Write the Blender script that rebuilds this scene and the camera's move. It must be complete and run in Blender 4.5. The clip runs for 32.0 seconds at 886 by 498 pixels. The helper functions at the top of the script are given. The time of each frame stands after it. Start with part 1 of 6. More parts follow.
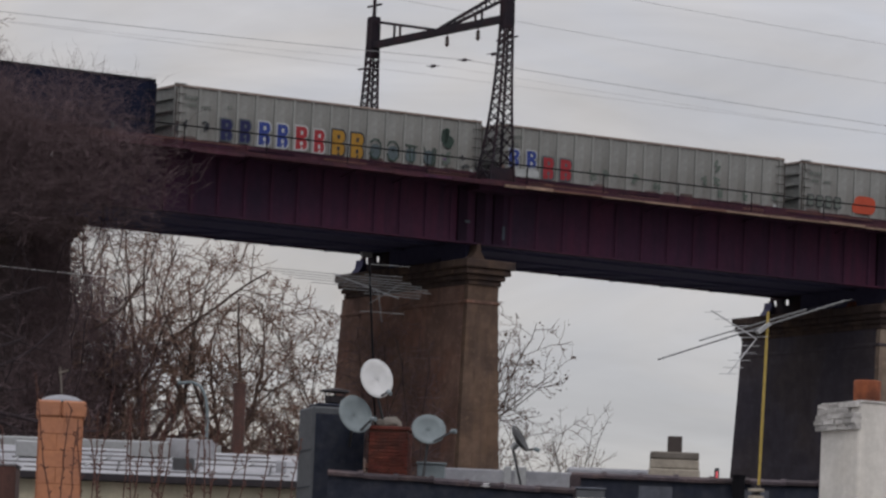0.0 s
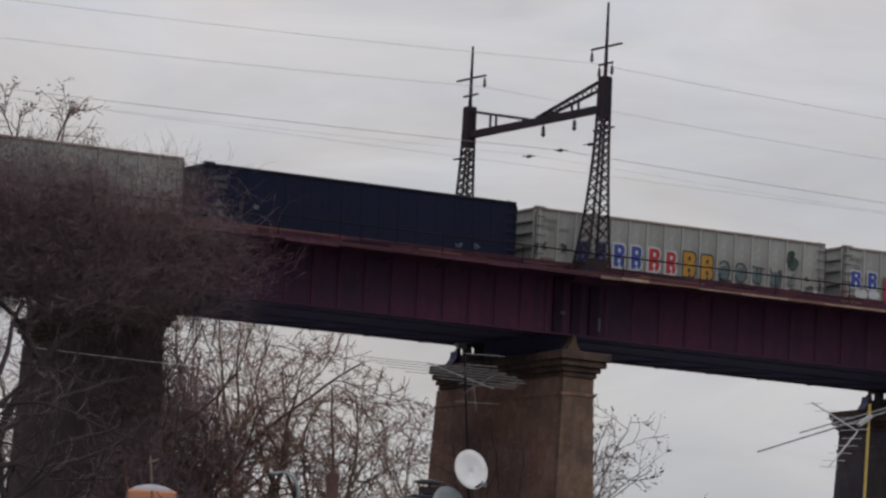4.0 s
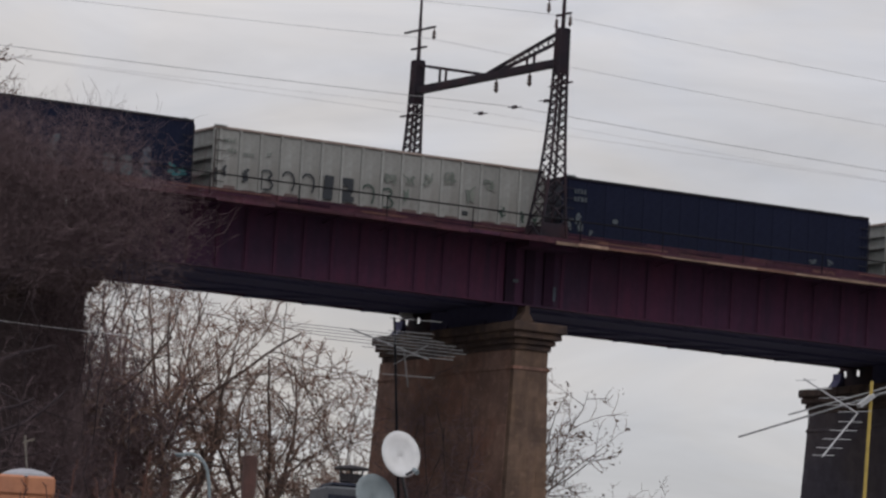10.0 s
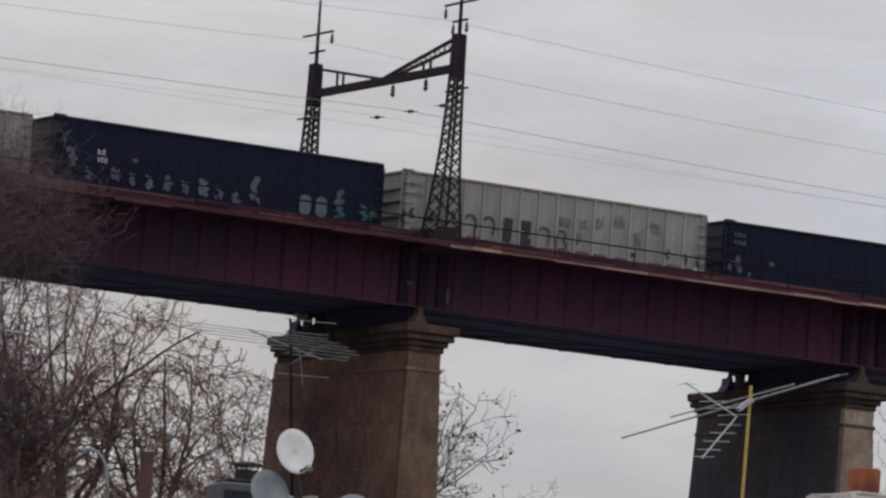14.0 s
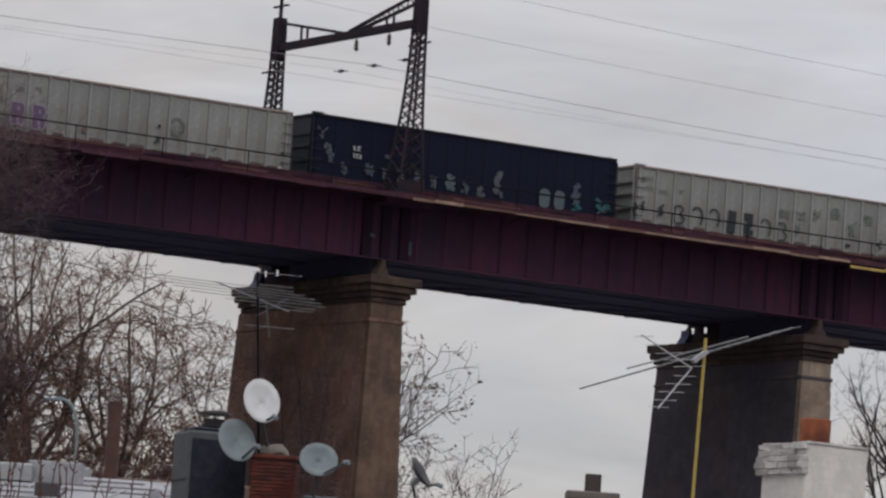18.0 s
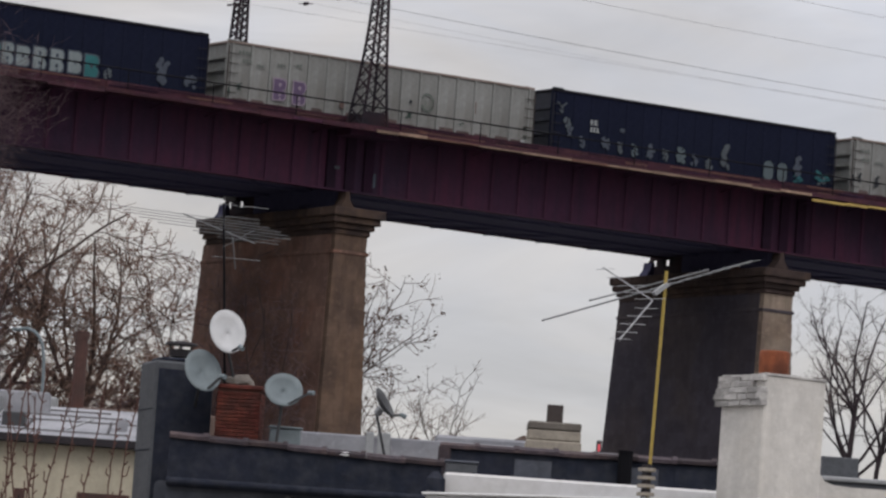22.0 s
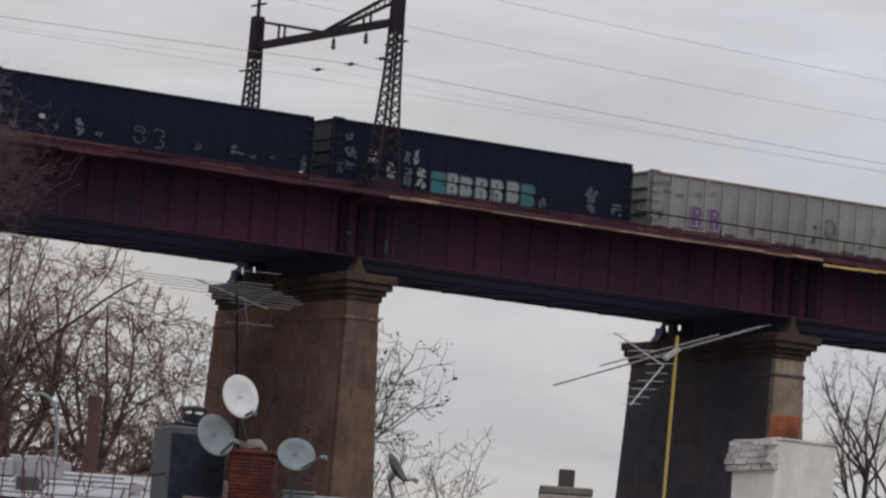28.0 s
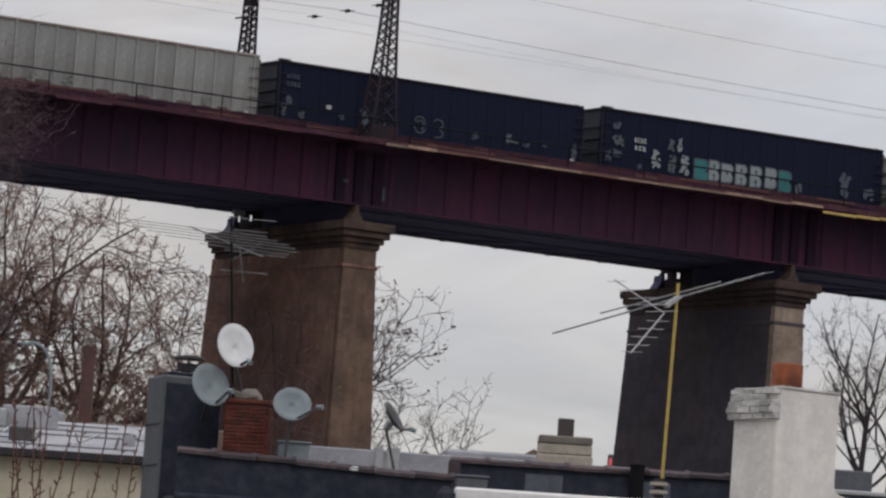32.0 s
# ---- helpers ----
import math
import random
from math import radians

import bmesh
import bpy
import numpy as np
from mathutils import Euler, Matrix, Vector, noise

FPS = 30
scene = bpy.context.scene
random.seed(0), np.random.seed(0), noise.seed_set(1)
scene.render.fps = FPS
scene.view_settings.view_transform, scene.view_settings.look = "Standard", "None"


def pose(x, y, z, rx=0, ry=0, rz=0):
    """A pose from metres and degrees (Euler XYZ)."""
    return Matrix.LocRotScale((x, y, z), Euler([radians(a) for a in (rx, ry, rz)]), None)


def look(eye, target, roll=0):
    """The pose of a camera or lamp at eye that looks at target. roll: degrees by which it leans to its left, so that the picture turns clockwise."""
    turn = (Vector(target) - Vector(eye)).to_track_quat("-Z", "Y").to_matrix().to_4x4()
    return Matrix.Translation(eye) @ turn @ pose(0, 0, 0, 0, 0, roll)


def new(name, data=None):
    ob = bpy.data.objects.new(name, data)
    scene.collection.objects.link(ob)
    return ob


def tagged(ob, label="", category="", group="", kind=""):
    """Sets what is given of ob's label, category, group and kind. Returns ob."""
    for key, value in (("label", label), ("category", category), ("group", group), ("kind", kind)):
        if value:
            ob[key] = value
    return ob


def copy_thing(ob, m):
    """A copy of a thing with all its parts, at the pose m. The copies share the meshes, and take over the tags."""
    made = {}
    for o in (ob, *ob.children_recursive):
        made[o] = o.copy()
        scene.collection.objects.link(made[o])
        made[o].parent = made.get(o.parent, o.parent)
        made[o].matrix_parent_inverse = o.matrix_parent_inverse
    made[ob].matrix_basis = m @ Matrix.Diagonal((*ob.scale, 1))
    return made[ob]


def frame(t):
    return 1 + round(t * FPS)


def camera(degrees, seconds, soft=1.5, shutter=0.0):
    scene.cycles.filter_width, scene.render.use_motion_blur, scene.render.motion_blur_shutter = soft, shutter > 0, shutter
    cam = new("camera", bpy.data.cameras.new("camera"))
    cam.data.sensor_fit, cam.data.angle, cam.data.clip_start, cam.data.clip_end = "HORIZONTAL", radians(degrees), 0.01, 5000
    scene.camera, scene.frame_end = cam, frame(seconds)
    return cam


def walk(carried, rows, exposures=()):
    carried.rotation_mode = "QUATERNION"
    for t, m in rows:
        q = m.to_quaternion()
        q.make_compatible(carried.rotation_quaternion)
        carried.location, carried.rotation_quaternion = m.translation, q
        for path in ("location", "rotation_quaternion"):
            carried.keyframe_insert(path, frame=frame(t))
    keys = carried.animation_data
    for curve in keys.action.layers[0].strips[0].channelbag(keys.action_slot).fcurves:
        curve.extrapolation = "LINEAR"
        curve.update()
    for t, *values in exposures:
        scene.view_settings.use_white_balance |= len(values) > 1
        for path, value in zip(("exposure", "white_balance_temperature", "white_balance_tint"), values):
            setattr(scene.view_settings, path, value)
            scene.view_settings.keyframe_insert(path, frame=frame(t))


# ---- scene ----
# ---------------------------------------------------------------- camera
cam = camera(10.0, 32.0, soft=2.55)
# seconds, place in metres, turn in degrees
PATH = [
    (0, 0.08, -11.20, 0.67, 96.227, -2.352, 1.127),
    (0.5, 0.08, -10.94, 0.70, 96.099, -2.374, 1.126),
    (1, 0.08, -10.66, 0.72, 96.068, -2.370, 1.128),
    (1.5, 0.09, -10.26, 0.77, 96.157, -2.472, 1.168),
    (2, 0.22, -11.29, 0.70, 96.381, -2.570, 1.408),
    (2.5, 0.19, -11.23, 0.69, 96.674, -2.636, 1.786),
    (3, 0.18, -10.73, 0.71, 96.973, -2.701, 2.152),
    (3.5, 0.02, -10.33, 0.72, 97.227, -2.792, 2.193),
    (5.5, 0.01, -6.72, 1.06, 97.234, -2.614, 1.998),
    (6, 0.09, -5.52, 1.19, 97.000, -3.148, 1.911),
    (6.5, 0.07, -4.22, 1.31, 96.781, -3.276, 1.875),
    (7, 0.01, -1.05, 1.60, 96.676, -2.723, 1.987),
    (7.5, -0.11, 3.33, 1.99, 96.735, -2.783, 2.090),
    (8, -0.19, 6.03, 2.23, 96.827, -2.863, 2.136),
    (8.5, -0.20, 6.74, 2.30, 96.871, -2.842, 2.104),
    (9, -0.18, 6.24, 2.25, 96.897, -2.938, 2.009),
    (9.5, -0.10, 5.16, 2.19, 96.920, -3.006, 1.854),
    (10, -0.09, 4.77, 2.16, 96.968, -3.189, 1.614),
    (10.5, -0.08, 4.31, 2.11, 96.983, -3.354, 1.379),
    (11, -0.07, 3.89, 2.06, 96.935, -3.540, 1.138),
    (11.5, -0.04, 3.89, 2.06, 96.904, -3.699, 0.914),
    (12, -0.01, 3.13, 2.01, 96.932, -3.903, 0.712),
    (12.5, 0.01, 2.64, 1.96, 96.977, -3.994, 0.554),
    (13, -0.01, 2.53, 1.95, 97.011, -3.922, 0.449),
    (13.5, -0.00, 2.43, 1.94, 97.034, -3.792, 0.394),
    (14, -0.00, 2.10, 1.90, 97.052, -3.722, 0.354),
    (14.5, 0.00, 1.73, 1.87, 97.047, -3.679, 0.327),
    (16.5, 0.01, 0.32, 1.73, 96.648, -3.593, 0.109),
    (17, 0.01, 0.11, 1.71, 96.548, -3.735, 0.036),
    (17.5, 0.00, 0.05, 1.70, 96.515, -3.685, -0.022),
    (18, 0.00, -0.15, 1.69, 96.529, -3.840, -0.095),
    (18.5, 0.00, -0.35, 1.67, 96.521, -3.859, -0.161),
    (19, 0.00, -0.32, 1.67, 96.441, -3.824, -0.222),
    (19.5, -0.00, -0.68, 1.64, 96.329, -3.950, -0.291),
    (20, -0.00, -0.99, 1.61, 96.214, -4.076, -0.346),
    (20.5, -0.00, -0.94, 1.61, 96.100, -3.980, -0.394),
    (21, -0.00, -1.01, 1.61, 95.996, -3.990, -0.437),
    (21.5, -0.01, -1.05, 1.60, 95.891, -3.940, -0.481),
    (22, -0.01, -1.17, 1.60, 95.784, -3.985, -0.527),
    (22.5, -0.01, -0.99, 1.61, 95.688, -4.022, -0.542),
    (23, -0.01, -1.00, 1.61, 95.609, -3.992, -0.528),
    (23.5, -0.00, -0.82, 1.63, 95.552, -4.063, -0.497),
    (24, 0.00, -0.53, 1.65, 95.511, -4.091, -0.447),
    (24.5, 0.00, -0.25, 1.67, 95.493, -4.113, -0.393),
    (25, 0.01, -0.00, 1.70, 95.491, -4.112, -0.342),
    (25.5, 0.01, 0.58, 1.75, 95.959, -4.067, -0.295),
    (27.5, -0.00, -1.18, 1.59, 96.692, -3.904, -0.356),
    (28, -0.01, -1.55, 1.56, 96.513, -3.971, -0.390),
    (28.5, -0.01, -1.43, 1.57, 96.373, -4.015, -0.416),
    (29, -0.01, -1.77, 1.54, 96.253, -4.097, -0.438),
    (29.5, -0.01, -1.80, 1.54, 96.155, -4.112, -0.458),
    (30, -0.01, -1.84, 1.53, 96.069, -4.109, -0.472),
    (30.5, -0.01, -1.72, 1.55, 96.005, -4.115, -0.475),
    (31, -0.01, -1.42, 1.57, 95.962, -4.049, -0.470),
    (31.5, -0.00, -0.84, 1.62, 95.937, -3.977, -0.448),
    (32, 0.00, -0.37, 1.66, 95.932, -3.846, -0.400),
]
EXPO = [(t, e, 6540, 13.0) for t, e in ((0.0, -0.05), (2.0, 0.06), (3.0, 0.04), (4.5, -0.06), (5.5, -0.14), (6.0, -0.17), (7.0, -0.03), (8.0, 0.07), (9.0, 0.13), (10.0, 0.07), (12.0, 0.03), (13.0, -0.02), (17.0, -0.02), (20.0, 0.09), (22.0, 0.13), (25.0, 0.12), (28.0, 0.06), (29.0, 0.03), (31.0, 0.09), (32.0, 0.11))]

walk(cam, [(t, pose(x, y, z, rx, ry, rz)) for t, x, y, z, rx, ry, rz in PATH], exposures=EXPO)

# ---------------------------------------------------------------- world and light: a winter overcast
world = bpy.data.worlds.new("overcast_sky")
scene.world = world
world.use_nodes = True


def build_world():
    nt = world.node_tree
    nt.nodes.clear()
    n, l = nt.nodes, nt.links
    out = n.new("ShaderNodeOutputWorld")
    bg = n.new("ShaderNodeBackground")
    co = n.new("ShaderNodeTexCoord")
    sep = n.new("ShaderNodeSeparateXYZ")
    l.new(co.outputs["Generated"], sep.inputs[0])
    ramp = n.new("ShaderNodeValToRGB")
    ramp.color_ramp.elements[0].position, ramp.color_ramp.elements[0].color = 0.0, (0.492, 0.483, 0.466, 1)
    ramp.color_ramp.elements[1].position, ramp.color_ramp.elements[1].color = 1.0, (1.55, 1.57, 1.64, 1)
    for p, c in ((0.06, (0.518, 0.512, 0.498)), (0.115, (0.53, 0.538, 0.555)), (0.18, (0.598, 0.611, 0.643)), (0.45, (0.95, 0.96, 1.0))):
        e = ramp.color_ramp.elements.new(p)
        e.color = (*c, 1)
    l.new(sep.outputs["Z"], ramp.inputs[0])
    mp = n.new("ShaderNodeMapping")
    mp.inputs["Scale"].default_value = (11, 11, 44)
    l.new(co.outputs["Generated"], mp.inputs[0])
    no = n.new("ShaderNodeTexNoise")
    no.inputs["Scale"].default_value, no.inputs["Detail"].default_value = 1.0, 8
    no.inputs["Roughness"].default_value, no.inputs["Distortion"].default_value = 0.58, 0.8
    l.new(mp.outputs[0], no.inputs["Vector"])
    mr = n.new("ShaderNodeMapRange")
    mr.inputs[1].default_value, mr.inputs[2].default_value = 0.3, 0.7
    mr.inputs[3].default_value, mr.inputs[4].default_value = 0.865, 1.13
    l.new(no.outputs[0], mr.inputs[0])
    mul = n.new("ShaderNodeVectorMath")
    mul.operation = "SCALE"
    l.new(ramp.outputs[0], mul.inputs[0])
    l.new(mr.outputs[0], mul.inputs["Scale"])
    # cream and blue-grey patches of cloud
    mp2 = n.new("ShaderNodeMapping")
    mp2.inputs["Scale"].default_value, mp2.inputs["Location"].default_value = (13, 13, 38), (3.1, 1.7, 0.4)
    l.new(co.outputs["Generated"], mp2.inputs[0])
    no2 = n.new("ShaderNodeTexNoise")
    no2.inputs["Scale"].default_value, no2.inputs["Detail"].default_value, no2.inputs["Distortion"].default_value = 1.0, 5, 0.6
    l.new(mp2.outputs[0], no2.inputs["Vector"])
    mr2 = n.new("ShaderNodeMapRange")
    mr2.inputs[1].default_value, mr2.inputs[2].default_value = 0.36, 0.64
    l.new(no2.outputs[0], mr2.inputs[0])
    hue = n.new("ShaderNodeMix")
    hue.data_type = "RGBA"
    l.new(mr2.outputs[0], hue.inputs[0])
    hue.inputs[6].default_value, hue.inputs[7].default_value = (1.045, 1.008, 0.95, 1), (0.97, 0.99, 1.018, 1)
    tinted = n.new("ShaderNodeVectorMath")
    tinted.operation = "MULTIPLY"
    l.new(mul.outputs[0], tinted.inputs[0])
    l.new(hue.outputs[2], tinted.inputs[1])
    sky = n.new("ShaderNodeTexSky")
    sky.sky_type, sky.sun_disc = "NISHITA", False
    sky.sun_elevation, sky.sun_rotation = radians(47), radians(200)
    sc = n.new("ShaderNodeVectorMath")
    sc.operation = "SCALE"
    sc.inputs["Scale"].default_value = 0.1
    l.new(sky.outputs[0], sc.inputs[0])
    mix = n.new("ShaderNodeMix")
    mix.data_type = "RGBA"
    mix.inputs[0].default_value = 0.05
    l.new(tinted.outputs[0], mix.inputs[6])
    l.new(sc.outputs[0], mix.inputs[7])
    l.new(mix.outputs[2], bg.inputs[0])
    bg.inputs[1].default_value = 1.0
    l.new(bg.outputs[0], out.inputs[0])


build_world()
sun_data = bpy.data.lights.new("sun", "SUN")
sun_data.energy, sun_data.angle, sun_data.color = 0.7, radians(25), (1.0, 0.95, 0.88)
sun = new("sun", sun_data)
sun.matrix_world = look((55, -95, 190), (0, 60, 10))

# ---------------------------------------------------------------- materials


def mat(name, base, rough=0.7, metal=0.0, grain=0.0, scale=8.0, dark=(0, 0, 0), stain=0.0, stain_scale=0.6, bump=0.0, island=0.0, obj=0.0,
        streak=0.0, spec=0.5, tint=None, tint_scale=0.3, placed=False):
    """A painted, rusted or stony surface: fine grain, broad stains, upright streaks, unevenness from piece to piece."""
    m = bpy.data.materials.new(name)
    m.use_nodes = True
    nt = m.node_tree
    n, l = nt.nodes, nt.links
    b = n["Principled BSDF"]
    b.inputs["Roughness"].default_value, b.inputs["Metallic"].default_value = rough, metal
    b.inputs["Specular IOR Level"].default_value = spec
    co = n.new("ShaderNodeNewGeometry" if placed else "ShaderNodeTexCoord")
    where = co.outputs["Position" if placed else "Object"]
    rgb = n.new("ShaderNodeRGB")
    rgb.outputs[0].default_value = (*base, 1)
    col = rgb.outputs[0]

    def noisy(sc, detail, scale_xyz=(1, 1, 1)):
        mp = n.new("ShaderNodeMapping")
        mp.inputs["Scale"].default_value = scale_xyz
        l.new(where, mp.inputs[0])
        t = n.new("ShaderNodeTexNoise")
        t.inputs["Scale"].default_value, t.inputs["Detail"].default_value = sc, detail
        l.new(mp.outputs[0], t.inputs["Vector"])
        return t.outputs[0]

    def blend(colour, other, fac, lo, hi, amount):
        mr = n.new("ShaderNodeMapRange")
        mr.inputs[1].default_value, mr.inputs[2].default_value = lo, hi
        mr.inputs[3].default_value, mr.inputs[4].default_value = 0, amount
        l.new(fac, mr.inputs[0])
        mx = n.new("ShaderNodeMix")
        mx.data_type = "RGBA"
        l.new(mr.outputs[0], mx.inputs[0])
        l.new(colour, mx.inputs[6])
        mx.inputs[7].default_value = (*other, 1)
        return mx.outputs[2]

    if tint:
        col = blend(col, tint, noisy(tint_scale, 6), 0.44, 0.60, 0.85)
    if stain:
        col = blend(col, dark, noisy(stain_scale, 5), 0.42, 0.68, stain)
    if streak:
        col = blend(col, dark, noisy(1.0, 4, (3.2, 3.2, 0.22)), 0.45, 0.72, streak)
    if grain:
        col = blend(col, [c * 0.45 for c in base], noisy(scale, 6), 0.4, 0.75, grain)
        col = blend(col, [min(1, c * 1.5 + 0.01) for c in base], noisy(scale * 2.3, 4), 0.55, 0.8, grain * 0.7)
    for amount, node, outlet in ((island, "ShaderNodeNewGeometry", "Random Per Island"), (obj, "ShaderNodeObjectInfo", "Random")):
        if amount:
            g = n.new(node)
            mr = n.new("ShaderNodeMapRange")
            mr.inputs[3].default_value, mr.inputs[4].default_value = 1 - amount, 1 + amount
            l.new(g.outputs[outlet], mr.inputs[0])
            vm = n.new("ShaderNodeVectorMath")
            vm.operation = "SCALE"
            l.new(col, vm.inputs[0])
            l.new(mr.outputs[0], vm.inputs["Scale"])
            col = vm.outputs[0]
    l.new(col, b.inputs["Base Color"])
    if bump:
        bp = n.new("ShaderNodeBump")
        bp.inputs["Strength"].default_value, bp.inputs["Distance"].default_value = bump, 0.03
        l.new(noisy(scale * 1.5, 6), bp.inputs["Height"])
        l.new(bp.outputs[0], b.inputs["Normal"])
    return m


MAROON = mat("maroon_bridge_paint", (0.049, 0.0178, 0.041), 0.8, 0, 0.35, 3, (0.023, 0.0145, 0.030), 0.8, 0.3, 0.15, 0, 0.05, 0.85, 0.16, tint=(0.073, 0.0188, 0.040), tint_scale=0.16)
MAROON_RUST = mat("rusted_maroon_paint", (0.050, 0.0175, 0.028), 0.8, 0, 0.6, 4, (0.022, 0.012, 0.020), 0.85, 1.3, 0.3, 0, 0.35, 0, 0.15, tint=(0.058, 0.024, 0.028), tint_scale=0.9)
TIMBER_EDGE = mat("weathered_timber", (0.23, 0.155, 0.115), 0.85, 0, 0.5, 6, (0.11, 0.066, 0.05), 0.7, 1.2, 0.3, 0, 0.35)
YELLOW_EDGE = mat("worn_yellow_paint", (0.38, 0.27, 0.07), 0.7, 0, 0.4, 6, (0.22, 0.14, 0.06), 0.6, 1.2, 0.2)
# underside steel: the blue cast and haze of deep shadow are in its colour
UNDER = mat("shade_tinted_steel", (0.062, 0.062, 0.112), 0.9, 0, 0.3, 3, (0.048, 0.048, 0.088), 0.5, 0.6, 0.2, spec=0.1)
MAST = mat("black_rusty_lattice_steel", (0.018, 0.015, 0.021), 0.8, 0.0, 0.2, 5, (0.048, 0.020, 0.022), 0.45, 0.9, 0.2, spec=0.12)
GLASSY = mat("brown_glazed_insulator", (0.055, 0.035, 0.032), 0.35, 0, 0.2, 9)
HANDRAIL = mat("black_handrail_cable", (0.006, 0.006, 0.008), 0.9, spec=0.1)
WIRE = mat("weathered_wire", (0.22, 0.22, 0.235), 0.6, 0.2)
WIRE_PALE = mat("pale_weathered_wire", (0.40, 0.40, 0.42), 0.6, 0.2)
# pier stones: how light falls on long face and end is put into their colours
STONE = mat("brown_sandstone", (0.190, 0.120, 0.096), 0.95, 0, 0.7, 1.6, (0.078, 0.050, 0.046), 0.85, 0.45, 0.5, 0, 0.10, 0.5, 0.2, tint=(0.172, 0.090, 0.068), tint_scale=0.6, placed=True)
STONE_GRIME = mat("grimy_brown_sandstone", (0.074, 0.053, 0.056), 0.95, 0, 0.5, 1.6, (0.036, 0.026, 0.028), 0.7, 0.35, 0.4, 0, 0.07, 0.45, 0.2, placed=True)
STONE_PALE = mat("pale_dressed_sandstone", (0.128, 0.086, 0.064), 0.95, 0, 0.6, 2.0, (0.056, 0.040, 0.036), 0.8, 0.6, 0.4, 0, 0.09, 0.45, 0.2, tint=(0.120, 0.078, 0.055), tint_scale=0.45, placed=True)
STONE_LIT_END = mat("lit_buff_sandstone", (0.255, 0.205, 0.165), 0.95, 0, 0.55, 2.0, (0.110, 0.082, 0.070), 0.75, 0.6, 0.4, 0, 0.09, 0.5, 0.2, tint=(0.20, 0.145, 0.108), tint_scale=0.45, placed=True)
MAROON_SOOT = mat("soot_stained_maroon", (0.020, 0.0075, 0.019), 0.85, 0, 0.4, 3, (0.010, 0.007, 0.013), 0.6, 0.5, 0.15, spec=0.12)
STONE_CAP = mat("dark_brown_cap_stone", (0.060, 0.043, 0.040), 0.95, 0, 0.6, 2.2, (0.024, 0.019, 0.021), 0.85, 0.9, 0.5, 0, 0.12, 0.5, 0.2, tint=(0.092, 0.060, 0.044), tint_scale=0.7, placed=True)
# soot, with the bluish shade of the long face mixed into the colour
STONE_SOOT_SHADE = mat("sooty_shaded_sandstone", (0.056, 0.051, 0.066), 0.95, 0, 0.5, 1.6, (0.033, 0.030, 0.042), 0.75, 0.22, 0.4, 0, 0.08, 0.22, 0.2, tint=(0.070, 0.058, 0.060), tint_scale=0.3, placed=True)
CAR_GREY = mat("chalky_grey_car_paint", (0.212, 0.221, 0.217), 0.75, 0, 0.3, 5, (0.128, 0.122, 0.115), 0.75, 0.5, 0.1, 0, 0.09, 0.7, 0.25)
CAR_RIM = mat("rusty_grey_rim", (0.20, 0.162, 0.145), 0.75, 0, 0.4, 5, (0.12, 0.08, 0.06), 0.5, 1.0)
CAR_DARK = mat("faded_navy_black_car_paint", (0.0088, 0.0112, 0.0260), 0.8, 0, 0.4, 5, (0.009, 0.0115, 0.023), 0.6, 0.4, 0.1, 0, 0.05, 0.4, 0.06)
CAR_END = mat("grey_wagon_end_paint", (0.034, 0.038, 0.050), 0.8, 0, 0.4, 5, (0.03, 0.03, 0.038), 0.6, 0.9, 0.1, streak=0.5, spec=0.2)
CAR_DARK_RIM = mat("worn_black_rim", (0.016, 0.016, 0.022), 0.75, 0, 0.4, 5, spec=0.2)
TRUCK = mat("greasy_brown_bogie", (0.04, 0.03, 0.028), 0.8, 0.3, 0.4, 6)
RUST = mat("brown_rust", (0.115, 0.052, 0.038), 0.85, 0, 0.5, 5, (0.07, 0.04, 0.03), 0.5, 1.2)


def paint(name, c):
    return mat(name, c, 0.6, 0, 0.3, 7, tuple(v * 0.6 for v in c), 0.5, 1.5, spec=0.15)


P_WHITE, P_DWHITE = paint("white_spray_paint", (0.35, 0.37, 0.38)), paint("faded_white_paint", (0.070, 0.083, 0.096))
P_NAVY, P_BLUE = paint("navy_spray_paint", (0.017, 0.019, 0.068)), paint("blue_spray_paint", (0.032, 0.052, 0.20))
P_RED, P_YELLOW = paint("red_spray_paint", (0.26, 0.030, 0.038)), paint("yellow_spray_paint", (0.29, 0.160, 0.028))
P_BLACK, P_GREEN = paint("black_spray_paint", (0.028, 0.032, 0.038)), paint("dark_green_spray_paint", (0.10, 0.125, 0.112))
P_TEAL, P_PURPLE = paint("teal_spray_paint", (0.020, 0.085, 0.098)), paint("mauve_spray_paint", (0.105, 0.075, 0.135))
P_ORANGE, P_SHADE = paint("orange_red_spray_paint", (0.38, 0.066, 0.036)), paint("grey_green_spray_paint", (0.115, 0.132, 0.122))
P_PALE = paint("pale_grey_spray_paint", (0.078, 0.102, 0.115))
P_MUD, P_FAINT = paint("rust_streak", (0.13, 0.088, 0.080)), paint("faint_grey_green_overspray", (0.160, 0.176, 0.160))
P_DKGREEN, P_MAUVE = paint("blackish_green_spray_paint", (0.035, 0.055, 0.048)), paint("pale_mauve_outline", (0.24, 0.20, 0.25))
P_CYAN = paint("turquoise_spray_paint", (0.030, 0.135, 0.145))
P_CHALK = paint("chalky_pale_spray_paint", (0.19, 0.225, 0.235))
RUST_SILL_SHADE = mat("rust_and_sill_shade", (0.085, 0.058, 0.056), 0.85, 0, 0.5, 6, (0.05, 0.034, 0.035), 0.6, 1.5, obj=0.3)
P_DGREY = paint("slate_spray_paint", (0.055, 0.066, 0.088))

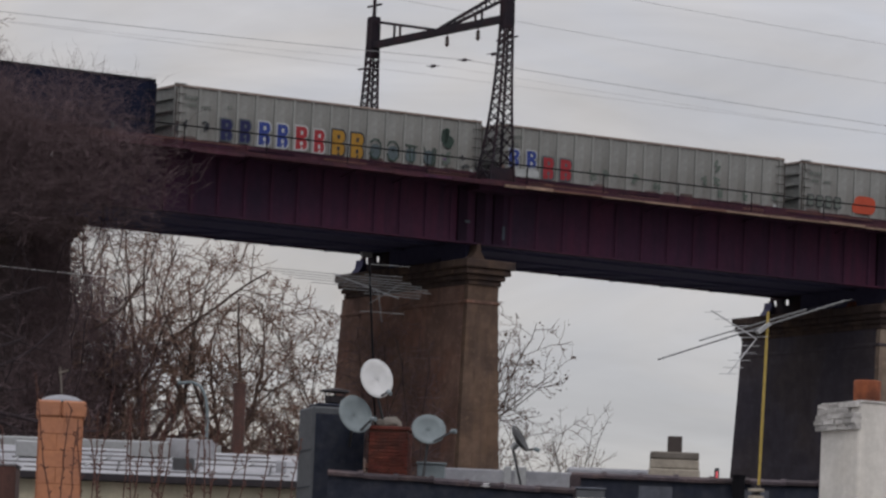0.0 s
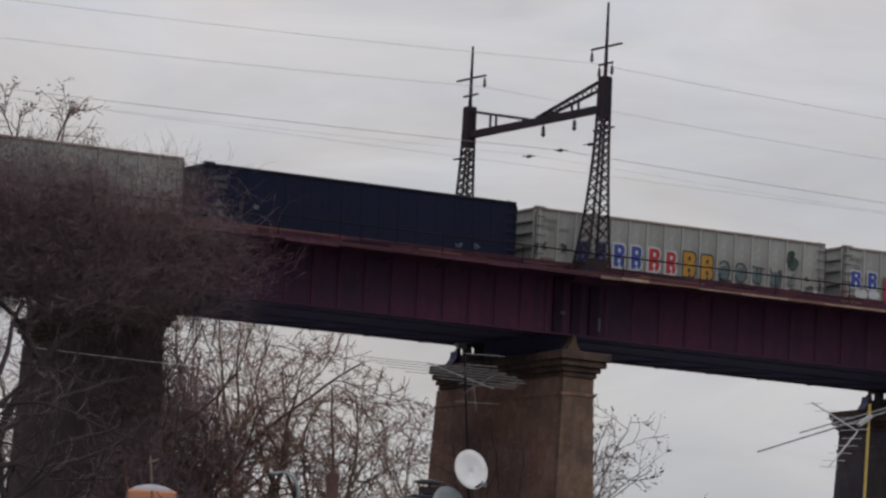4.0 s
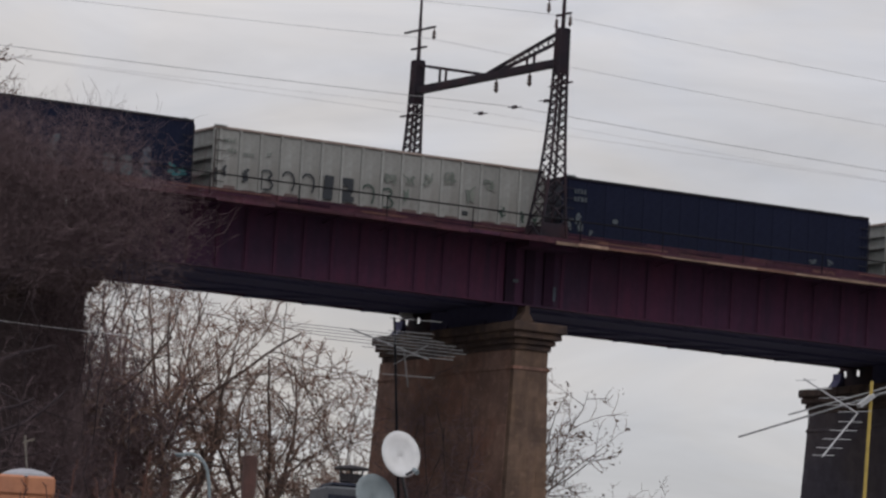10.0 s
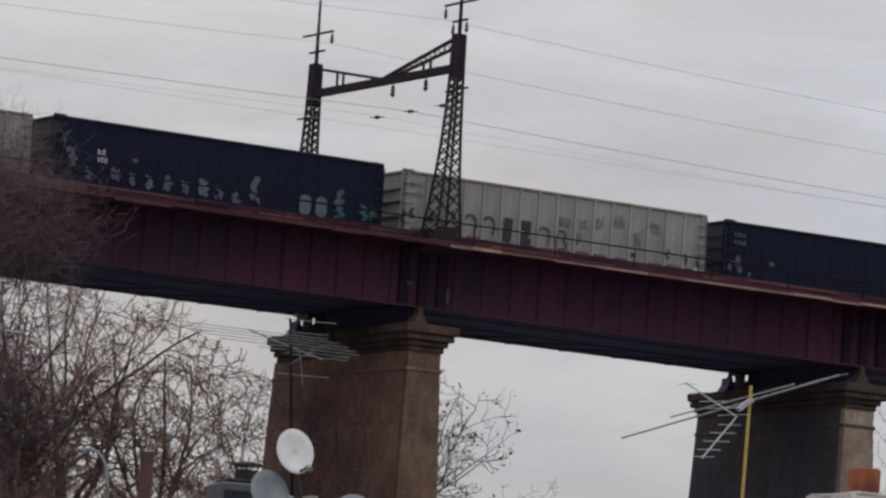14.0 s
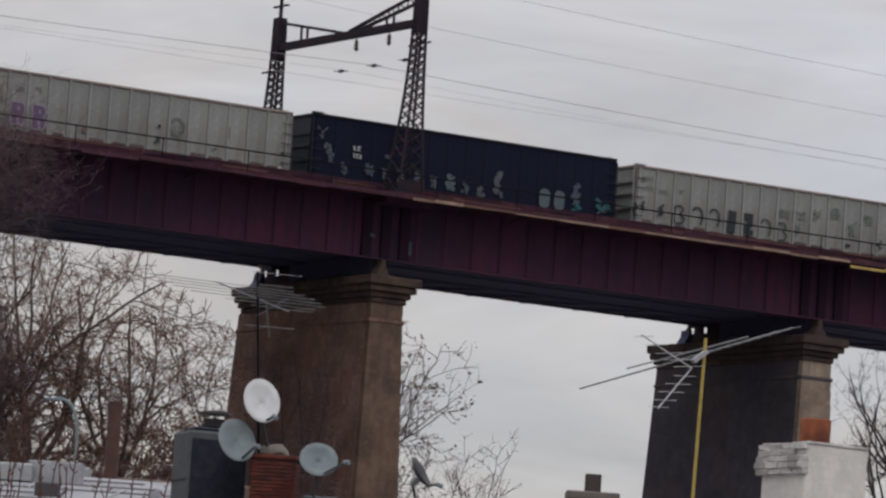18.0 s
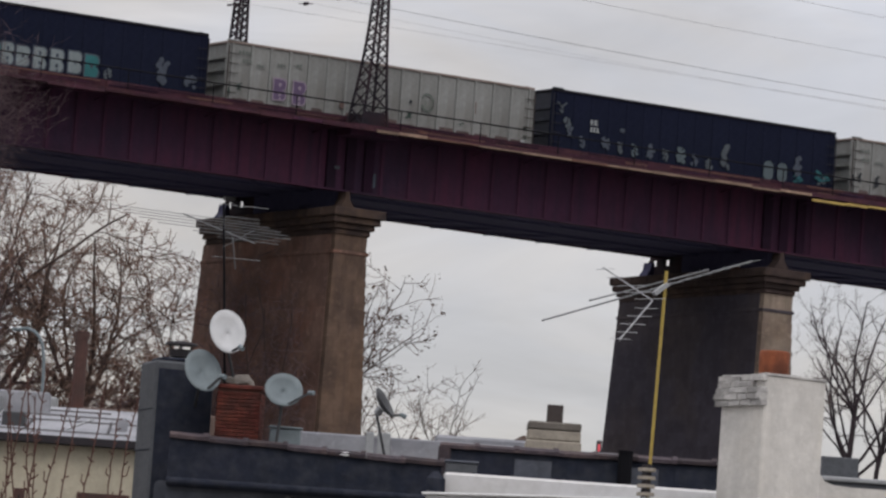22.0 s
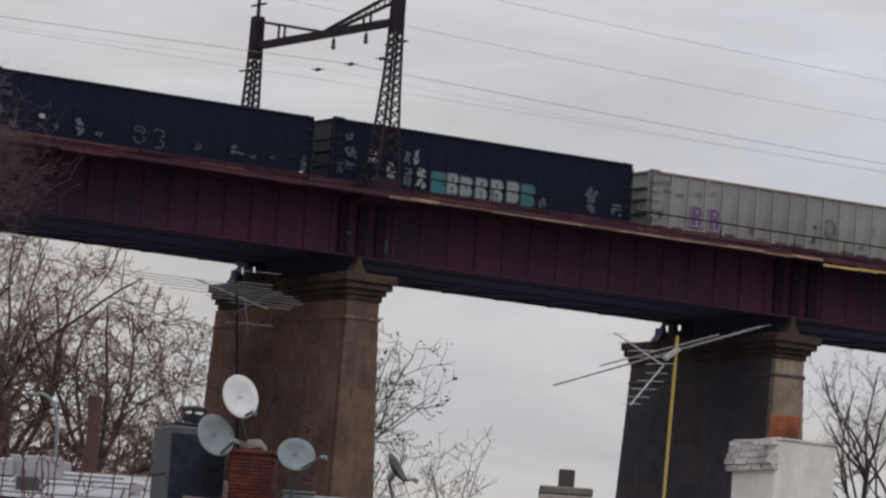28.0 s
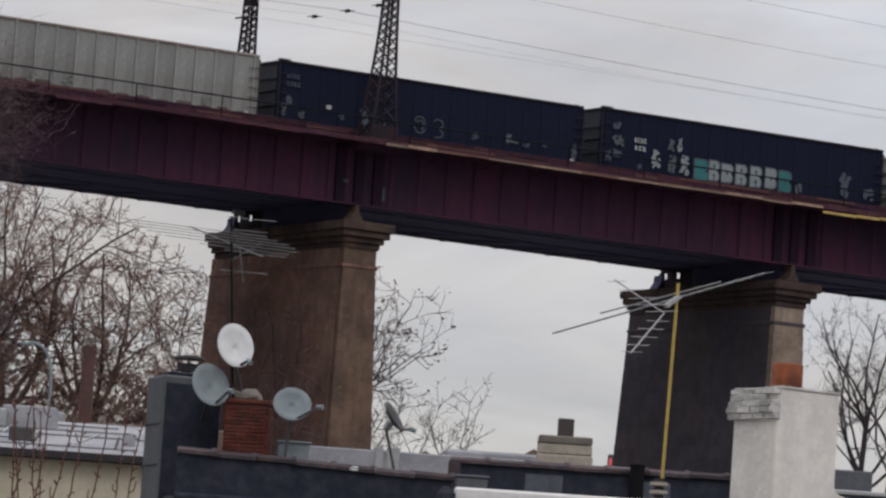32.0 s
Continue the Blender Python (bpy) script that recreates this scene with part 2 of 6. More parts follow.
BARK = mat("grey_brown_bark", (0.090, 0.066, 0.058), 0.95, 0, 0.5, 4, (0.045, 0.033, 0.03), 0.5, 0.8, 0.4, spec=0.2)
BARK_DARK = mat("wet_black_bark", (0.040, 0.031, 0.036), 0.95, 0, 0.5, 4, (0.022, 0.018, 0.022), 0.5, 0.8, 0.4, spec=0.15)
TWIG = mat("red_brown_twigs", (0.160, 0.104, 0.084), 0.9, 0, 0.3, 6, island=0.3, spec=0.15)
TWIG_DARK = mat("dark_vine_tangle", (0.122, 0.088, 0.096), 0.95, 0, 0.4, 2, (0.060, 0.042, 0.048), 0.6, 0.25, island=0.35, spec=0.15)
LEAF = mat("withered_brown_leaf", (0.07, 0.046, 0.034), 0.9, island=0.3)
BUD = mat("red_brown_vine_cane", (0.086, 0.042, 0.035), 0.85, 0, 0.4, 30, spec=0.2)

BRICK = mat("old_red_brick", (0.092, 0.025, 0.020), 0.9, 0, 0.5, 14, (0.042, 0.021, 0.019), 0.85, 3, 0.4, 0, 0.32, tint=(0.118, 0.036, 0.024), tint_scale=2.2, placed=True, spec=0.2)
MORTAR = mat("sooty_red_mortar", (0.105, 0.045, 0.034), 0.95, 0, 0.4, 20, (0.05, 0.035, 0.03), 0.5, 3)
ORANGE = mat("orange_glazed_block", (0.36, 0.148, 0.073), 0.75, 0, 0.35, 12, (0.27, 0.12, 0.075), 0.6, 2.5, 0.2, 0, 0.05, 0.5, tint=(0.30, 0.117, 0.06), tint_scale=1.5)
ORANGE_JOINT = mat("orange_mortar", (0.32, 0.13, 0.068), 0.9, 0, 0.3, 12)
SNOW = mat("white_roof_coating", (0.265, 0.27, 0.292), 0.9, 0, 0.4, 5, (0.15, 0.157, 0.18), 0.75, 1.1, 0.3, tint=(0.215, 0.22, 0.245), tint_scale=0.6, placed=True)
WHITE = mat("chalky_white_stucco", (0.56, 0.543, 0.516), 0.92, 0, 0.25, 6, (0.37, 0.36, 0.345), 0.6, 0.9, 0.4, 0, 0.04, 0.4, tint=(0.53, 0.505, 0.465), tint_scale=0.7, placed=True)
WHITE_WORN = mat("flaking_grey_white_stucco", (0.43, 0.42, 0.41), 0.95, 0, 0.5, 9, (0.25, 0.245, 0.24), 0.8, 2.6, 0.6, 0, 0.2, tint=(0.28, 0.27, 0.26), tint_scale=3, placed=True)
WHITE_TRIM = mat("white_painted_cornice", (0.56, 0.56, 0.565), 0.6, 0, 0.2, 9, (0.45, 0.44, 0.42), 0.4, 2.2)
GREY_BLOCK = mat("grey_rendered_block", (0.082, 0.088, 0.098), 0.9, 0, 0.4, 9, (0.062, 0.066, 0.075), 0.6, 1.5, 0.4, streak=0.4, placed=True, spec=0.2)
SLATE = mat("dark_blue_tar_coating", (0.0185, 0.0225, 0.0350), 0.9, 0, 0.5, 5, (0.044, 0.047, 0.057), 0.55, 4.2, 0.4, tint=(0.023, 0.026, 0.040), tint_scale=0.9, placed=True, spec=0.12)
SLATE_PALE = mat("blue_grey_painted_wall", (0.092, 0.101, 0.124), 0.9, 0, 0.4, 6, (0.045, 0.050, 0.064), 0.6, 1.2, 0.3, streak=0.4, tint=(0.105, 0.110, 0.126), tint_scale=0.7, placed=True, spec=0.12)
COPING = mat("brown_grey_terracotta_coping", (0.050, 0.040, 0.047), 0.9, 0, 0.6, 9, (0.03, 0.027, 0.033), 0.75, 2.6, 0.4, 0, 0.35, tint=(0.078, 0.056, 0.056), tint_scale=2.2, placed=True, spec=0.2)
CREAM = mat("cream_stucco", (0.52, 0.475, 0.365), 0.9, 0, 0.3, 9, (0.27, 0.245, 0.18), 0.6, 1.2, 0.3, 0, 0, 0.5, tint=(0.43, 0.395, 0.31), tint_scale=0.7)
DARK_TRIM = mat("dark_brown_fascia", (0.026, 0.023, 0.027), 0.7, 0, 0.4, 6, spec=0.2)
PANE = mat("dark_window_glass", (0.02, 0.022, 0.025), 0.08)
CONCRETE_DARK = mat("weathered_grey_concrete", (0.135, 0.12, 0.105), 0.92, 0, 0.4, 12, (0.07, 0.062, 0.056), 0.6, 2.5, 0.4)
ALU_DULL = mat("oxidised_aluminium", (0.17, 0.175, 0.185), 0.6, 0.3, 0.3, 12)
CONCRETE = mat("buff_concrete", (0.30, 0.27, 0.225), 0.92, 0, 0.4, 12, (0.16, 0.14, 0.12), 0.5, 2.5, 0.4)
PIPE = mat("sooty_clay_pipe", (0.042, 0.032, 0.030), 0.8, 0, 0.4, 12)
TERRACOTTA = mat("orange_rusted_flue", (0.25, 0.078, 0.036), 0.9, 0, 0.5, 7, (0.05, 0.025, 0.022), 0.85, 3, 0.3, streak=0.5, spec=0.2)
DISH_WHITE = mat("white_dish_enamel", (0.46, 0.47, 0.485), 0.55, 0, 0.2, 8, (0.38, 0.38, 0.38), 0.4, 3, spec=0.3)
DISH_GREY = mat("pale_grey_dish_enamel", (0.155, 0.188, 0.204), 0.6, 0, 0.3, 8, (0.11, 0.13, 0.142), 0.6, 3, spec=0.3)
RUST_DARK = mat("dark_rusted_pipe", (0.072, 0.031, 0.026), 0.85, 0, 0.5, 9, (0.035, 0.024, 0.022), 0.7, 1.6, 0.3, streak=0.5)
STEEL = mat("galvanised_steel", (0.30, 0.31, 0.32), 0.5, 0.6, 0.3, 12)
DARK_STEEL = mat("dark_weathered_steel", (0.05, 0.052, 0.057), 0.6, 0.4, 0.3, 10)
ALU = mat("dull_aluminium", (0.42, 0.43, 0.45), 0.45, 0.5, 0.3, 12)
YELLOW_POLE = mat("yellow_painted_pole", (0.33, 0.24, 0.045), 0.6, 0, 0.35, 12, (0.24, 0.17, 0.05), 0.5, 3)
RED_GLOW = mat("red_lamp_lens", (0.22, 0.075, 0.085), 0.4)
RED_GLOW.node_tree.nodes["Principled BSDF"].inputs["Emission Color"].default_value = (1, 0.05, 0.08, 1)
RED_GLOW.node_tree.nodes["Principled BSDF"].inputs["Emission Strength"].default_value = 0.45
GROUND = mat("wet_winter_ground", (0.20, 0.19, 0.18), 0.95, 0, 0.5, 0.3, (0.05, 0.05, 0.04), 0.6, 0.03, 0.3)
ROOF_GREY = mat("grey_felt_roof", (0.14, 0.14, 0.145), 0.9, 0, 0.4, 4)
FAR_HOUSE = mat("far_brown_house_wall", (0.13, 0.09, 0.075), 0.9, 0, 0.4, 2, (0.07, 0.05, 0.045), 0.5, 0.4)

# ---------------------------------------------------------------- builders


def thing(name, m, label, category, group="", kind=""):
    ob = new(name)
    ob.empty_display_size = 0.3
    ob.matrix_world = m
    return tagged(ob, label, category, group, kind)


def part(name, bm, material, parent, label="", smooth=False):
    me = bpy.data.meshes.new(name)
    bm.to_mesh(me)
    bm.free()
    return part_mesh(name, me, material, parent, label, smooth)


def part_mesh(name, me, material, parent, label="", smooth=False):
    if not me.materials:
        me.materials.append(material)
    if smooth:
        me.polygons.foreach_set("use_smooth", [True] * len(me.polygons))
    ob = new(name, me)
    ob.parent = parent
    if label:
        ob["label"] = label
    return ob


def box(bm, x0, x1, y0, y1, z0, z1, bev=0.0, m=None):
    mm = Matrix.Translation(((x0 + x1) / 2, (y0 + y1) / 2, (z0 + z1) / 2)) @ Matrix.Diagonal((x1 - x0, y1 - y0, z1 - z0, 1))
    vs = bmesh.ops.create_cube(bm, size=1, matrix=mm)["verts"]
    if bev:
        es = list({e for v in vs for e in v.link_edges})
        r = bmesh.ops.bevel(bm, geom=es, offset=bev, segments=1, affect="EDGES", profile=0.5)
        vs = list({v for f in r["faces"] for v in f.verts} | {v for v in vs if v.is_valid})
    if m is not None:
        bmesh.ops.transform(bm, matrix=m, verts=vs)
    return bm


def rod(bm, a, b, r0, r1=None, n=6):
    """A tapered bar from a to b."""
    a, b = Vector(a), Vector(b)
    d = b - a
    m = Matrix.Translation((a + b) / 2) @ d.to_track_quat("Z", "Y").to_matrix().to_4x4()
    bmesh.ops.create_cone(bm, cap_ends=True, segments=n, radius1=r0, radius2=r0 if r1 is None else r1, depth=d.length, matrix=m)
    return bm


def bar(bm, a, b, w, h):
    """A flat bar of section w x h from a to b."""
    a, b = Vector(a), Vector(b)
    d = b - a
    m = Matrix.Translation((a + b) / 2) @ d.to_track_quat("Z", "Y").to_matrix().to_4x4() @ Matrix.Diagonal((w, h, d.length, 1))
    bmesh.ops.create_cube(bm, size=1, matrix=m)
    return bm


def lathe(bm, prof, n=20, m=None):
    """A turned body from (radius, height) pairs."""
    rings = []
    for r, z in prof:
        rings.append([bm.verts.new((r * math.cos(2 * math.pi * i / n), r * math.sin(2 * math.pi * i / n), z)) for i in range(n)])
    for a, b in zip(rings, rings[1:]):
        for i in range(n):
            bm.faces.new((a[i], a[(i + 1) % n], b[(i + 1) % n], b[i]))
    bm.faces.new(rings[0][::-1])
    bm.faces.new(rings[-1])
    if m is not None:
        bmesh.ops.transform(bm, matrix=m, verts=[v for r in rings for v in r])
    return bm


def rounded(bm, w, h, r, t, m, n=4):
    """A thin rounded plate, w x h in its x and z, t thick towards -y, at m."""
    pts = []
    for cx, cz, a0 in ((w / 2 - r, h / 2 - r, 0), (-w / 2 + r, h / 2 - r, 90), (-w / 2 + r, -h / 2 + r, 180), (w / 2 - r, -h / 2 + r, 270)):
        for i in range(n + 1):
            a = radians(a0 + 90 * i / n)
            pts.append((cx + r * math.cos(a), cz + r * math.sin(a)))
    f = [bm.verts.new(m @ Vector((x, -t, z))) for x, z in pts]
    k = [bm.verts.new(m @ Vector((x, 0, z))) for x, z in pts]
    bm.faces.new(f)
    for i in range(len(pts)):
        j = (i + 1) % len(pts)
        bm.faces.new((f[i], k[i], k[j], f[j]))
    return bm


def B():
    return bmesh.new()


SHARED = {}


def shared_box(key, size, bev):
    """One bevelled block mesh that alike pieces share."""
    if key not in SHARED:
        bm = box(B(), -size[0] / 2, size[0] / 2, -size[1] / 2, size[1] / 2, -size[2] / 2, size[2] / 2, bev)
        me = bpy.data.meshes.new(key)
        bm.to_mesh(me)
        bm.free()
        SHARED[key] = me
    return SHARED[key]


# ---------------------------------------------------------------- ground
bm = B()
bmesh.ops.create_grid(bm, x_segments=40, y_segments=40, size=2500)
me = bpy.data.meshes.new("ground")
bm.to_mesh(me)
bm.free()
me.materials.append(GROUND)
ground = tagged(new("ground", me), "bare brown winter ground below the viaduct", "ground", kind="structure")

# ---------------------------------------------------------------- viaduct: x runs along the track, -y faces the camera
BR = pose(0, 208.54, 0, 0, 0, 32.59)
PIER_X = [-70.1, -47.9, -25.7, -5.1, 17.1, 39.3, 61.5, 83.7]
RAIL_Z, GIRD_TOP, GIRD_BOT, FAR_BOT = 26.3, 27.0, 24.45, 24.62
NEAR_Y, FAR_Y = -1.2, 7.6

viaduct = thing("viaduct", BR, "maroon-painted steel plate girder viaduct on tall stone piers", "bridge", kind="structure")


def girder_span(x0, x1, y, out):
    """One plate girder between two piers: web, flanges, upright stiffeners on the side that out points to."""
    x0, x1 = x0 + 0.03, x1 - 0.03
    bot = GIRD_BOT if out else FAR_BOT
    web = part("girder", box(B(), x0, x1, y - 0.02, y + 0.02, bot + 0.05, GIRD_TOP - 0.05), MAROON, viaduct, "maroon steel girder web")
    bm = box(B(), x0, x1, y - 0.22, y + 0.22, bot, bot + 0.05)
    box(bm, x0, x1, y - 0.22, y + 0.22, bot + 0.05, bot + 0.075)
    part("bottom_flange", bm, MAROON, web)
    part("top_flange", box(B(), x0, x1, y - 0.22, y + 0.22, GIRD_TOP - 0.05, GIRD_TOP), MAROON, web)
    if out:
        key = "stiffener"
        if key not in SHARED:
            b2 = box(B(), -0.04, 0.04, -0.06, 0, GIRD_BOT + 0.08, GIRD_TOP - 0.06)
            box(b2, -0.13, 0.13, -0.012, 0, GIRD_BOT + 0.08, GIRD_TOP - 0.06)
            SHARED[key] = bpy.data.meshes.new(key)
            b2.to_mesh(SHARED[key])
            b2.free()
        n = 16
        for i in range(n + 1):
            ob = part_mesh("stiffener", SHARED[key], MAROON, web)
            ob.matrix_basis = pose(x0 + 0.15 + (x1 - x0 - 0.3) * i / n, y - 0.02, 0)
    return web


for i in range(len(PIER_X) - 1):
    a, b = PIER_X[i], PIER_X[i + 1]
    girder_span(a, b, NEAR_Y, True)
    girder_span(a, b, FAR_Y, False)
    for y in (1.6, 4.6):
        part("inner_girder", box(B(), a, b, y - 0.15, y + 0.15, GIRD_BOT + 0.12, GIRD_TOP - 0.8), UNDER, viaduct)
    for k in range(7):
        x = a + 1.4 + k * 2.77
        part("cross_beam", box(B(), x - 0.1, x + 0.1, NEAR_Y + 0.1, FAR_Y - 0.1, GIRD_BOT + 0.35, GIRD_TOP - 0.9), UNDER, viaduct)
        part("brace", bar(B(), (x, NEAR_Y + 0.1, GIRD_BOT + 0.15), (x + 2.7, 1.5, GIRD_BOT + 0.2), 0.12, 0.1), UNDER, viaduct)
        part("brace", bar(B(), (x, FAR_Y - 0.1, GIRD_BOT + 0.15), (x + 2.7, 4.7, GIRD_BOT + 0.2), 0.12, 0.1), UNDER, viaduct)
    # flat sheet added so that the underside reads as one even shade
    part("soffit", box(B(), a, b - 0.01, NEAR_Y + 0.25, FAR_Y - 0.25, GIRD_BOT + 0.22, GIRD_BOT + 0.26), UNDER, viaduct, "added dark sheet under the track beams")
    part("far_splice", box(B(), a - 0.2, a + 0.2, FAR_Y + 0.022, FAR_Y + 0.05, FAR_BOT + 0.08, GIRD_TOP - 0.06), MAROON_SOOT, viaduct)
    part("deck", box(B(), a, b - 0.01, NEAR_Y + 0.25, FAR_Y - 0.25, RAIL_Z - 0.5, RAIL_Z - 0.17), UNDER, viaduct, "dark track deck")
    # walkway and edge boards on brackets, towards the camera
    wy0, wy1 = NEAR_Y - 1.9, NEAR_Y + 0.25
    right = a > -6
    part("walkway", box(B(), a, b - 0.01, wy0 + 0.002, wy1, GIRD_TOP + 0.004, GIRD_TOP + 0.04), MAROON_RUST, viaduct, "rusty walkway plates")
    part("edge_beam", box(B(), a, b - 0.01, wy0 - 0.06, wy0, GIRD_TOP - 0.16, GIRD_TOP + 0.03), MAROON_RUST, viaduct, "rusted edge channel")
    part("upper_edge", box(B(), a, b - 0.01, wy1, wy1 + 0.1, GIRD_TOP + 0.10, GIRD_TOP + 0.62), MAROON_RUST, viaduct, "rusty ballast curb")
    erng = random.Random(int(a * 7) + 90)
    u0 = a
    while u0 < b - 0.3:
        u1 = min(b, u0 + erng.uniform(0.9, 2.6))
        mt = YELLOW_EDGE if u0 > 15.6 else erng.choice((TIMBER_EDGE, TIMBER_EDGE, TIMBER_EDGE, RUST)) if right else erng.choice((MAROON_RUST, MAROON_RUST, MAROON_RUST, MAROON))
        z = GIRD_TOP - (0.28 if mt is YELLOW_EDGE else 0.13) + erng.uniform(-0.02, 0.02)
        part("edge_board", box(B(), u0, u1 - 0.03, wy0 - 0.13, wy0 - 0.065, z - erng.uniform(0.03, 0.07), z + erng.uniform(0.03, 0.07), 0.01), mt, viaduct,
             "worn yellow edge board" if mt is YELLOW_EDGE else "weathered edge board")
        if erng.random() < 0.5:
            mt2 = erng.choice((RUST, MAROON, MAROON_RUST))
            part("kerb_strip", box(B(), u0 + 0.1, u1 - 0.2, wy1 - 0.06, wy1 - 0.01, GIRD_TOP + 0.12, GIRD_TOP + erng.uniform(0.3, 0.6), 0.01), mt2, viaduct)
        u0 = u1
    for row in range(4):
        u0 = a + erng.uniform(0.0, 1.5)
        while u0 < b - 0.6:
            u1 = min(b - 0.02, u0 + erng.uniform(1.4, 5.0))
            zz = GIRD_TOP + 0.16 + 0.125 * row + erng.uniform(-0.02, 0.02)
            mt3 = erng.choice((RUST, MAROON_SOOT, MAROON_SOOT, MAROON, TIMBER_EDGE if right and row < 2 else MAROON_SOOT))
            part("kerb_strip", box(B(), u0, u1, wy1 - 0.075 - 0.012 * row, wy1 - 0.064 - 0.012 * row, zz - erng.uniform(0.008, 0.03), zz + erng.uniform(0.008, 0.03)), mt3, viaduct)
            u0 = u1 + erng.uniform(0.1, 1.6)
    for k in range(9):
        x = a + 0.9 + k * 2.55
        bm = bar(B(), (x, NEAR_Y - 0.03, GIRD_TOP - 0.30), (x, wy0 + 0.1, GIRD_TOP - 0.04), 0.05, 0.05)
        part("bracket", bm, MAROON, viaduct)
    # railing: two thin cables on posts
    for k in range(6):
        x = a + 1.2 + k * 3.9
        if x < b:
            part("railing_post", rod(B(), (x, wy0 + 0.05, GIRD_TOP + 0.04), (x, wy0 + 0.05, GIRD_TOP + 0.86), 0.022), HANDRAIL, viaduct)
    bm = rod(B(), (a, wy0 + 0.05, GIRD_TOP + 0.84), (b, wy0 + 0.05, GIRD_TOP + 0.84), 0.031)
    part("railing_cable", bm, HANDRAIL, viaduct, "thin dark handrail")
    for y in (0.88, 2.32, 4.88, 6.32):
        part("rail", box(B(), a, b - 0.005, y - 0.035, y + 0.035, RAIL_Z - 0.15, RAIL_Z), RUST, viaduct)
    bm = B()
    for k in range(36):
        x = a + 0.3 + k * 0.61
        for y in (1.6, 5.6):
            box(bm, x - 0.11, x + 0.11, y - 1.3, y + 1.3, RAIL_Z - 0.32, RAIL_Z - 0.152)
    part("sleepers", bm, TIMBER_EDGE, viaduct, "weathered timber sleepers")["kind"] = "stuff"

CAP_Z = 23.72


def bearing(x, y, parent):
    """A triangular cast bearing shoe between pier cap and girder."""
    bm = B()
    rings = []
    for hw, z in ((0.40, CAP_Z), (0.35, CAP_Z + 0.10), (0.12, CAP_Z + 0.42), (0.08, GIRD_BOT)):
        rings.append([bm.verts.new((x + sx * hw, y + sy * 0.3, z)) for sx, sy in ((-1, -1), (1, -1), (1, 1), (-1, 1))])
    for p, q in zip(rings, rings[1:]):
        for i in range(4):
            bm.faces.new((p[i], p[(i + 1) % 4], q[(i + 1) % 4], q[i]))
    bm.faces.new(rings[0][::-1])
    bm.faces.new(rings[-1])
    part("bearing_shoe", bm, STONE_CAP if y < 0 else TERRACOTTA if y < 2 and parent.matrix_world.translation.x > 5 else UNDER, parent, "rusted cast bearing shoe")


def pier(x, side, near, y1=8.85, far_in=0.02, y0=-2.4):
    """A battered stone pier with a moulded cap. side, near: stone of its long face and of its end."""
    ob = thing("bridge_pier", BR @ pose(x, 0, 0), "tall tapered brown sandstone pier with a moulded cap", "bridge pier", "piers of the viaduct")
    steps = ((0.0, CAP_Z - 0.36, CAP_Z), (0.14, CAP_Z - 0.62, CAP_Z - 0.36), (0.32, CAP_Z - 0.84, CAP_Z - 0.62), (0.44, CAP_Z - 1.06, CAP_Z - 0.84))
    crng = random.Random(int(x * 10))
    for inset, z0, z1 in steps:
        xa, ya, yb = 1.24 - inset * 0.9, y0 + inset * 1.1, y1 - inset * 0.5
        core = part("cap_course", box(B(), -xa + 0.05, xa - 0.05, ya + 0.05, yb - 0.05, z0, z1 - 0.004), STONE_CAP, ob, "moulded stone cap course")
        u = ya
        while u < yb - 0.01:
            v = min(yb, u + crng.uniform(0.9, 1.5))
            v = yb if yb - v < 0.4 else v
            bm = box(B(), -xa, xa, u + 0.004, v - 0.004, z0 + 0.003, z1 - 0.007, 0.04)
            for q in bm.verts:
                q.co += Vector((crng.uniform(-0.022, 0.022), crng.uniform(-0.02, 0.02) if u == ya else 0, crng.uniform(-0.012, 0.006)))
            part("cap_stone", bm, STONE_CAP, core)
            u = v
    part("string_course", box(B(), -0.86, 0.86, y0 + 0.55, y1 - far_in + 0.06, CAP_Z - 1.86, CAP_Z - 1.72, 0.02), side, ob)
    zt = CAP_Z - 1.06

    def half(z):
        return 0.77 + (zt - z) * 0.034

    def ends(z):
        return y0 + 0.63 - (zt - z) * 0.024, y1 - far_in + (zt - z) * 0.045

    bm = B()
    rings = []
    for z in (-0.3, zt + 0.002):
        h, (ya, yb) = half(z) - 0.05, ends(z)
        rings.append([bm.verts.new(v) for v in ((-h, ya + 0.05, z), (h, ya + 0.05, z), (h, yb - 0.05, z), (-h, yb - 0.05, z))])
    for i in range(4):
        bm.faces.new((rings[0][i], rings[0][(i + 1) % 4], rings[1][(i + 1) % 4], rings[1][i]))
    bm.faces.new(rings[1])
    part("shaft_core", bm, side, ob, "stone shaft with deep joints")
    for y in (NEAR_Y, 1.6, 4.6, FAR_Y + 0.85):
        bearing(-0.12, y, ob)
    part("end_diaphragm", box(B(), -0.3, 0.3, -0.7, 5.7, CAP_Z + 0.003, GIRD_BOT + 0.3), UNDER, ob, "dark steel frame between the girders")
    # openwork frame at the far girder, with two gaps that show the sky
    for ya, yb, za, zb in ((5.7, 8.7, 0.003, 0.56), (5.7, 8.5, 0.84, 1.1), (5.7, 7.0, 0.56, 0.84), (7.36, 7.98, 0.56, 0.84), (8.34, 8.6, 0.56, 0.84)):
        part("end_diaphragm", box(B(), -0.06, 0.06, ya, yb, CAP_Z + za, CAP_Z + zb), MAST, ob)
    return ob, half, ends, zt


PIERS = []
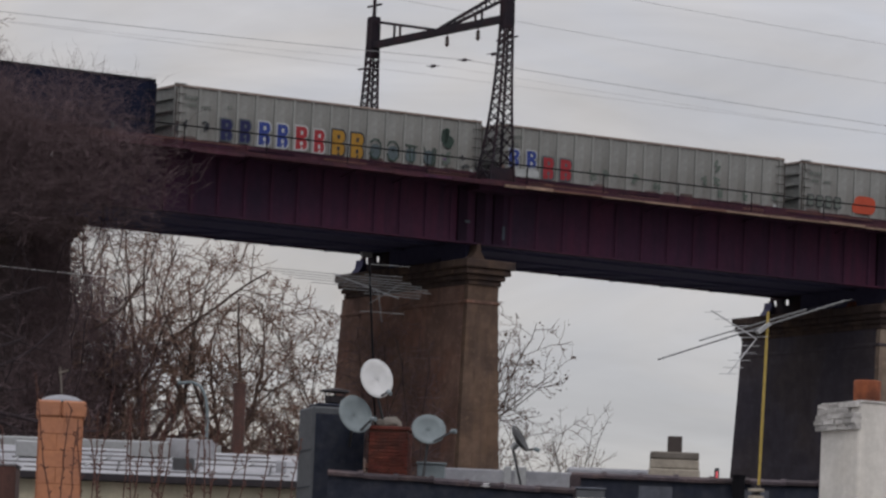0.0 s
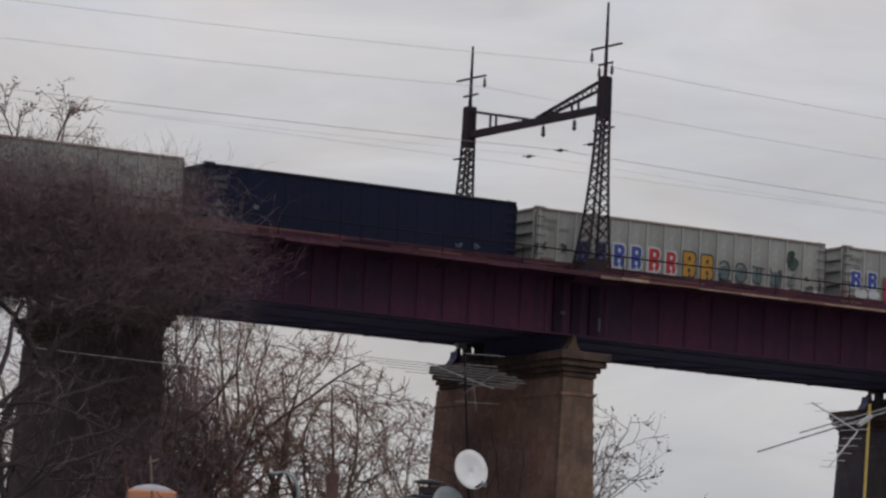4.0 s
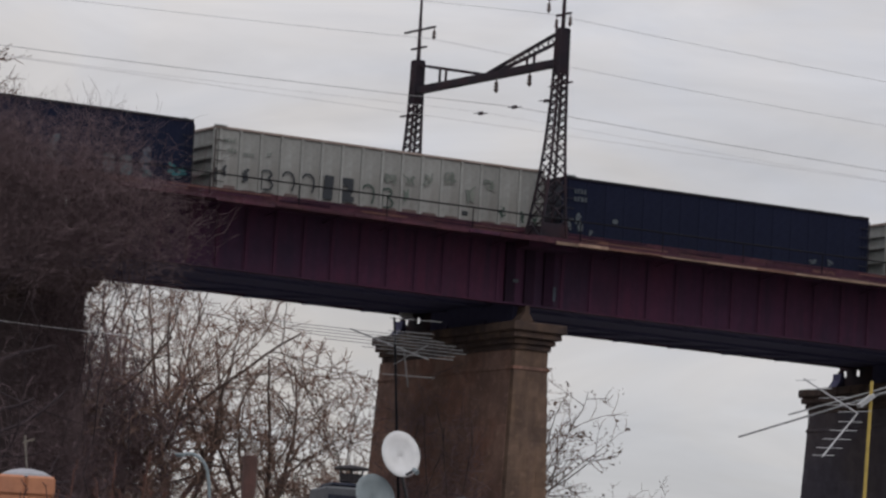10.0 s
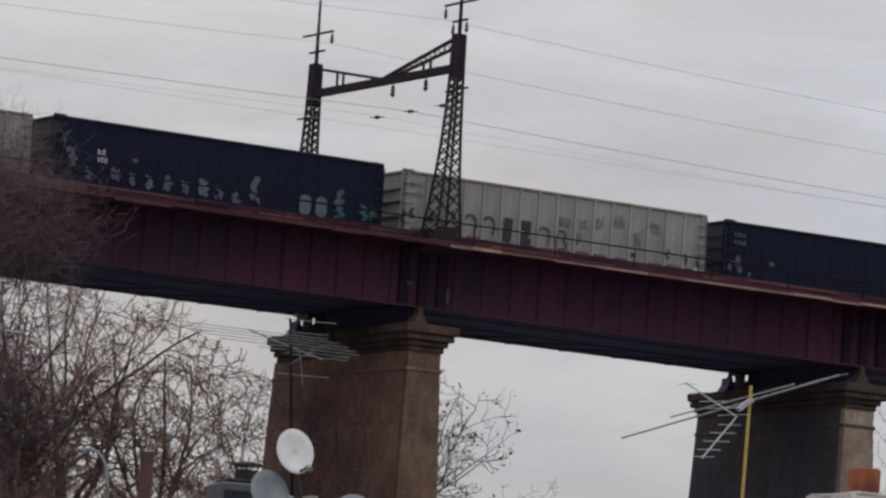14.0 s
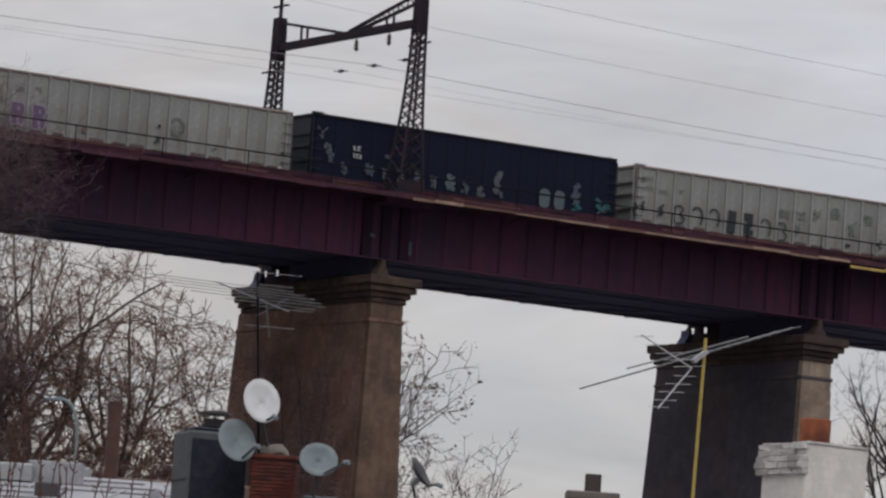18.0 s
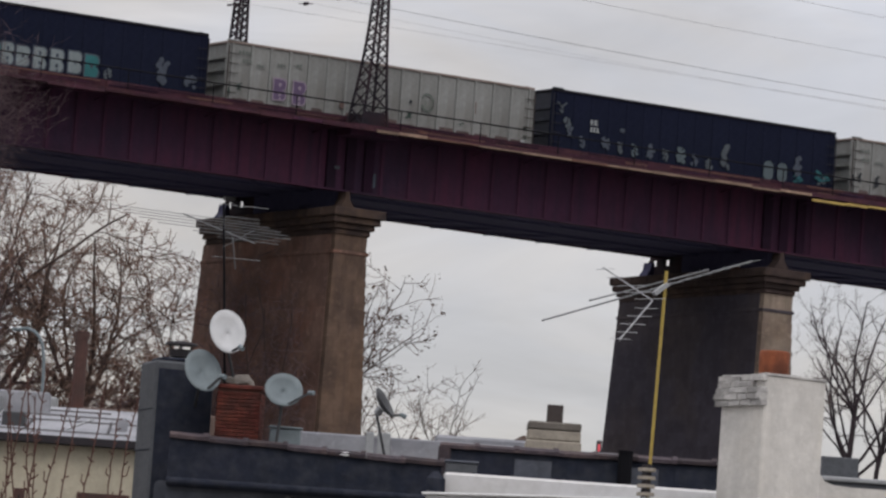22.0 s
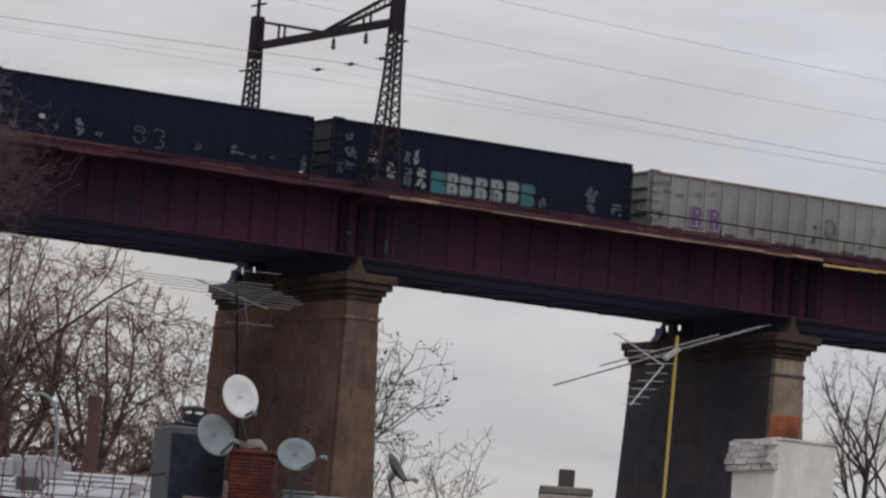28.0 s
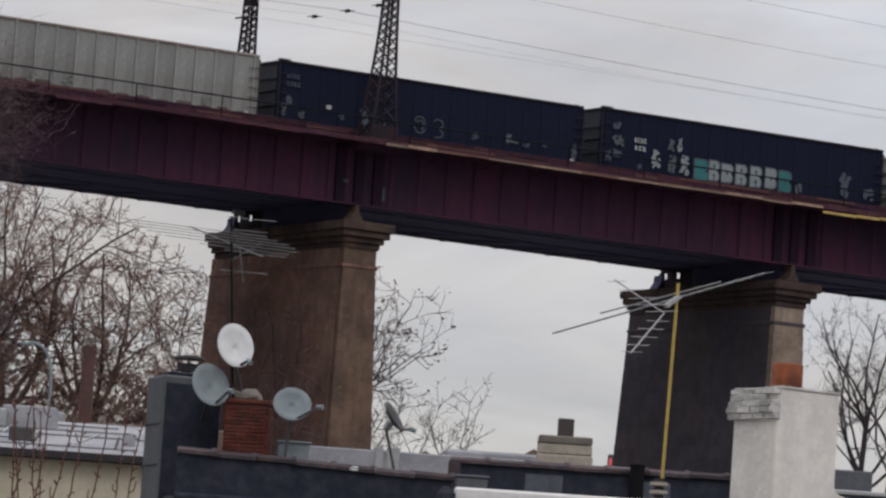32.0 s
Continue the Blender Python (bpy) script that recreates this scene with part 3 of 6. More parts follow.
for i, x in enumerate(PIER_X):
    # right piers: shaded stone colour on the long sides, lit one on the ends
    PIERS.append((pier(x, STONE_SOOT_SHADE, STONE_LIT_END, 9.9, 0.23, -1.85) if i >= 4 else pier(x, STONE, STONE_PALE) if i == 3 else pier(x, STONE_GRIME, STONE_GRIME, 8.2), i))

# ---------------------------------------------------------------- catenary masts
def lattice_mast(x, y, top, arm_z, pole_top, label):
    ob = thing("catenary_mast", BR @ pose(x, y, GIRD_TOP + 0.1), label, "catenary mast", "masts over the track")
    H = top - GIRD_TOP - 0.1

    def hw(z):
        f = 1 - z / H
        return 0.18 + 0.08 * f + 0.36 * f ** 2.6

    def cx(z):
        return -0.30 * (1 - z / H) ** 2

    zs = [0]
    while zs[-1] < H - 0.4:
        zs.append(zs[-1] + max(0.30, hw(zs[-1]) * 1.3))
    zs[-1] = H
    for sx in (-1, 1):
        for sy in (-1, 1):
            bm = B()
            rings = []
            for z in zs:
                c = Vector((cx(z) + sx * hw(z), sy * hw(z), z))
                rings.append([bm.verts.new(c + Vector((dx * 0.043, dy * 0.043, 0))) for dx, dy in ((-1, -1), (1, -1), (1, 1), (-1, 1))])
            for p, q in zip(rings, rings[1:]):
                for i in range(4):
                    bm.faces.new((p[i], p[(i + 1) % 4], q[(i + 1) % 4], q[i]))
            bm.faces.new(rings[-1])
            part("leg", bm, MAST, ob)
    for face in range(4):
        for k, (a, b) in enumerate(zip(zs, zs[1:])):
            for fl in (1, -1):
                if face < 2:
                    s = (-1, 1)[face]
                    p, q = (cx(a) - fl * hw(a), s * hw(a), a), (cx(b) + fl * hw(b), s * hw(b), b)
                else:
                    s = (-1, 1)[face - 2]
                    p, q = (cx(a) + s * hw(a), -fl * hw(a), a), (cx(b) + s * hw(b), fl * hw(b), b)
                part("lacing_bar", bar(B(), p, q, 0.05, 0.03), MAST, ob)
    part("head", box(B(), -0.21, 0.21, -0.21, 0.21, H - 1.75, H + 0.05, 0.02), MAST, ob, "plated mast head")
    part("pole", rod(B(), (0, 0, H), (0, 0, pole_top - GIRD_TOP - 0.1), 0.09, 0.05, 8), MAST, ob)
    ph = pole_top - GIRD_TOP - 0.1
    for dz, w, sides in ((1.35, 1.22, (1,)), (0.61, 0.54, (-1, 1))) if y < 0 else ((1.34, 1.24, (-1,)), (0.57, 0.6, ())):
        arm = part("cross_arm", bar(B(), (0, -w, H + dz), (0, w, H + dz), 0.10, 0.07), MAST, ob)
        for sgn in sides:
            bm = rod(B(), (0, sgn * w * 0.95, H + dz), (0, sgn * w * 0.95, H + dz - 0.16), 0.02)
            lathe(bm, [(0.03, 0), (0.075, -0.06), (0.05, -0.11), (0.09, -0.16), (0.05, -0.22), (0.10, -0.28), (0.06, -0.34), (0.02, -0.42)], 8,
                  Matrix.Translation((0, sgn * w * 0.95, H + dz - 0.14)))
            part("insulator", bm, GLASSY, arm, "hanging brown insulator")
    zr, out = H - 2.25, (-1 if y < 0 else 1)
    part("bracket_arm", bar(B(), (-0.1, out * 1.05, zr), (-0.1, out * -0.6, zr - 0.02), 0.09, 0.06), MAST, ob)
    for sgn in (-1, 1):
        part("gusset_plate", box(B(), cx(0) - 0.5, cx(0) + 0.5, sgn * 0.60 - 0.012, sgn * 0.60 + 0.012, 0.03, 0.62), MAST, ob)
    part("base_plate", box(B(), cx(0) - 1.1, cx(0) + 1.1, -0.85, 0.85, -0.12, 0.03), MAROON_RUST, ob)
    return ob


lattice_mast(-4.5, -1.88, 35.63, 34.25, 38.9, "near black riveted lattice mast with flared base")
lattice_mast(-4.5, 9.46, 35.56, 34.35, 38.35, "far black riveted lattice mast behind the train")
part("mast_bracket", box(B(), -5.5, -3.6, 7.5, 10.2, GIRD_TOP - 0.3, GIRD_TOP + 0.0), MAROON, viaduct)
part("mast_bracket", box(B(), -5.9, -3.6, -2.45, -1.0, GIRD_TOP - 0.30, GIRD_TOP - 0.02), MAROON, viaduct, "plated bracket under the mast")

# pale plates and a cable box on the girders over the middle pier
part("pale_plate", box(B(), -5.88, -5.64, NEAR_Y - 0.18, NEAR_Y - 0.14, 25.34, 25.46), P_DWHITE, viaduct, "small pale plate")
part("pale_plate", box(B(), -3.99, -3.87, NEAR_Y - 0.18, NEAR_Y - 0.14, 24.78, 25.34), P_DGREY, viaduct, "faded upright plate")
part("cable_box", box(B(), -5.95, -5.4, FAR_Y - 0.45, FAR_Y - 0.24, 24.50, 25.02, 0.03), DISH_WHITE, viaduct, "grey cable box at the far girder")
for x in (-5.1, 17.1):
    for dx in (-0.9, 0.0, 0.9):
        part("splice_plate", box(B(), x + dx - 0.22, x + dx + 0.22, NEAR_Y - 0.16, NEAR_Y - 0.02, GIRD_BOT + 0.1, GIRD_TOP - 0.08), MAROON_SOOT, viaduct, "dark splice plate over the pier")

beam = thing("catenary_beam", BR @ pose(-4.5, 0, 34.1), "black steel cross beam with trussed stays between the masts", "catenary beam")
part("main_beam", bar(B(), (0, -1.8, 0.20), (0, 9.4, 0.215), 0.30, 0.30), MAST, beam)
part("far_stay", bar(B(), (0, 9.2, 1.26), (0, 4.3, 0.38), 0.12, 0.12), MAST, beam)
for yy in (7.62, 7.12):
    part("stay_post", bar(B(), (0, yy, 0.3), (0, yy, 0.38 + (yy - 4.3) * 0.18), 0.08, 0.08), MAST, beam)
part("near_stay", bar(B(), (0, -1.7, 1.46), (0, 3.7, 0.36), 0.11, 0.12), MAST, beam)
part("near_stay", bar(B(), (0, -1.7, 1.06), (0, 2.9, 0.34), 0.10, 0.12), MAST, beam)
for k in range(14):
    f0, f1 = (k / 14, (k + 1) / 14) if k % 2 else ((k + 1) / 14, k / 14)
    part("lacing_bar", bar(B(), (0, -1.7 + 4.6 * f0, 1.06 - 0.72 * f0), (0, -1.7 + 5.4 * f1, 1.46 - 1.10 * f1), 0.05, 0.04), MAST, beam)
for yy, zz in ((0.74, 0.66), (0.2, 0.74)):
    part("stay_post", bar(B(), (0, yy, 0.3), (0, yy, zz), 0.08, 0.08), MAST, beam)
for yy in (3.04, 0.47):
    bm = rod(B(), (0, yy, -0.1), (0, yy, 0.08), 0.025)
    lathe(bm, [(0.04, -0.06), (0.10, -0.12), (0.06, -0.18), (0.11, -0.25), (0.06, -0.32), (0.12, -0.40), (0.08, -0.47), (0.02, -0.54)], 8, Matrix.Translation((0, yy, 0)))
    part("insulator", bm, GLASSY, beam, "hanging brown insulator")


def wire(y, z, sag, r, label, material, x0=-82.0, x1=73.0):
    """A wire along the line, sagging between supports 77 m apart that stand at the mast."""
    ob = thing("overhead_wire", BR @ pose(0, y, z), label, "wire", "overhead wires")
    for side, xa, xb in ((0, x0, -4.5), (1, -4.5, x1)):
        bm = B()
        rings = []
        for k in range(17):
            f = k / 16
            c = Vector((xa + (xb - xa) * f, 0, -sag * 4 * f * (1 - f)))
            rings.append([bm.verts.new(c + Vector((0, r * math.cos(a), r * math.sin(a)))) for a in (0, 1.57, 3.14, 4.71)])
        for p, q in zip(rings, rings[1:]):
            for i in range(4):
                bm.faces.new((p[i], q[i], q[(i + 1) % 4], p[(i + 1) % 4]))
        part("strand", bm, material, ob)


wire(-0.72, 36.40, 0.93, 0.0105, "thin overhead power wire on the near mast", WIRE_PALE)
wire(8.28, 36.38, 0.95, 0.0105, "thin power wire on the far mast", WIRE_PALE)
wire(1.6, 32.85, 0.6, 0.0115, "dark sagging messenger wire over the track", WIRE)
wire(1.6, 32.0, 0.05, 0.008, "pale contact wire over the track", WIRE_PALE)
wire(4.14, 32.9, 0.6, 0.006, "fine messenger wire over the far track", WIRE_PALE)
for yy, zz in ((4.14, 32.83), (1.52, 32.83), (-0.9, 32.84)):
    hang = thing("wire_clamp", BR @ pose(-4.5, yy, zz), "small dark wire clamp over the track", "clamp", "wire clamps")
    bm = bar(B(), (0, -0.55, -0.05), (0, 0.55, 0.05), 0.03, 0.03)
    part("rod", bm, MAST, hang)
    part("clamp", lathe(B(), [(0.03, -0.2), (0.08, -0.1), (0.05, 0), (0.08, 0.1), (0.03, 0.2)], 8, pose(0, 0, 0, 90, 0, 0)), MAST, hang)

# ---------------------------------------------------------------- freight train
CAR_L, PITCH = 15.1, 16.02
TRAIN = []


def letter_plate(bm, w, h, t, m, grow=0.0):
    """A block letter: square at its back, two bowls in front, open counters and a notch at the foot."""
    w, h = w / 2 + grow, h / 2 + grow
    n = 5
    pts = [(-w, -h), (-w, h)]
    for cz, r in ((h * 0.5, h * 0.5), (-h * 0.5, h * 0.5)):
        for i in range(n + 1):
            a = radians(90 - 180 * i / n)
            pts.append((w * 0.45 + w * 0.55 * math.cos(a), cz + r * math.sin(a)))
    f = [bm.verts.new(m @ Vector((x, -t, z))) for x, z in pts]
    k = [bm.verts.new(m @ Vector((x, 0, z))) for x, z in pts]
    bm.faces.new(f)
    for i in range(len(pts)):
        j = (i + 1) % len(pts)
        bm.faces.new((f[i], k[i], k[j], f[j]))
    return bm


def glyph(parent, x, z, w, h, fill, edge, holes=2, tilt=0.0):
    """A sprayed block letter without meaning: a plate with an outline and counters."""
    m = pose(L0 + x, -1.655, z, 0, tilt, 0)
    ob = part("graffiti_patch", letter_plate(B(), w, h, 0.006, m, 0.025), edge, parent)
    part("graffiti_fill", letter_plate(B(), w * 0.88, h * 0.92, 0.010, m), fill, ob)
    for k in range(holes):
        bm = rounded(B(), w * 0.20, h * 0.17, w * 0.08, 0.013, m @ pose(0, 0, (k - (holes - 1) / 2) * h * 0.44))
        part("graffiti_counter", bm, edge, ob)
    if holes == 2:
        part("graffiti_counter", rounded(B(), w * 0.14, h * 0.18, w * 0.04, 0.0132, m @ pose(0.02, 0, -h * 0.44)), edge, ob)


def stroke(parent, x, z, w, h, col, path, r=0.07):
    """A sprayed line through the points of path, given from -1 to 1 over a box of w x h."""
    bm = B()
    q = [(L0 + x + u * w / 2, z + v * h / 2) for u, v in path]
    for k, ((ax, az), (bx, bz)) in enumerate(zip(q, q[1:])):
        t = -1.657 - 0.0011 * k
        bar(bm, (ax, t, az), (bx, t, bz), 0.006, r)
    part("graffiti_stroke", bm, col, parent)["kind"] = "stuff"


HOOK = ((-0.8, 0.6), (-0.3, 1), (0.4, 0.95), (0.8, 0.5), (0.75, -0.6), (0.3, -1), (-0.4, -0.9), (-0.9, -0.5), (-0.3, -0.3))
CURL = ((-0.9, 0.5), (-0.5, 0.95), (0.2, 1), (0.8, 0.6), (0.9, -0.2), (0.6, -0.9))
LOOP = ((-0.9, 0.4), (-0.5, 0.95), (0.3, 0.95), (0.9, 0.4), (0.9, -0.5), (0.3, -1), (-0.5, -0.9), (-0.9, -0.3))
TEE = ((-1, 0.8), (1, 0.7), (0.5, 0.72), (0.4, -0.9), (-0.1, -0.9), (-0.2, 0.7))
ENN = ((-1, 0.9), (0.5, -1), (0.6, 0.7), (1, 0.7), (0.9, -1))
BEE = ((-0.8, -1), (-0.8, 0.9), (0.2, 1), (0.7, 0.6), (0.1, 0.1), (0.9, -0.4), (0.5, -0.95), (-0.6, -1))


def blotch(parent, x, z, w, h, col, n=4):
    """A sprayed mark without meaning: small uneven dabs and strokes that overlap inside a box."""
    rng = random.Random(int(x * 97 + z * 31 + w * 13))
    bm = B()
    for k in range(n * 3):
        f = (k + 0.5) / (n * 3) - 0.5
        pw, ph = w * rng.uniform(0.18, 0.5), h * rng.uniform(0.12, 0.34)
        m = pose(L0 + x + rng.uniform(-0.34, 0.34) * w, -1.6545 - 0.0008 * k, z - f * h * 0.9, 0, rng.uniform(-50, 50), 0)
        rounded(bm, pw, ph, min(pw, ph) * 0.42, 0.004, m, 2)
    part("graffiti_patch", bm, col, parent)["kind"] = "stuff"


def dab(parent, x, z, w, h, col, name="graffiti_patch", tilt=0.0):
    part(name, rounded(B(), w, h, min(w, h) * 0.4, 0.006, pose(L0 + x, -1.655, z, 0, tilt, 0)), col, parent)


def scrawl(parent, x, z, w, h, col, n=7):
    """A sprayed tag without meaning: crossing short strokes inside a box."""
    rng = random.Random(int((x + 50) * 97 + z * 31 + w * 13))
    path = [(rng.uniform(-1, 1), rng.uniform(-1, 1))]
    for k in range(n + 2):
        path.append((path[-1][0] + rng.uniform(-0.2, 0.2), rng.uniform(-1, 1)) if k % 2 else (rng.uniform(-1, 1), rng.uniform(-1, 1)))
    stroke(parent, x, z, w, h, col, path, 0.05)


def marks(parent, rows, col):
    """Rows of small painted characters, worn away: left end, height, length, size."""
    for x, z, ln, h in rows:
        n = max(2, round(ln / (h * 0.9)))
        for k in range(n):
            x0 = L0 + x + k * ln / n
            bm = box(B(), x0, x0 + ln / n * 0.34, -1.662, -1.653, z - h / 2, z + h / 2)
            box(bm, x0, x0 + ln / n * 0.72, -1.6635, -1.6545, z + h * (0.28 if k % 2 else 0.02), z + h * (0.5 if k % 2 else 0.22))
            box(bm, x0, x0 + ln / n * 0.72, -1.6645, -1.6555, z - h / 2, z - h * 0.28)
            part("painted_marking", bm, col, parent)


def car(dark, label, H):
    body, rim = (CAR_DARK, CAR_DARK_RIM) if dark else (CAR_GREY, CAR_RIM)
    ob = thing("freight_wagon", BR @ pose(0, 1.6, RAIL_Z), label, "freight wagon", "wagons of the train")
    x0, x1 = -CAR_L / 2, CAR_L / 2
    z0 = 1.05
    n = 16
    step = (CAR_L - 0.5) / n
    for side in (-1, 1):
        y = side * 1.56
        key = "side_sheet_%d_%.2f" % (dark, H)
        if key not in SHARED:
            me = bpy.data.meshes.new("side_sheet")
            b2 = box(B(), 0.0, step, -0.03, 0.03, z0, H - 0.1)
            b2.to_mesh(me)
            b2.free()
            SHARED[key] = me
            me2 = bpy.data.meshes.new("side_post")
            b2 = box(B(), -0.055, 0.055, -0.022 if dark else -0.05, 0.022 if dark else 0.05, z0 - 0.05, H - 0.09, 0.008)
            b2.to_mesh(me2)
            b2.free()
            SHARED[key + "p"] = me2
        for k in range(n):
            if side < 0 or k in (0, n - 1):
                part_mesh("side_sheet", SHARED[key], body, ob).matrix_basis = pose(x0 + 0.25 + k * step, y, 0)
        if side > 0:
            part("far_side", box(B(), x0 + 0.25 + step, x1 - 0.25 - step, y - 0.03, y + 0.03, z0, H - 0.1), body, ob)
        for k in range(n + 1):
            if side < 0 or k in (0, n):
                part_mesh("side_post", SHARED[key + "p"], body, ob).matrix_basis = pose(x0 + 0.25 + k * step, y + side * (0.03 if dark else 0.05), 0)
        part("top_chord", box(B(), x0 + 0.02, x1 - 0.02, y - 0.09, y + 0.11 * 1, H - 0.1, H, 0.015), rim, ob, "rusty top chord" if not dark else "worn top chord")
        part("side_sill", box(B(), x0 + 0.02, x1 - 0.02, y - 0.06, y + 0.08, z0 - 0.18, z0 - 0.002, 0.01), rim if not dark else body, ob)
    for e in (-1, 1):
        xe = e * (CAR_L / 2 - 0.32)
        part("end_wall", box(B(), xe - 0.03, xe + 0.03, -1.53, 1.53, z0, H - 0.06), CAR_END if dark else body, ob)
        part("end_cap", box(B(), xe - 0.1, xe + 0.1, -1.53, 1.53, H - 0.06, H + 0.04, 0.01), rim, ob)
        for z in (1.5, 2.1, 2.7, 3.2):
            part("end_rib", box(B(), min(xe + e * 0.032, xe + e * (0.08 if dark else 0.14)), max(xe + e * 0.032, xe + e * (0.08 if dark else 0.14)), -1.5, 1.5, z - 0.06, z + 0.06, 0.01), CAR_END if dark else body, ob)
        for s in (-1, 1):
            part("corner_post", box(B(), e * CAR_L / 2 - 0.07 - 0.06 * (e > 0) + 0.06 * (e < 0), e * CAR_L / 2 + 0.07 - 0.06 * (e > 0) + 0.06 * (e < 0), s * 1.54 - 0.05, s * 1.54 + 0.05, z0, H - 0.1, 0.01), body, ob)
        # ladder near the corner
        lad = part("ladder", bar(B(), (e * (CAR_L / 2 - 0.02), -1.68, 1.1), (e * (CAR_L / 2 - 0.02), -1.68, H - 0.2), 0.04, 0.03), TRUCK if not dark else rim, ob)
        for z in (1.3, 1.7, 2.1, 2.5, 2.9, 3.3):
            part("rung", bar(B(), (e * (CAR_L / 2 - 0.02), -1.68, z), (e * (CAR_L / 2 - 0.50), -1.68, z), 0.035, 0.03), TRUCK if not dark else rim, lad)
        part("coupler", box(B(), min(e * CAR_L / 2, e * (CAR_L / 2 + 0.52)), max(e * CAR_L / 2, e * (CAR_L / 2 + 0.52)), -0.14, 0.14, 0.74, 1.0, 0.03), TRUCK, ob)
        part("platform", box(B(), min(xe, e * CAR_L / 2), max(xe, e * CAR_L / 2), -1.5, 1.5, 0.86, 1.0), TRUCK, ob)
        bog = part("bogie", box(B(), e * 5.9 - 1.2, e * 5.9 + 1.2, -1.1, 1.1, 0.42, 0.72, 0.06), TRUCK, ob, "greasy cast bogie")
        for dx in (-0.88, 0.88):
            for s in (-1, 1):
                part("wheel", rod(B(), (e * 5.9 + dx, s * 0.66, 0.42), (e * 5.9 + dx, s * 0.78, 0.42), 0.42, 0.42, 16), RUST, bog)
    srng = random.Random(int(H * 1000))
    # low brown strip on each grey panel: rust, with the sill's shadow painted in
    for k in range(n):
        za, zb = 1.24, 1.24 + srng.uniform(0.20, 0.36)
        if not dark:
            part("rust_patch", rounded(B(), step * srng.uniform(0.55, 0.85), zb - za, 0.06, 0.004, pose(x0 + 0.25 + (k + srng.uniform(0.4, 0.6)) * step, -1.592, (za + zb) / 2)), RUST_SILL_SHADE, ob)
    part("floor_sheet", box(B(), x0 + 0.3, x1 - 0.3, -1.5, 1.5, z0 - 0.1, z0), body, ob)
    part("corner_cap", box(B(), x0 - 0.01, x0 + 0.5, -1.70, -1.5, H + 0.002, H + 0.05, 0.01), P_WHITE if not dark else P_DWHITE, ob, "white-painted corner cap")
    part("centre_sill", box(B(), x0 + 0.1, x1 - 0.1, -0.25, 0.25, 0.72, z0 - 0.1), TRUCK, ob)
    part("corner_sheet", box(B(), x0 + 0.02, x0 + 0.248, -1.57, -1.53, z0, H - 0.1), body, ob)
    part("corner_sheet", box(B(), x1 - 0.248, x1 - 0.02, -1.57, -1.53, z0, H - 0.1), body, ob)
    return ob


L0 = -CAR_L / 2


def build_train():
    # the front wagon with an orange blob
    c0 = car(False, "grey gondola wagon with an orange graffiti blob", 3.70)
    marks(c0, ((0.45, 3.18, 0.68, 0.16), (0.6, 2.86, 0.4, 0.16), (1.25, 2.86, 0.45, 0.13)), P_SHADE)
    for x, z, w, h in ((3.55, 2.0, 1.2, 0.8), (3.2, 1.85, 0.7, 0.5), (5.35, 1.85, 1.1, 0.55)):
        dab(c0, x, z, w, h, P_ORANGE)
    for k in range(4):
        glyph(c0, 0.55 + k * 0.5, 1.95, 0.34, 0.5, P_SHADE, P_BLACK, 1)
    # grey wagon with blue and red letters
    c1 = car(False, "grey gondola wagon with blue and red graffiti letters", 3.70)
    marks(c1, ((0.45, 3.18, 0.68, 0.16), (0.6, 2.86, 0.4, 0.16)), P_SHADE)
    for x, z, w, h, fill, edge in ((0.75, 2.27, 0.60, 0.80, P_BLUE, P_WHITE), (1.64, 2.28, 0.56, 0.80, P_BLUE, P_WHITE), (2.53, 1.98, 0.60, 1.02, P_RED, P_DWHITE), (3.43, 2.0, 0.62, 0.98, P_RED, P_DWHITE)):
        glyph(c1, x, z, w, h, fill, edge)
    for x, w in ((1.05, 0.7), (1.75, 0.6)):
        dab(c1, x, 1.66, w, 0.36, P_WHITE)
    dab(c1, 0.13, 1.7, 0.3, 0.5, P_MUD)
    for x, z, w, h in ((4.9, 1.9, 0.5, 0.45), (5.55, 2.05, 0.4, 0.3), (7.05, 1.95, 0.4, 0.45), (8.3, 1.75, 0.5, 0.3), (11.45, 2.95, 0.36, 0.62), (10.75, 2.25, 0.3, 0.45), (11.4, 2.3, 0.4, 0.4), (11.7, 1.8, 0.45, 0.4), (13.0, 1.75, 0.3, 0.4), (14.6, 1.9, 0.3, 0.4)):
        blotch(c1, x, z, w, h, P_GREEN, 3)
    # grey wagon with four pairs of coloured letters
    c2 = car(False, "grey gondola wagon with blue, red and yellow graffiti letters", 3.70)
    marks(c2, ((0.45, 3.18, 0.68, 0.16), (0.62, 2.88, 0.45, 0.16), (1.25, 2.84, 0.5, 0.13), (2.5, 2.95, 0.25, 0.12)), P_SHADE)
    for x, z, w, h in ((0.12, 1.87, 0.30, 0.55), (0.57, 2.07, 0.34, 0.38), (1.50, 2.06, 0.42, 0.40)):
        blotch(c2, x, z, w, h, P_BLACK, 3)
    for x, z, w, h, fill, edge in ((2.49, 2.0, 0.6, 0.94, P_NAVY, P_DWHITE), (3.39, 2.02, 0.56, 1.0, P_NAVY, P_DWHITE), (4.32, 2.03, 0.64, 1.06, P_BLUE, P_WHITE), (5.20, 2.02, 0.6, 1.06, P_BLUE, P_WHITE),
                                   (6.12, 2.03, 0.64, 1.06, P_RED, P_WHITE), (6.99, 1.98, 0.58, 1.04, P_RED, P_WHITE), (7.93, 2.02, 0.70, 1.14, P_YELLOW, P_BLACK), (8.86, 1.98, 0.68, 1.14, P_YELLOW, P_BLACK)):
        glyph(c2, x, z, w, h, fill, edge)
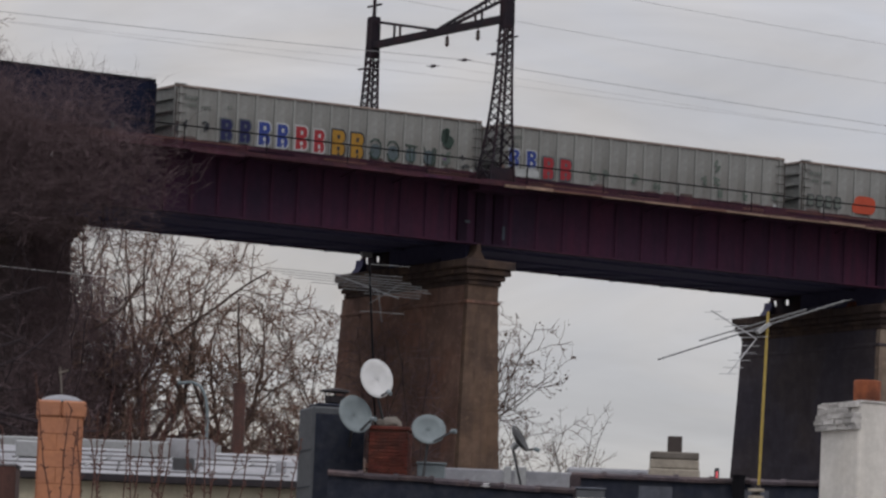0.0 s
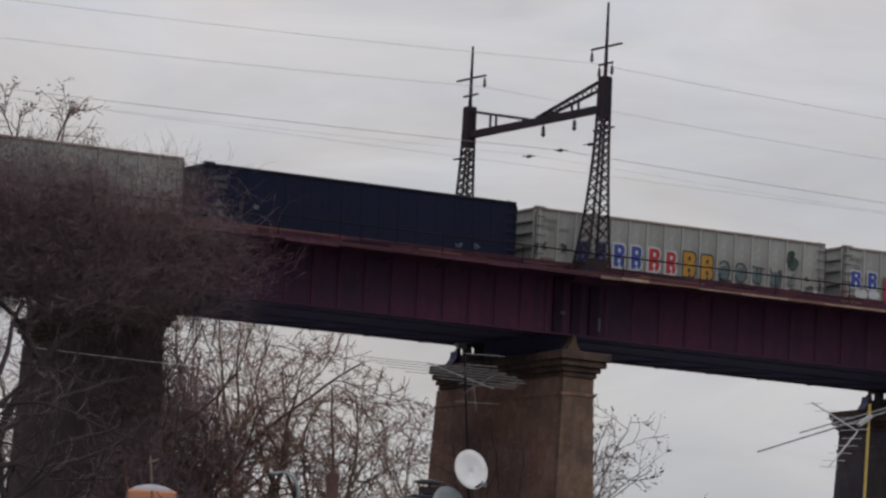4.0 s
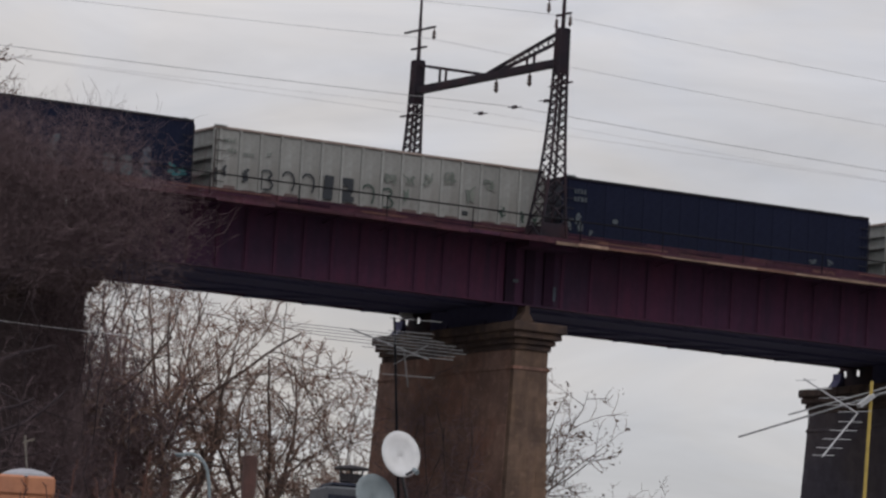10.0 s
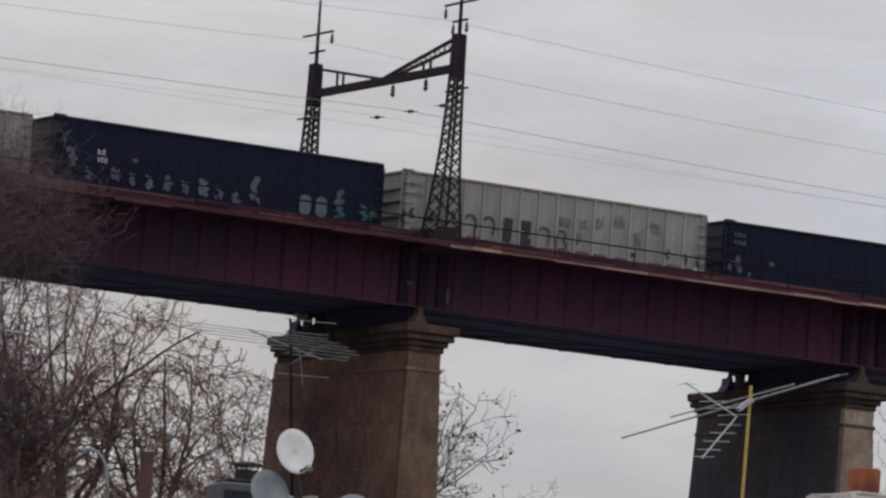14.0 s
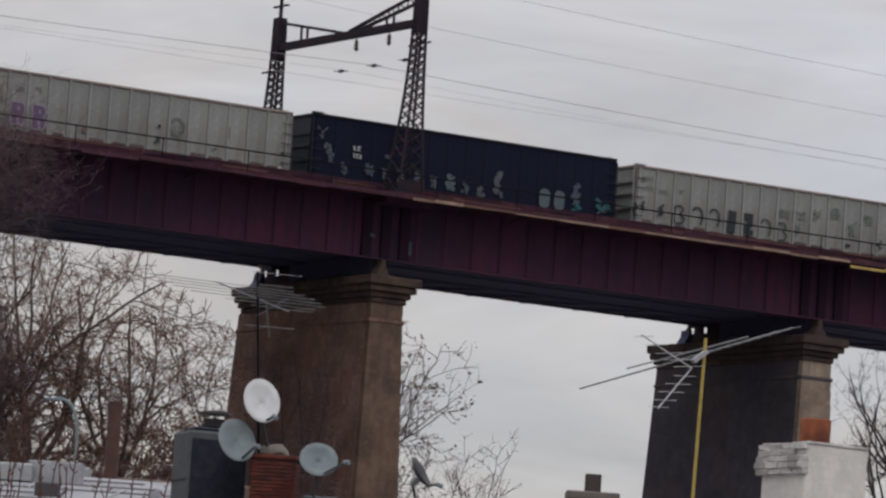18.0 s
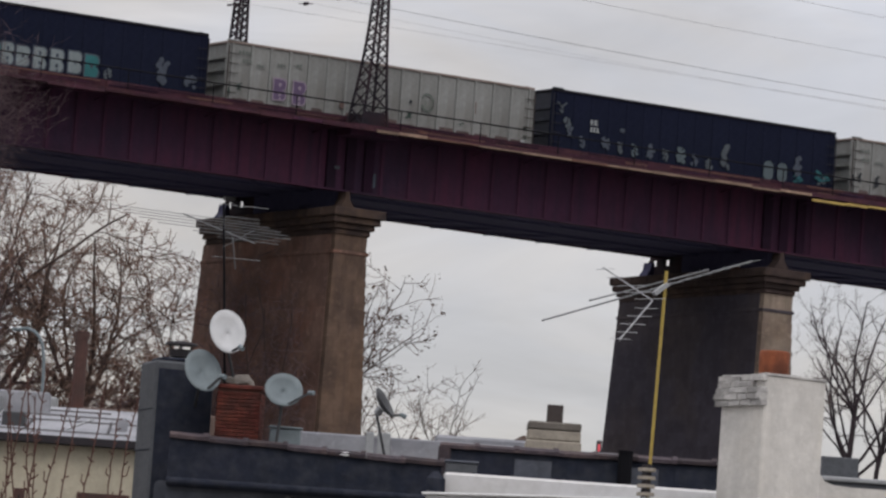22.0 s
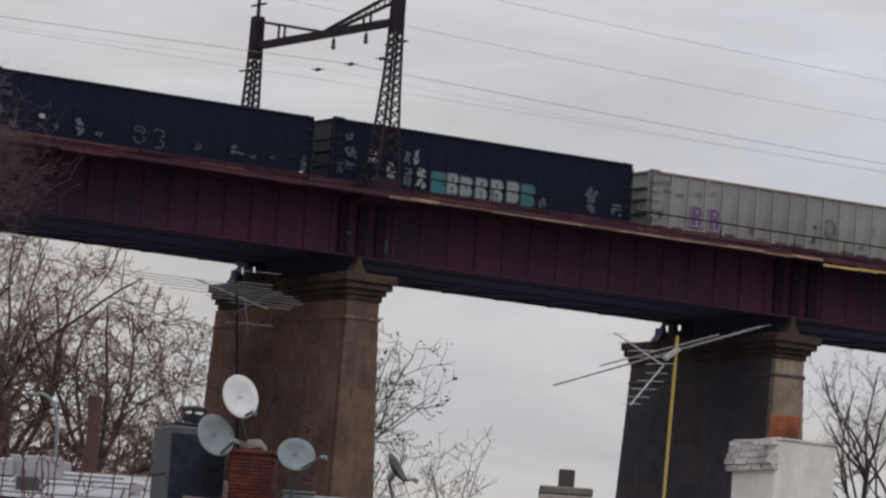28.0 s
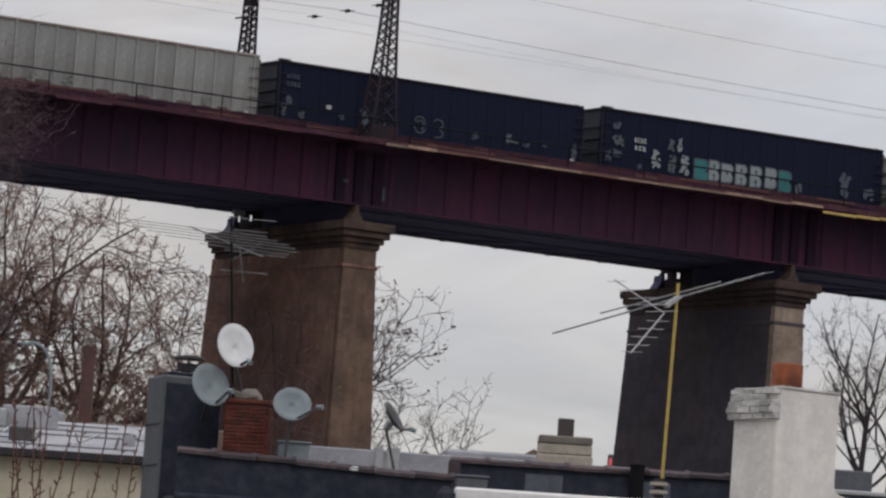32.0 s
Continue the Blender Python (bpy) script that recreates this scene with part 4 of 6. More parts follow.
    for x, shape in ((9.77, HOOK), (10.64, LOOP), (11.54, TEE), (12.45, ENN)):
        dab(c2, x, 1.85, 0.5, 0.6, P_PALE)
        stroke(c2, x, 1.94, 0.64, 0.84, P_DKGREEN, shape)
    dab(c2, 10.64, 1.95, 0.12, 0.2, P_DKGREEN)
    for x, z, w, h, tilt in ((13.2, 2.85, 0.35, 0.6, 8), (13.4, 2.62, 0.5, 0.55, 30), (13.32, 3.05, 0.25, 0.3, 0)):
        dab(c2, x, z, w, h, P_DKGREEN, tilt=tilt)
    blotch(c2, 13.31, 1.9, 0.5, 0.55, P_GREEN)
    dab(c2, 13.3, 1.78, 0.3, 0.25, P_PURPLE)
    for x, z, w, h in ((14.09, 2.02, 0.36, 0.25), (14.78, 1.81, 0.24, 0.58), (14.23, 1.63, 0.6, 0.16)):
        blotch(c2, x, z, w, h, P_BLACK, 2)
    # plain dark wagon
    c3 = car(True, "navy-black gondola wagon with small white markings", 3.78)
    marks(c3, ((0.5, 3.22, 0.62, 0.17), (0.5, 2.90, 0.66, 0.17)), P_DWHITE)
    for x, z, w, h in ((0.35, 1.85, 0.3, 0.5), (0.75, 2.1, 0.36, 0.45), (0.85, 1.75, 0.4, 0.3), (1.4, 1.6, 0.3, 0.2), (12.3, 1.62, 0.4, 0.2), (13.2, 1.65, 0.3, 0.25)):
        blotch(c3, x, z, w, h, P_DWHITE, 3)
    dab(c3, 2.5, 2.18, 0.26, 0.18, P_DWHITE)
    # grey wagon with dark numerals
    c4 = car(False, "grey gondola wagon with black graffiti and faint tags", 3.86)
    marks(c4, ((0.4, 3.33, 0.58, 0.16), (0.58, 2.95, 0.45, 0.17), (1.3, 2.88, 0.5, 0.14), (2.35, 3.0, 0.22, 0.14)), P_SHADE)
    for x, z, w, h in ((0.05, 1.93, 0.33, 0.55), (0.48, 2.12, 0.32, 0.42), (1.45, 2.06, 0.45, 0.52)):
        blotch(c4, x, z, w, h, P_BLACK, 3)
    for x, z, shape in ((2.40, 1.99, BEE), (3.34, 2.03, CURL), (4.23, 2.05, CURL), (6.95, 1.95, CURL), (7.84, 1.91, BEE)):
        stroke(c4, x, z, 0.6, 0.76, P_BLACK if x < 6 else P_DKGREEN, shape)
    part("graffiti_patch", rounded(B(), 0.42, 0.95, 0.03, 0.006, pose(L0 + 5.15, -1.655, 2.02, 0, 3, 0)), P_BLACK, c4)
    for dx, dz, w, h in ((0.0, 0.30, 0.5, 0.34), (0.12, 0.06, 0.26, 0.3), (-0.05, -0.14, 0.38, 0.26), (0.02, -0.36, 0.54, 0.24)):
        part("graffiti_patch", rounded(B(), w, h, 0.03, 0.006 + 0.002 * abs(dz), pose(L0 + 6.02 + dx, -1.655, 2.02 + dz)), P_BLACK, c4)
    for x, z, w, h in ((7.89, 2.71, 0.67, 0.42), (8.74, 2.72, 0.62, 0.38), (9.62, 2.85, 0.50, 0.58), (10.63, 3.02, 0.68, 0.5), (11.57, 2.50, 0.62, 0.77), (12.49, 2.97, 0.66, 0.5)):
        scrawl(c4, x, z, w, h, P_SHADE, 9)
        blotch(c4, x + 0.05, z - 0.05, w * 0.7, h * 0.6, P_FAINT, 3)
    blotch(c4, 8.69, 2.13, 0.42, 0.46, P_GREEN, 3)
    for x, z, w, h in ((13.13, 1.99, 0.38, 0.47), (14.03, 1.87, 0.32, 0.45), (14.74, 1.84, 0.30, 0.55)):
        blotch(c4, x, z, w, h, P_DKGREEN, 3)
    dab(c4, 11.42, 1.74, 0.28, 0.14, P_BLACK)
    # dark wagon with small pale letters
    c5 = car(True, "navy-black gondola wagon with small white graffiti", 3.96)
    marks(c5, ((2.0, 2.74, 0.42, 0.2), (2.02, 2.44, 0.46, 0.2)), P_WHITE)
    stroke(c5, 0.5, 3.2, 0.5, 0.5, P_DWHITE, ((-1, 0.8), (0, 0), (0.9, 0.9), (0, 0), (0.1, -1), (-0.6, -0.4)), 0.06)
    blotch(c5, 0.8, 2.55, 0.4, 0.5, P_DWHITE, 3)
    blotch(c5, 0.99, 2.2, 0.4, 0.5, P_DGREY, 3)
    blotch(c5, 1.6, 1.85, 0.4, 0.5, P_DGREY, 3)
    dab(c5, 3.67, 2.60, 0.26, 0.17, P_DGREY)
    for k, (x, z, w, h) in enumerate(((2.84, 1.95, 0.46, 0.47), (3.59, 1.85, 0.32, 0.47), (4.36, 1.83, 0.36, 0.55), (5.17, 1.87, 0.48, 0.6), (5.97, 1.83, 0.38, 0.52), (6.79, 1.94, 0.52, 0.68), (7.52, 1.78, 0.42, 0.5), (8.30, 1.71, 0.44, 0.42))):
        blotch(c5, x, z, w, h, (P_DGREY, P_DWHITE, P_PALE)[k * 7 % 3], 4)
        blotch(c5, x + 0.05, z + 0.1, w * 0.5, h * 0.5, P_PALE if k in (3, 5) else P_DWHITE, 2)
    blotch(c5, 9.15, 2.15, 0.52, 1.1, P_DWHITE, 5)
    for x in (11.50, 12.25):
        dab(c5, x, 1.84, 0.52, 0.80, P_PALE)
        dab(c5, x, 1.96, 0.46, 0.06, P_DGREY)
    blotch(c5, 13.1, 2.2, 0.6, 0.9, P_DGREY, 4)
    blotch(c5, 13.13, 1.66, 0.6, 0.36, P_TEAL, 3)
    blotch(c5, 14.45, 1.9, 0.8, 0.4, P_TEAL, 3)
    blotch(c5, 14.4, 1.72, 0.5, 0.4, P_DWHITE, 3)
    # grey wagon with mauve numerals
    c6 = car(False, "pale grey gondola wagon with mauve graffiti", 3.83)
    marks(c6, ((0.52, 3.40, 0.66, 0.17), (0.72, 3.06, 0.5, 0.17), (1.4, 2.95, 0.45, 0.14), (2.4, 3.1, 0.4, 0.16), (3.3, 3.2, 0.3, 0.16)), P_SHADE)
    glyph(c6, 2.56, 2.12, 0.64, 0.9, P_PURPLE, P_MAUVE, 2)
    glyph(c6, 3.50, 2.08, 0.64, 0.98, P_PURPLE, P_MAUVE, 2)
    stroke(c6, 9.75, 2.5, 0.62, 0.72, P_SHADE, LOOP, 0.09)
    scrawl(c6, 9.75, 2.42, 0.5, 0.5, P_FAINT, 8)
    dab(c6, 8.92, 2.44, 0.14, 0.16, P_BLACK)
    for x, z, w, h in ((0.15, 1.8, 0.25, 0.22), (0.6, 2.0, 0.4, 0.3), (8.92, 1.89, 0.4, 0.3), (11.47, 1.82, 0.3, 0.16), (14.71, 2.09, 0.26, 0.22), (14.72, 1.68, 0.22, 0.18)):
        blotch(c6, x, z, w, h, P_DKGREEN, 2)
    for x, z, w, h in ((5.58, 1.87, 0.22, 0.3), (12.14, 2.61, 0.06, 0.5)):
        dab(c6, x, z, w, h, P_MUD, "rust_patch")
    # dark wagon with teal and white letters
    c7 = car(True, "navy-black gondola wagon with teal and white graffiti letters", 3.95)
    marks(c7, ((1.75, 2.75, 0.65, 0.2), (1.78, 2.42, 0.62, 0.2)), P_WHITE)
    for x, z, w, h in ((0.79, 3.26, 0.5, 0.3), (0.92, 2.62, 0.75, 0.4), (0.85, 2.05, 0.6, 0.3), (0.42, 1.91, 0.34, 0.45), (2.08, 1.65, 0.3, 0.2)):
        blotch(c7, x, z, w, h, P_DWHITE if z > 2.4 and x > 0.8 and x < 1 else P_DGREY, 4)
    for x, z, w, h in ((2.86, 2.2, 0.4, 0.45), (2.9, 1.88, 0.5, 0.4), (3.66, 2.75, 0.38, 0.5), (4.1, 2.8, 0.3, 0.62), (3.76, 1.95, 0.44, 0.8), (4.42, 2.2, 0.5, 0.4), (4.4, 1.85, 0.52, 0.5)):
        blotch(c7, x, z, w, h, P_CHALK if x < 3 or x > 4.05 else P_DWHITE, 4)
    for x, z, w, h, fill, edge, holes in ((5.31, 1.87, 0.80, 0.94, P_CYAN, P_DGREY, 0), (5.98, 1.93, 0.60, 0.91, P_CHALK, P_DGREY, 2), (6.67, 1.90, 0.66, 0.83, P_CHALK, P_DGREY, 1), (7.43, 1.92, 0.64, 0.91, P_CHALK, P_DGREY, 2),
                                          (8.21, 1.92, 0.66, 0.94, P_CHALK, P_DGREY, 2), (9.02, 1.96, 0.66, 0.91, P_CHALK, P_DGREY, 1), (9.79, 1.91, 0.70, 0.93, P_CYAN, P_DGREY, 1)):
        glyph(c7, x, z, w, h, fill, edge, holes)
    stroke(c7, 5.31, 1.9, 0.5, 0.6, P_DGREY, ((0.8, 0.7), (-0.5, 0.6), (-0.5, 0), (0.7, 0), (0.6, -0.8), (-0.8, -0.7)), 0.06)
    blotch(c7, 10.56, 1.71, 0.42, 0.42, P_DWHITE, 3)
    blotch(c7, 13.02, 2.14, 0.62, 1.05, P_DGREY, 5)
    blotch(c7, 14.32, 1.88, 0.75, 0.5, P_DGREY, 3)
    # dark wagon with two numeral shapes
    c8 = car(True, "navy-black gondola wagon with two pale numeral tags", 3.84)
    marks(c8, ((0.4, 3.23, 0.64, 0.18), (0.42, 2.90, 0.68, 0.18)), P_DGREY)
    for x, z, w, h in ((0.55, 2.24, 0.34, 0.36), (0.3, 1.85, 0.26, 0.5), (1.2, 1.7, 0.35, 0.3), (4.19, 1.98, 0.46, 0.72), (5.08, 1.79, 0.34, 0.18), (11.4, 2.0, 0.42, 0.38), (14.69, 1.85, 0.28, 0.64)):
        blotch(c8, x, z, w, h, P_PALE if w > 0.4 else P_DWHITE, 4)
    dab(c8, 2.47, 2.18, 0.26, 0.18, P_WHITE)
    dab(c8, 11.6, 1.88, 0.5, 0.08, P_DWHITE, tilt=6)
    for x, z, w, h in ((9.65, 1.88, 0.55, 0.3), (12.24, 1.81, 0.4, 0.18), (13.2, 1.92, 0.26, 0.14), (3.1, 1.85, 0.3, 0.3)):
        blotch(c8, x, z, w, h, P_DGREY, 3)
    stroke(c8, 6.93, 2.02, 0.6, 0.7, P_DWHITE, LOOP, 0.05)
    stroke(c8, 6.93, 2.0, 0.35, 0.4, P_DWHITE, CURL, 0.05)
    stroke(c8, 7.84, 1.97, 0.55, 0.78, P_DWHITE, ((-0.9, 0.7), (-0.3, 1), (0.7, 0.8), (0.8, 0.3), (0.1, 0), (0.9, -0.4), (0.6, -0.9), (-0.6, -1)), 0.05)
    # last grey wagon in view
    c9 = car(False, "pale grey gondola wagon with little graffiti", 3.88)
    for x, z, w, h in ((1.2, 1.75, 0.7, 0.3), (2.8, 1.7, 0.6, 0.25), (4.6, 1.75, 0.5, 0.3), (6.4, 1.8, 0.6, 0.4), (9.8, 1.95, 0.25, 0.15), (12.7, 1.7, 0.5, 0.3)):
        blotch(c9, x, z, w, h, P_FAINT, 3)
    for ob in (c1, c2, c4, c6, c8, c9):
        dab(ob, 14.6, 1.46, 0.2, 0.17, P_WHITE, "white_tag")
    for k, ob in enumerate((c0, c1, c2, c3, c4, c5, c6, c7, c8, c9)):
        TRAIN.append((ob, 3 - k))
    TRAIN.append((copy_thing(c3, Matrix()), -7))
    TRAIN.append((copy_thing(c0, Matrix()), 4))


build_train()

# right end of the first dark wagon along the line, second by second
TRAIN_X = ((0.0, -20.41), (3.0, -10.75), (6.0, -0.95), (9.0, 8.89), (13.0, 22.2), (19.0, 42.36), (24.0, 59.5), (28.0, 73.12), (32.0, 86.70))


def motions():
    """Each wagon rolls along the track at its place in the train."""
    for ob, k in TRAIN:
        walk(ob, [(t, BR @ pose(x + k * PITCH - CAR_L / 2, 1.6, RAIL_Z)) for t, x in TRAIN_X])


# ---------------------------------------------------------------- row houses below the viaduct
YARD = Matrix.Translation((0, 0.186, -0.578)) @ Matrix.Scale(1.35, 4)   # the roofs are drawn to 1 : 1.35 about the eye


def wall_thing(name, m, label, category="house", group="row houses"):
    return thing(name, m, label, category, group)


def coping_run(parent, x0, x1, y, z, n, rake=0.0):
    """Terracotta coping tiles with a raised roll at each joint."""
    step = (x1 - x0) / n
    key = "coping_%.3f" % step
    if key not in SHARED:
        bm = B()
        prof = ((-0.2, 0.0), (-0.2, 0.045), (-0.08, 0.09), (0.08, 0.09), (0.2, 0.045), (0.2, 0.0))
        for xa, xb, g in ((0.0, step - 0.075, 1.0), (step - 0.075, step - 0.004, 1.22)):
            a = [bm.verts.new((xa, py * g, pz * g)) for py, pz in prof]
            b = [bm.verts.new((xb, py * g, pz * g)) for py, pz in prof]
            for i in range(6):
                bm.faces.new((a[i], b[i], b[(i + 1) % 6], a[(i + 1) % 6]))
            bm.faces.new(a)
            bm.faces.new(b[::-1])
        SHARED[key] = bpy.data.meshes.new("coping_tile")
        bm.to_mesh(SHARED[key])
        bm.free()
    rng = random.Random(int(x0 * 100))
    for k in range(n):
        part_mesh("coping_tile", SHARED[key], COPING, parent).matrix_basis = pose(x0 + k * step, y, z + rake * k * step + rng.uniform(-0.008, 0.01), rng.uniform(-2, 2), rng.uniform(-0.6, 0.6) - math.degrees(rake), 0)


# slate-blue house with a tarred parapet
h1 = wall_thing("row_house", YARD @ pose(-3.3, 66, 0, 0, 0, 0.8), "slate-blue painted row house with tarred parapet and clay coping")
part("wall", box(B(), 0, 3.62, 0.05, 9.0, 0, 4.98), SLATE_PALE, h1, "blue-grey painted wall")
bm = B()
a = [bm.verts.new(v) for v in ((0, 0.02, 5.10), (3.62, 0.02, 5.10), (3.62, 0.02, 5.50), (0, 0.02, 5.625))]
b = [bm.verts.new((v.co.x, 0.32, v.co.z)) for v in a]
bm.faces.new(a)
bm.faces.new(b[::-1])
for i in range(4):
    bm.faces.new((a[i], b[i], b[(i + 1) % 4], a[(i + 1) % 4]))
part("parapet", bm, SLATE, h1, "dark tarred raking parapet")
part("ledge", box(B(), 0.0, 3.62, -0.14, 0.4, 4.98, 5.10, 0.02), SLATE, h1, "dark projecting ledge")
part("gutter", rod(B(), (0, -0.16, 5.05), (3.62, -0.16, 5.05), 0.05, 0.05, 10), SLATE, h1)
part("roof", box(B(), 0, 3.62, 0.33, 9.0, 4.98, 5.2), ROOF_GREY, h1)
part("downpipe", rod(B(), (1.62, -0.06, 0.2), (1.62, -0.06, 4.97), 0.055, 0.055, 8), DARK_STEEL, h1)
coping_run(h1, 0.0, 3.66, 0.17, 5.625, 7, -0.035)

# its neighbour, a little higher and farther back
h2 = wall_thing("row_house", YARD @ pose(0.33, 67, 0, 0, 0, 0.4), "dark blue row house with tarred parapet and clay coping")
part("wall", box(B(), 0, 4.7, 0.04, 8.5, 0, 5.3), SLATE, h2, "dark tarred wall")
part("parapet", box(B(), 0, 4.7, 0.0, 0.3, 5.3, 5.80, 0.01), SLATE, h2, "dark tarred parapet")
part("roof", box(B(), 0, 4.7, 0.3, 8.5, 5.3, 5.4), ROOF_GREY, h2)
coping_run(h2, -0.04, 4.76, 0.15, 5.80, 9)
for k in range(6):
    part("parapet_panel", box(B(), 0.25 + k * 0.72, 0.75 + k * 0.72, -0.012, 0.0, 5.42, 5.72), SLATE_PALE if k % 2 else SLATE, h2)
part("end_post", box(B(), -0.06, 0.1, -0.05, 0.35, 5.2, 5.84, 0.02), COPING, h2)

# white house with a corniced front, set at an angle
h3 = wall_thing("row_house", YARD @ pose(0.23, 61.4, 0, 0, 0, -38), "white row house with a moulded white cornice")
part("wall", box(B(), 0.05, 3.95, 0.05, 0.5, 0, 4.70), WHITE, h3, "white wall")
for i, (z0, z1, o) in enumerate(((4.70, 4.745, 0.07), (4.745, 4.86, 0.13), (4.86, 4.90, 0.19))):
    part("cornice_course", box(B(), 0.0 - o * 0.3, 3.98, -o, 0.3, z0, z1 - 0.002, 0.012), WHITE_TRIM, h3, "white cornice moulding")
part("lower_trim", box(B(), 0.03, 0.16, -0.03, 0.05, 0, 4.69), WHITE_TRIM, h3)
rear = pose(0, 0, 0, 0, 0, 38) @ pose(-0.23, -61.4, 0)
part("roof_edge", box(B(), 0.34, 4.9, 62.6, 62.9, 4.6, 5.235, 0.03, rear), WHITE_TRIM, h3, "white-coated low parapet")
part("roof", box(B(), 1.2, 4.9, 61.3, 62.6, 4.6, 4.78, 0, rear), SNOW, h3)
part("corner_box", box(B(), 0.12, 0.36, 62.3, 62.7, 4.5, 5.22, 0.09, rear), SLATE, h3, "dark roof-edge vent")

roof_box = thing("roof_box", YARD @ pose(0.56, 63.4, 0), "small blue-grey metal box on the roof edge", "box")
part("body", box(B(), -0.2, 0.2, -0.15, 0.15, 0, 5.40, 0.02), GREY_BLOCK, roof_box)
part("lid", box(B(), -0.22, 0.22, -0.17, 0.17, 5.40, 5.43, 0.01), SLATE_PALE, roof_box)

# white chimney with a rough corbelled top
wc = thing("white_chimney", YARD @ pose(4.285, 60.75, 0, 0, 0, -58), "white stuccoed chimney stack with crumbling corbelled top", "chimney")
bm = box(B(), -0.455, 0.455, -0.455, 0.455, 0, 6.545, 0.02)
part("shaft", bm, WHITE, wc, "chalky white stucco")
rng = random.Random(5)
for k in range(5):
    z = 6.165 + 0.076 * k
    step = (0.045, 0.065, 0.05, 0.03, 0.012)[k]
    u = -0.475 - step * 0.5
    while u < 0.42:
        v = min(0.465, u + rng.uniform(0.16, 0.34))
        v = 0.465 if v > 0.38 else v
        if not (k == 3 and 0.1 < u < 0.3):
            bm = box(B(), u + 0.004, v - 0.004, -0.46 - step - rng.uniform(0, 0.03), -0.42, z + rng.uniform(0.0, 0.004), z + rng.uniform(0.072, 0.082), 0.008)
            for q in bm.verts:
                q.co += Vector((rng.uniform(-0.008, 0.008), rng.uniform(-0.010, 0.010), rng.uniform(-0.006, 0.004)))
            part("rough_block", bm, WHITE_WORN, wc)
        u = v
for k in range(6):
    bm = box(B(), -0.47 + k * 0.157, -0.47 + (k + 1) * 0.157 + rng.uniform(-0.01, 0.004), -0.458, 0.452, 6.53, 6.555 + rng.uniform(-0.008, 0.012), 0.008)
    part("top_mortar", bm, WHITE_WORN, wc)
flue = thing("flue_pot", YARD @ pose(4.275, 60.85, 6.555), "round orange rusted flue pot on the white chimney", "chimney pot")
part("pot", lathe(B(), [(0.178, 0), (0.184, 0.03), (0.186, 0.16), (0.19, 0.315), (0.178, 0.335), (0.165, 0.325)], 20), TERRACOTTA, flue, "", True)
part("flue_mouth", lathe(B(), [(0.15, 0.315), (0.15, 0.32), (0.02, 0.32)], 16), PIPE, flue)
# wall that sweeps down from the chimney
sw = thing("party_wall", YARD @ pose(4.90, 60.62, 0), "white party wall sweeping down from the chimney", "wall")
bm = B()
top = [(-0.12, 6.05), (-0.06, 5.92), (-0.03, 5.6), (0.0, 5.42), (0.06, 5.33), (0.18, 5.29), (0.4, 5.275), (4.5, 5.27)]
a = [bm.verts.new((x, 0, z)) for x, z in top] + [bm.verts.new((4.5, 0, 0)), bm.verts.new((-0.12, 0, 0))]
b = [bm.verts.new((v.co.x, 0.35, v.co.z)) for v in a]
bm.faces.new(a[::-1])
bm.faces.new(b)
for i in range(len(a)):
    j = (i + 1) % len(a)
    bm.faces.new((a[i], a[j], b[j], b[i]))
part("wall_body", bm, WHITE, sw)
part("ledge", box(B(), -0.32, 4.5, -0.16, -0.002, 4.88, 4.99, 0.02), WHITE_TRIM, sw, "white painted ledge")
part("bracket", box(B(), -0.36, -0.28, -0.2, -0.1, 4.93, 5.03, 0.01), DARK_STEEL, sw, "small rusty bracket")

h4 = wall_thing("row_house", YARD @ pose(5.35, 70, 0), "grey rendered house with a low roof parapet")
part("wall", box(B(), 0, 9, 0, 8, 0, 5.90), GREY_BLOCK, h4)
part("roof_cap", box(B(), -0.05, 9, -0.05, 8, 5.90, 5.97, 0.015), STEEL, h4)
part("roof_hut", box(B(), 0.1, 0.86, 0.3, 1.6, 5.97, 6.27, 0.015), GREY_BLOCK, h4, "grey sheet-metal roof hatch")

# pale parapet behind the slate house
h5 = wall_thing("row_house", YARD @ pose(-1.95, 75, 0, 0, 0, 1.5), "house with a silver-white coated parapet")
part("wall", box(B(), 0, 5.0, 0, 7.5, 0, 5.9), FAR_HOUSE, h5)
part("parapet", box(B(), 0, 5.0, -0.03, 0.3, 5.9, 6.40, 0.02), SNOW, h5, "silver-white parapet")
part("roof", box(B(), 0, 5.0, 0.3, 7.5, 5.9, 6.0), ROOF_GREY, h5)
part("raised_edge", box(B(), 2.2, 4.0, 0.32, 0.6, 5.9, 6.52, 0.04), SNOW, h5, "rough white-coated raised edge")
for x, w in ((1.15, 0.12), (1.32, 0.2)):
    part("flashing", box(B(), x, x + w, -0.05, 0.1, 5.95, 6.46, 0.01), STEEL, h5)

# squat chimney with a clay pipe
pc = thing("squat_chimney", YARD @ pose(1.93, 72, 0), "squat buff concrete chimney with a short sooty pipe", "chimney")
part("shaft", box(B(), -0.40, 0.40, -0.40, 0.40, 0, 6.30, 0.02), CONCRETE, pc)
part("base_course", box(B(), -0.385, 0.385, -0.385, 0.385, 6.30, 6.45, 0.02), CONCRETE, pc)
part("cap", box(B(), -0.385, 0.385, -0.39, 0.39, 6.452, 6.57, 0.02), CONCRETE_DARK, pc)
part("pipe", box(B(), -0.115, 0.115, -0.115, 0.115, 6.57, 6.84, 0.012), PIPE, pc, "sooty clay pipe")

